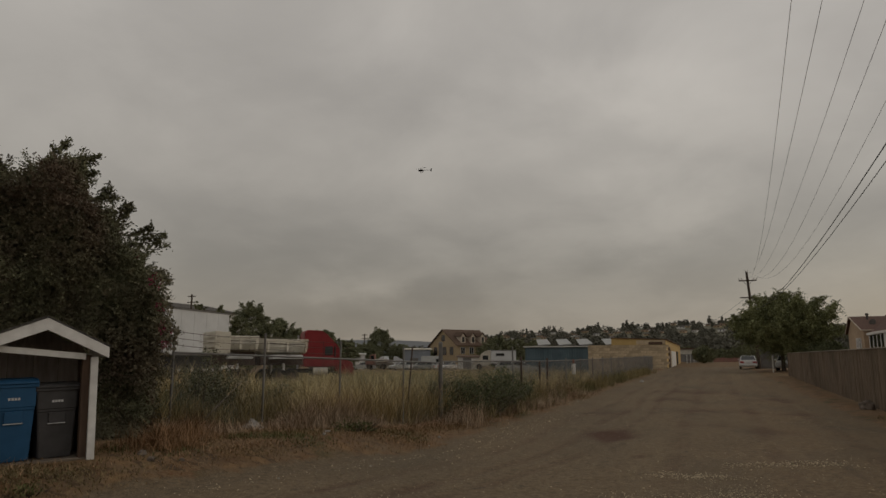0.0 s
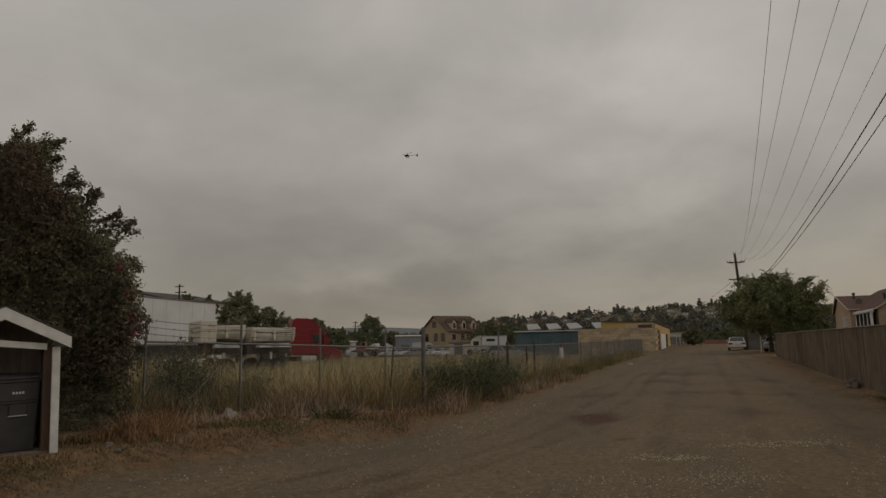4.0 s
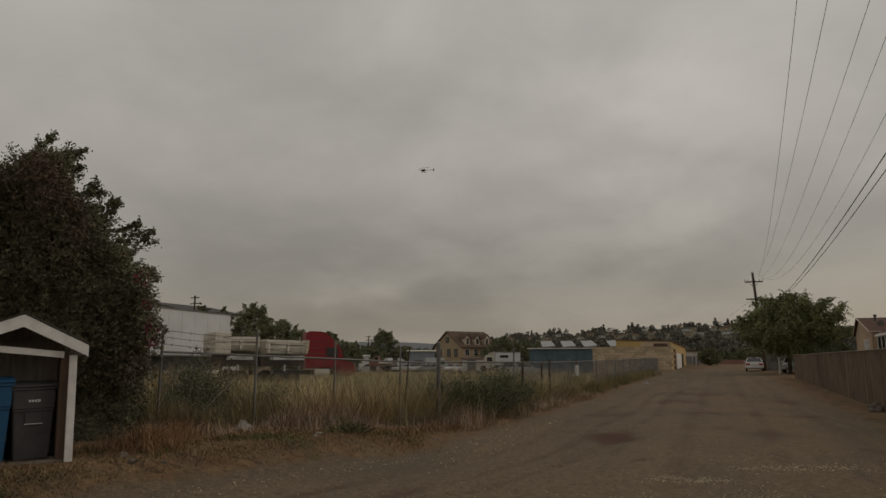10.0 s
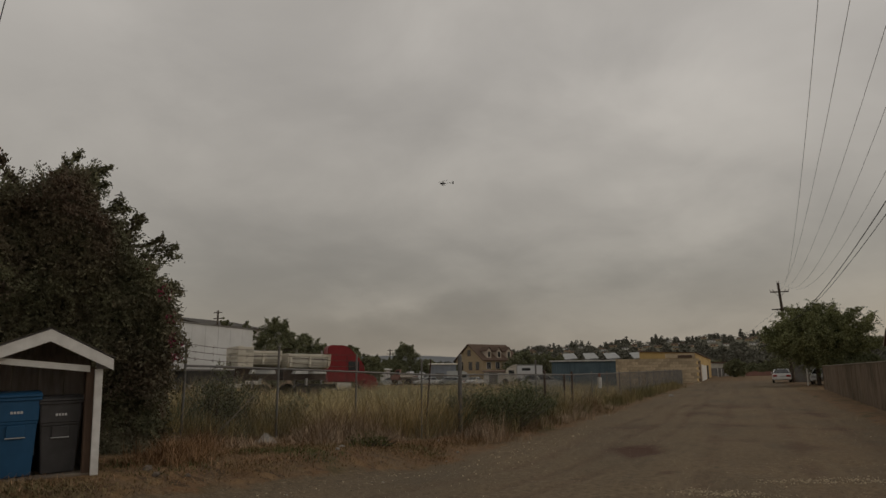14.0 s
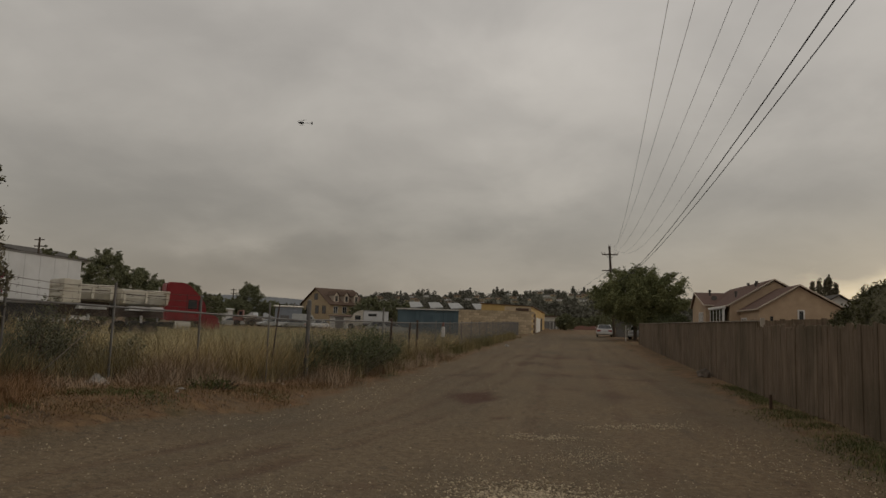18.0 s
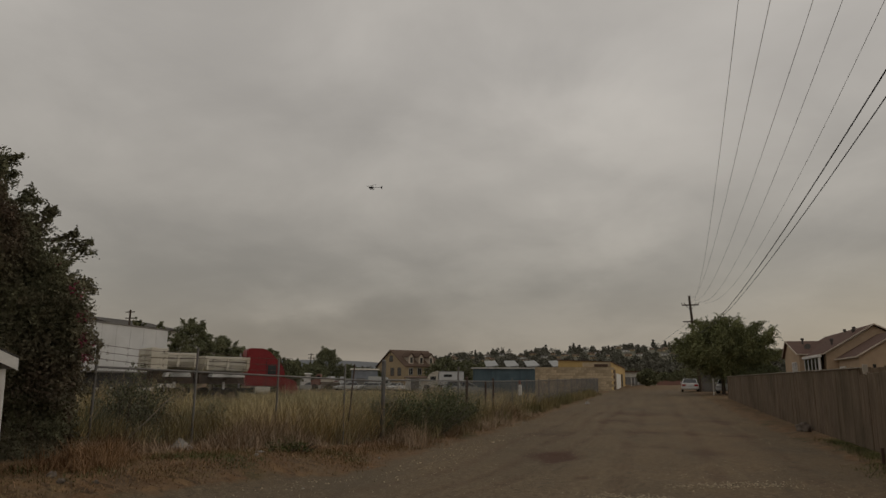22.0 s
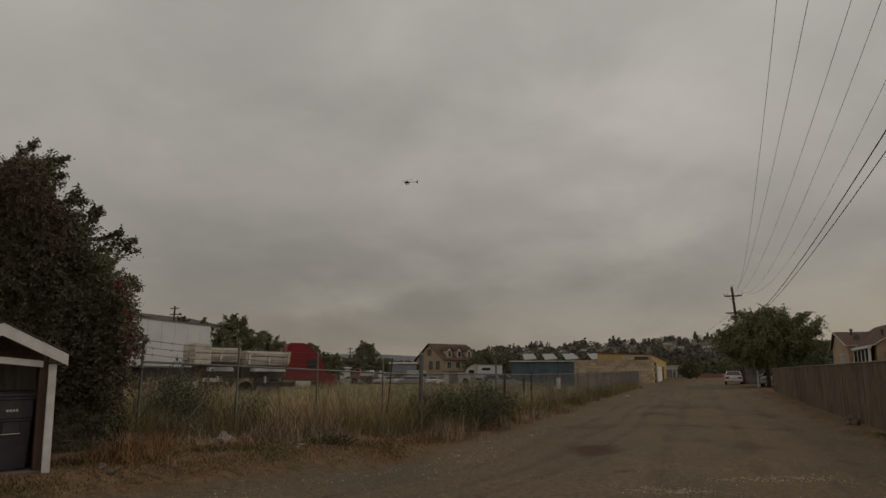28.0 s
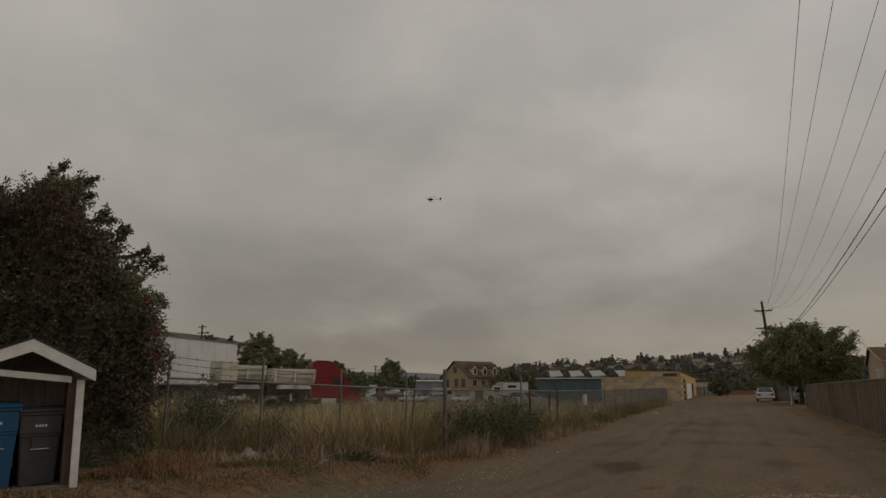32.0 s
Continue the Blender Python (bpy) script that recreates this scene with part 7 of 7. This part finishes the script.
def grass_field(name, label, count, sample, hfun, width, lean, per, mat, seed, spread=0.09):
    rng = np.random.default_rng(seed)
    pos, hs = [], []
    while len(pos) < count:
        x, y = sample(rng)
        h = hfun(x, y, rng)
        if h > 0.03 and clear_of(x, y):
            pos.append((x, y, gz(x, y) - 0.02)); hs.append(h)
    v, f = blades(rng, np.array(pos), np.array(hs), width, lean, per, spread)
    return tagged(new(name, soup(name, v, f, mat)), label, "grass", kind="stuff")


def in_lot(rng):
    y = 8.5 + 27 * rng.uniform() ** 1.5
    return fence_x(y) - 0.1 - 13 * rng.uniform() ** 1.4, y


def lot_height(x, y, rng):
    n = 0.5 + 0.5 * noise.noise((x * 0.33, y * 0.33, 2.0))
    far = smooth(2.0, 11.0, fence_x(y) - x)
    weed = 1 - 0.6 * math.exp(-((x + 9.0) / 0.75) ** 2 - ((y - 10.4) / 1.1) ** 2)
    return weed * (0.74 + 0.5 * n) * (1 + 0.2 * smooth(8.0, 10.5, -x)) * rng.uniform(0.7, 1.12) * (1 - 0.45 * far)


grass_field("dry_grass", "tall dry straw-coloured grass filling the fenced lot", 6200, in_lot, lot_height, 0.007, 1.2, 9, M_STRAW, 1)


def patchy(s, cut):
    return lambda x, y, r: lot_height(x, y, r) * s if noise.noise((x * 0.4, y * 0.25, 21)) > cut else 0


grass_field("lodged_grass", "bent and fallen dry grass tangled in the lot", 4200, in_lot, lambda x, y, r: lot_height(x, y, r) * 0.62, 0.0075, 2.2, 9, M_STRAW, 44)
grass_field("olive_grass", "olive half-dry grass mixed through the lot", 4200, in_lot, patchy(1.0, -0.12), 0.007, 1.0, 9, M_STRAWDULL, 41)
grass_field("grey_green_weeds", "grey-green weeds standing among the dry grass", 1500, in_lot, patchy(1.06, 0.16), 0.007, 0.7, 13, M_LEAFBLUE, 42)


def far_lot(rng):
    y = rng.uniform(24, 70)
    return fence_x(y) - 0.2 - rng.uniform(0, 34) * min(1.0, 0.2 + (y - 20) / 40), y


grass_field("dry_grass_far", "dry straw-coloured grass at the back of the lot", 5000, far_lot, lambda x, y, r: r.uniform(0.22, 0.5), 0.014, 0.6, 8, M_STRAWDULL, 2)


def fence_foot(rng):
    y = 8.6 + 22 * rng.uniform() ** 1.3
    return fence_x(y) + rng.normal() * 0.4 + 0.1, y


def weed_height(x, y, rng):
    return max(0.0, 0.3 + 0.75 * noise.noise((x * 0.9, y * 0.55, 7))) * rng.uniform(0.35, 1.25)


grass_field("twiggy_weeds", "grey-brown twiggy dead weeds along the fence foot", 3200, fence_foot, weed_height, 0.0045, 1.5, 10, M_TWIG, 3)
grass_field("reddish_weeds", "reddish-brown dead weeds along the fence foot", 900, fence_foot, lambda x, y, r: weed_height(x + 5, y, r) * 0.55, 0.005, 1.7, 10, M_STRAWRED, 45)
grass_field("dry_grass_fence", "dry grass standing along the fence by the lane", 1500, lambda r: (lambda y: (fence_x(y) + r.normal() * 0.35, y))(r.uniform(16, 64)), lambda x, y, r: r.uniform(0.3, 0.75), 0.008, 0.7, 9, M_LANEGRASS, 4)


def verge(rng):
    y = rng.uniform(3.5, 34)
    a, b = fence_x(max(y, 8.0)) if y > 8 else -9.6, edge_x(y)
    return b + (a - b) * rng.uniform() ** 0.9 + rng.normal() * 0.1, y


def near_verge(rng):
    y = rng.uniform(4.2, 13)
    a = fence_x(y) if y > 9 else -8.6
    b = edge_x(y) - 0.35
    return b + (a - b) * rng.uniform() ** 0.8 + rng.normal() * 0.15, y


def verge_height(x, y, rng):
    n = noise.noise((x * 0.9, y * 0.9, 11.0))
    q = smooth(0.15, 1.2, edge_x(y) - x)
    return (0.05 + 0.12 * max(0, n + 0.25)) * rng.uniform(0.5, 1.3) * q


grass_field("dry_verge_grass", "short trampled dry grass on the verge", 4200, verge, lambda x, y, r: verge_height(x, y, r) * 0.75, 0.005, 2.4, 9, M_VERGE, 5, 0.26)
grass_field("rusty_verge_weeds", "rust-coloured dead weeds on the verge", 3600, verge, lambda x, y, r: verge_height(x, y, r) * (1.0 if noise.noise((x * 0.7, y * 0.7, 4)) > 0.05 else 0), 0.005, 2.2, 9, M_STRAWRED, 6, 0.26)
grass_field("rusty_near_grass", "matted rust-brown dead grass on the near verge", 5200, near_verge, lambda x, y, r: (0.03 + 0.05 * max(0, noise.noise((x * 1.3, y * 1.3, 3)) + 0.3) * r.uniform(0.6, 1.2)) * (1 if noise.noise((x * 0.9, y * 0.9, 13)) > -0.15 else 0), 0.005, 2.4, 9, M_VERGE, 43, 0.26)
grass_field("rusty_hedge_weeds", "rust-brown dead weeds at the foot of the hedge", 430, lambda r: (lambda q: (-8.6 + 1.2 * q + r.normal() * 0.22, 9.2 - 1.75 * q + r.normal() * 0.22))(r.uniform()), lambda x, y, r: r.uniform(0.1, 0.38) * (0.6 + 0.9 * abs(noise.noise((x * 2, y * 2, 2)))), 0.005, 1.3, 12, M_RUSTGRASS, 12)
grass_field("green_verge_grass", "patches of low green grass on the verge", 1100, verge, lambda x, y, r: verge_height(x, y, r) * (1.1 if noise.noise((x * 0.9, y * 0.9, 9)) > 0.3 else 0), 0.006, 1.6, 10, M_GRASS, 7, 0.16)


def right_foot(rng):
    y = 4 + 17 * rng.uniform() ** 1.5
    return board_line(y) - 0.04 - abs(rng.normal()) * (0.4 if y < 15 else 0.14), y


grass_field("fence_foot_grass", "low green and dry grass at the board fence foot", 1300, right_foot, lambda x, y, r: r.uniform(0.03, 0.1) if noise.noise((x, y * 0.9, 6)) > -0.12 else 0, 0.005, 1.8, 10, M_GRASS, 8, 0.13)
grass_field("fence_foot_straw", "dry grass at the board fence foot", 1000, right_foot, lambda x, y, r: r.uniform(0.03, 0.09), 0.005, 2.0, 8, M_LANEGRASS, 9, 0.13)


def shrub(name, label, blobs, per, leaf, mat, seed, group="", stems=16, low=0.7):
    """A weedy shrub: thin stems and many small leaves in uneven tufts."""
    rng = np.random.default_rng(seed)
    x0, y0 = blobs[0][0], blobs[0][1]
    t = thing(name, label, "shrub", Matrix.Translation((x0, y0, gz(x0, y0))), group)
    cs, rs = [], []
    bm = bmesh.new()
    for x, y, h, r in blobs:
        for k in range(stems):
            a, q = rng.uniform(0, 6.28), rng.uniform(0, 1) ** 0.5 * r
            top = h * (1 - 0.45 * (q / r) ** 2) * rng.uniform(low, 1.05)
            px, py = x - x0 + math.cos(a) * q, y - y0 + math.sin(a) * q
            tube(bm, (px * 0.5, py * 0.5, -0.05), (px, py, top), 0.008, 0.003, 4, False)
            for z in np.arange(min(0.1, top * 0.3), top, 0.13):
                f = 0.55 + 0.45 * z / top
                cs.append((px * f, py * f, z)); rs.append(min(0.34 + 0.2 * rng.uniform(), 0.05 + h * 0.5, (top - z) * 0.8 + 0.14))
    part("stem_tangle", bm, M_BARK, t)["kind"] = "stuff"
    up = rng.normal(size=(len(cs), 3)) * 0.5 + np.array([0, 0, 0.9])
    v, f = leafy_sprays(rng, cs, up, rs, per, leaf, 0.1, 0.05)
    o = new("foliage", soup("foliage", v, f, mat)); o.parent = t
    return t


shrub("roadside_shrub", "dark green bushy weed against the fence by the lane", [(-6.35, 15.7, 1.05, 0.45), (-6.0, 16.3, 1.2, 0.55), (-5.75, 17.2, 1.3, 0.7), (-5.6, 18.3, 1.35, 0.7), (-5.45, 19.4, 1.15, 0.6), (-5.8, 20.4, 1.05, 0.55), (-5.5, 21.4, 0.9, 0.5)], 22, 0.026, M_SHRUB, 31, "roadside shrubs", 30)
shrub("tall_weed", "tall grey-green weed growing through the fence", [(-9.15, 10.35, 1.3, 0.36), (-9.3, 10.6, 1.5, 0.38), (-9.5, 11.0, 1.62, 0.4), (-9.15, 11.1, 1.42, 0.38)], 9, 0.032, M_WEED, 32, "", 18)
shrub("tall_weed", "thin grey-green weed beside the hedge", [(-9.35, 10.1, 1.2, 0.25), (-8.3, 11.9, 0.9, 0.25)], 7, 0.035, M_LEAFBLUE, 33)
shrub("low_weed", "low green weed on the verge", [(-6.35, 11.0, 0.22, 0.3), (-6.0, 11.3, 0.18, 0.25)], 9, 0.03, M_GRASS, 34, "low weeds")
shrub("low_weed", "low green weed by the shelter slab", [(-7.1, 5.25, 0.07, 0.22), (-6.95, 5.0, 0.06, 0.2)], 6, 0.02, M_GRASS, 35, "low weeds")


def garden_bush():
    """A dense rounded bush: leaves laid over lumpy overlapping domes with a dark leafy inside."""
    rng = np.random.default_rng(37)
    x0, y0 = 6.6, 15.6
    t = thing("garden_bush", "dense rounded yellow-green garden bush behind the board fence", "shrub", Matrix.Translation((x0, y0, gz(x0, y0))))
    ps = []
    bm = bmesh.new()
    for x, y, h, r in ((5.75, 15.9, 2.15, 0.42), (6.1, 15.7, 2.45, 0.55), (6.5, 15.5, 2.72, 0.68), (7.1, 15.5, 2.95, 0.85), (8.0, 15.5, 3.2, 1.0), (6.8, 16.2, 2.8, 0.9)):
        for k in range(1300):
            d = Vector(rng.normal(size=3)).normalized()
            n = (0.93 + 0.16 * noise.noise(d * 2.2 + Vector((x, y, 0)))) * rng.uniform(0.86, 1.04)
            ps.append((x - x0 + d.x * r * n, y - y0 + d.y * r * n, h * 0.5 + d.z * h * 0.5 * n))
        for q in bmesh.ops.create_icosphere(bm, subdivisions=3, radius=1.0)["verts"]:
            n = 0.9 + 0.16 * noise.noise(q.co * 2.2 + Vector((x, y, 0)))
            q.co = Vector((x - x0 + q.co.x * r * n, y - y0 + q.co.y * r * n, h * 0.5 + q.co.z * h * 0.5 * n))
    part("inner_foliage", bm, M_HEDGEINNER, t)
    v, f = leaf_cloud(rng, ps, [0.07] * len(ps), 8, 0.03, 1.0)
    o = new("foliage", soup("foliage", v, f, M_LEAFYEL)); o.parent = t


garden_bush()
tree("garden_tree", "dark-green garden tree beyond the bungalow", 19.2, 43, 4.4, 6.0, 61, M_LEAFFAR, 80, 90, 0.14, 0.1, 0.2)
for k, (a, e) in enumerate(((17.73, 3.95), (18.18, 4.1), (18.58, 4.05), (18.82, 4.4), (19.22, 3.95))):
    x_, y_ = polar(a, 84)
    tree("cypress", "slim dark columnar cypress beyond the roofs", x_, y_, 84 * math.tan(radians(e)) + 1.25, 0.72, 70 + k, M_LEAFDARK, 170, 50, 0.09, 0.05, 0.08, "row of cypresses", squash=1.6, ball=(0.16, 0.3), tuft=0, twigs=0)


# ---- gravel, stones and litter ----
def gravel():
    rng = np.random.default_rng(17)
    base = np.array([(1, 0, 0), (-1, 0, 0), (0, 1, 0), (0, -1, 0), (0, 0, 1), (0, 0, -1)], float)
    tri = np.array([(0, 2, 4), (2, 1, 4), (1, 3, 4), (3, 0, 4), (2, 0, 5), (1, 2, 5), (3, 1, 5), (0, 3, 5)])
    vs, fs, n = [], [], 0
    # a dense raked patch, a thin diagonal band, and loose stones everywhere
    for count, spot, lo, hi in ((2300, lambda: (rng.normal() * 0.42 - 0.32, 6.3 + rng.normal() * 0.3), 0.007, 0.018),
                                (700, lambda: (rng.normal() * 0.9 - 0.2, 6.6 + rng.normal() * 0.6), 0.006, 0.014),
                                (420, lambda: (rng.normal() * 0.28 + 0.31, 8.6 + rng.normal() * 0.35), 0.006, 0.014),
                                (300, lambda: (rng.normal() * 0.5 - 0.5, 8.0 + rng.normal() * 0.25), 0.005, 0.012),
                                (420, lambda: (-0.35 + rng.normal() * 0.36, 9.75 + rng.normal() * 0.13), 0.007, 0.015),
                                (420, lambda: (lambda q: (0.95 + q * 0.8 + rng.normal() * 0.16, 11.3 + q * 0.5 + rng.normal() * 0.16))(rng.uniform(-1.0, 1.0)), 0.007, 0.017),
                                (320, lambda: (2.5 + rng.normal() * 0.45, 9.2 + rng.normal() * 1.1), 0.007, 0.016),
                                (260, lambda: (3.0 + rng.normal() * 0.3, 7.8 + rng.normal() * 0.7), 0.007, 0.015),
                                (160, lambda: (-2.7 + rng.normal() * 0.35, 5.8 + rng.normal() * 0.2), 0.007, 0.014),
                                (520, lambda: (lambda y: (edge_x(y) + 0.35 + abs(rng.normal()) * 0.55, y))(rng.uniform(6.0, 20.0)), 0.007, 0.017),
                                (4200, None, 0.004, 0.009)):
        done = 0
        while done < count:
            if spot:
                x, y = spot()
            else:
                y = 3.0 + 30 * rng.uniform() ** 2.0
                x = rng.uniform(edge_x(y) - 0.4, 4.1)
                if rng.uniform() > 0.25 + noise.noise((x * 0.45, y * 0.22, 30)):
                    continue
            done += 1
            s = rng.uniform(lo, hi) * (1 + 0.5 * (rng.uniform() > 0.93))
            q = base * (s * rng.uniform(0.6, 1.3, 3))
            a = rng.uniform(0, 6.28)
            q = q @ np.array([[math.cos(a), -math.sin(a), 0], [math.sin(a), math.cos(a), 0], [0, 0, 0.7]])
            vs.append(q + np.array((x, y, gz(x, y) + 0.025 * noise.noise((x * 0.8, y * 0.5, 0)) + 0.012 * noise.noise((x * 2.7, y * 2.1, 3)) + s * 0.25))); fs.append(tri + 6 * n); n += 1
    tagged(new("loose_gravel", soup("loose_gravel", np.concatenate(vs), np.concatenate(fs), M_PEBBLE)), "loose pale gravel scattered over the lane", "gravel", kind="stuff")


gravel()


def stone(x, y, s, seed, label, mat=M_ROCK, group="stones"):
    bm = bmesh.new()
    bmesh.ops.create_icosphere(bm, subdivisions=3, radius=1)
    for v in bm.verts:
        v.co = v.co * (1 + 0.28 * noise.noise(v.co * 1.6 + Vector((seed, 0, 0)))) * s
        v.co.z *= 0.82
    bmesh.ops.translate(bm, verts=bm.verts, vec=(x, y, gz(x, y) + s * 0.4))
    solid("stone", bm, mat, label, "stone", group)


stone(4.22, 23.6, 0.23, 3, "grey boulder lying against the board fence")
stone(4.3, 24.1, 0.15, 5, "smaller grey boulder beside the board fence")
stone(-7.0, 6.9, 0.05, 8, "small stone beside the shelter")
stone(-6.75, 7.2, 0.035, 9, "small stone beside the shelter")
stone(-7.25, 7.0, 0.06, 12, "small stone beside the shelter")
for k in range(16):
    stone(-5.2 + 0.9 * math.sin(k * 2.3) - 0.2, 7.5 + k * 1.3, 0.016 + 0.01 * (k % 3), k, "small pale stone along the verge", M_CONC)


def crumpled(name, x, y, w, l, h, seed, label, mat=M_PAPER):
    bm = bmesh.new()
    bmesh.ops.create_grid(bm, x_segments=8, y_segments=8, size=0.5)
    for v in bm.verts:
        v.co = Vector((v.co.x * w, v.co.y * l, h * (0.5 + noise.noise((v.co.x * 5 + seed, v.co.y * 5, seed))) * max(0.1, 1 - 3.2 * (v.co.x ** 2 + v.co.y ** 2))))
    g = bmesh.ops.extrude_face_region(bm, geom=bm.faces[:])
    bmesh.ops.translate(bm, verts=[e for e in g["geom"] if isinstance(e, bmesh.types.BMVert)], vec=(0, 0, 0.006))
    bmesh.ops.translate(bm, verts=bm.verts, vec=(x, y, gz(x, y) + 0.01))
    solid(name, bm, mat, label, "litter", "litter")


crumpled("plastic_bag", -8.1, 10.5, 0.5, 0.4, 0.2, 2, "crumpled white plastic bag among the fence weeds")
crumpled("paper_scrap", -6.6, 10.7, 0.14, 0.07, 0.03, 4, "scrap of white paper on the verge")
crumpled("paper_scrap", -5.6, 11.4, 0.11, 0.07, 0.03, 6, "scrap of white paper on the verge")
crumpled("paper_scrap", -4.2, 44.5, 0.3, 0.25, 0.2, 8, "white litter on the lane's edge")
bm = bmesh.new()
box(bm, 3.86, 14.6, gz(3.8, 14.6), 3.91, 14.65, 0.36, Matrix.Rotation(0.0, 4, "Z"))
solid("wooden_stake", bm, M_WOODBROWN, "short dark wooden stake by the board fence", "stake")


def small_sign():
    x, y = -6.0, 31.5
    t = thing("marker_post", "short white marker post with a red band beside the fence", "sign", Matrix.Translation((x, y, gz(x, y))))
    bm = bmesh.new(); box(bm, -0.09, -0.04, 0.8, 0.09, 0.04, 1.28, None, 0.01); part("panel", bm, M_WHITE, t)
    bm = bmesh.new(); tube(bm, (0, 0, -0.1), (0, 0, 0.76), 0.035); part("stem", bm, M_GALV, t)
    bm = bmesh.new(); tube(bm, (0, 0, 1.3), (0, 0, 1.48), 0.07, 0.04, 8); part("cap", bm, M_PINK, t, "faded red cap")


small_sign()
bm = bmesh.new()
tube(bm, (-8.9, 9.9, 0.3), (-8.3, 10.4, 1.15), 0.012, 0.006, 5)
solid("bent_stick", bm, M_FENCECAP, "pale bent dead stem leaning in the weeds", "stick")
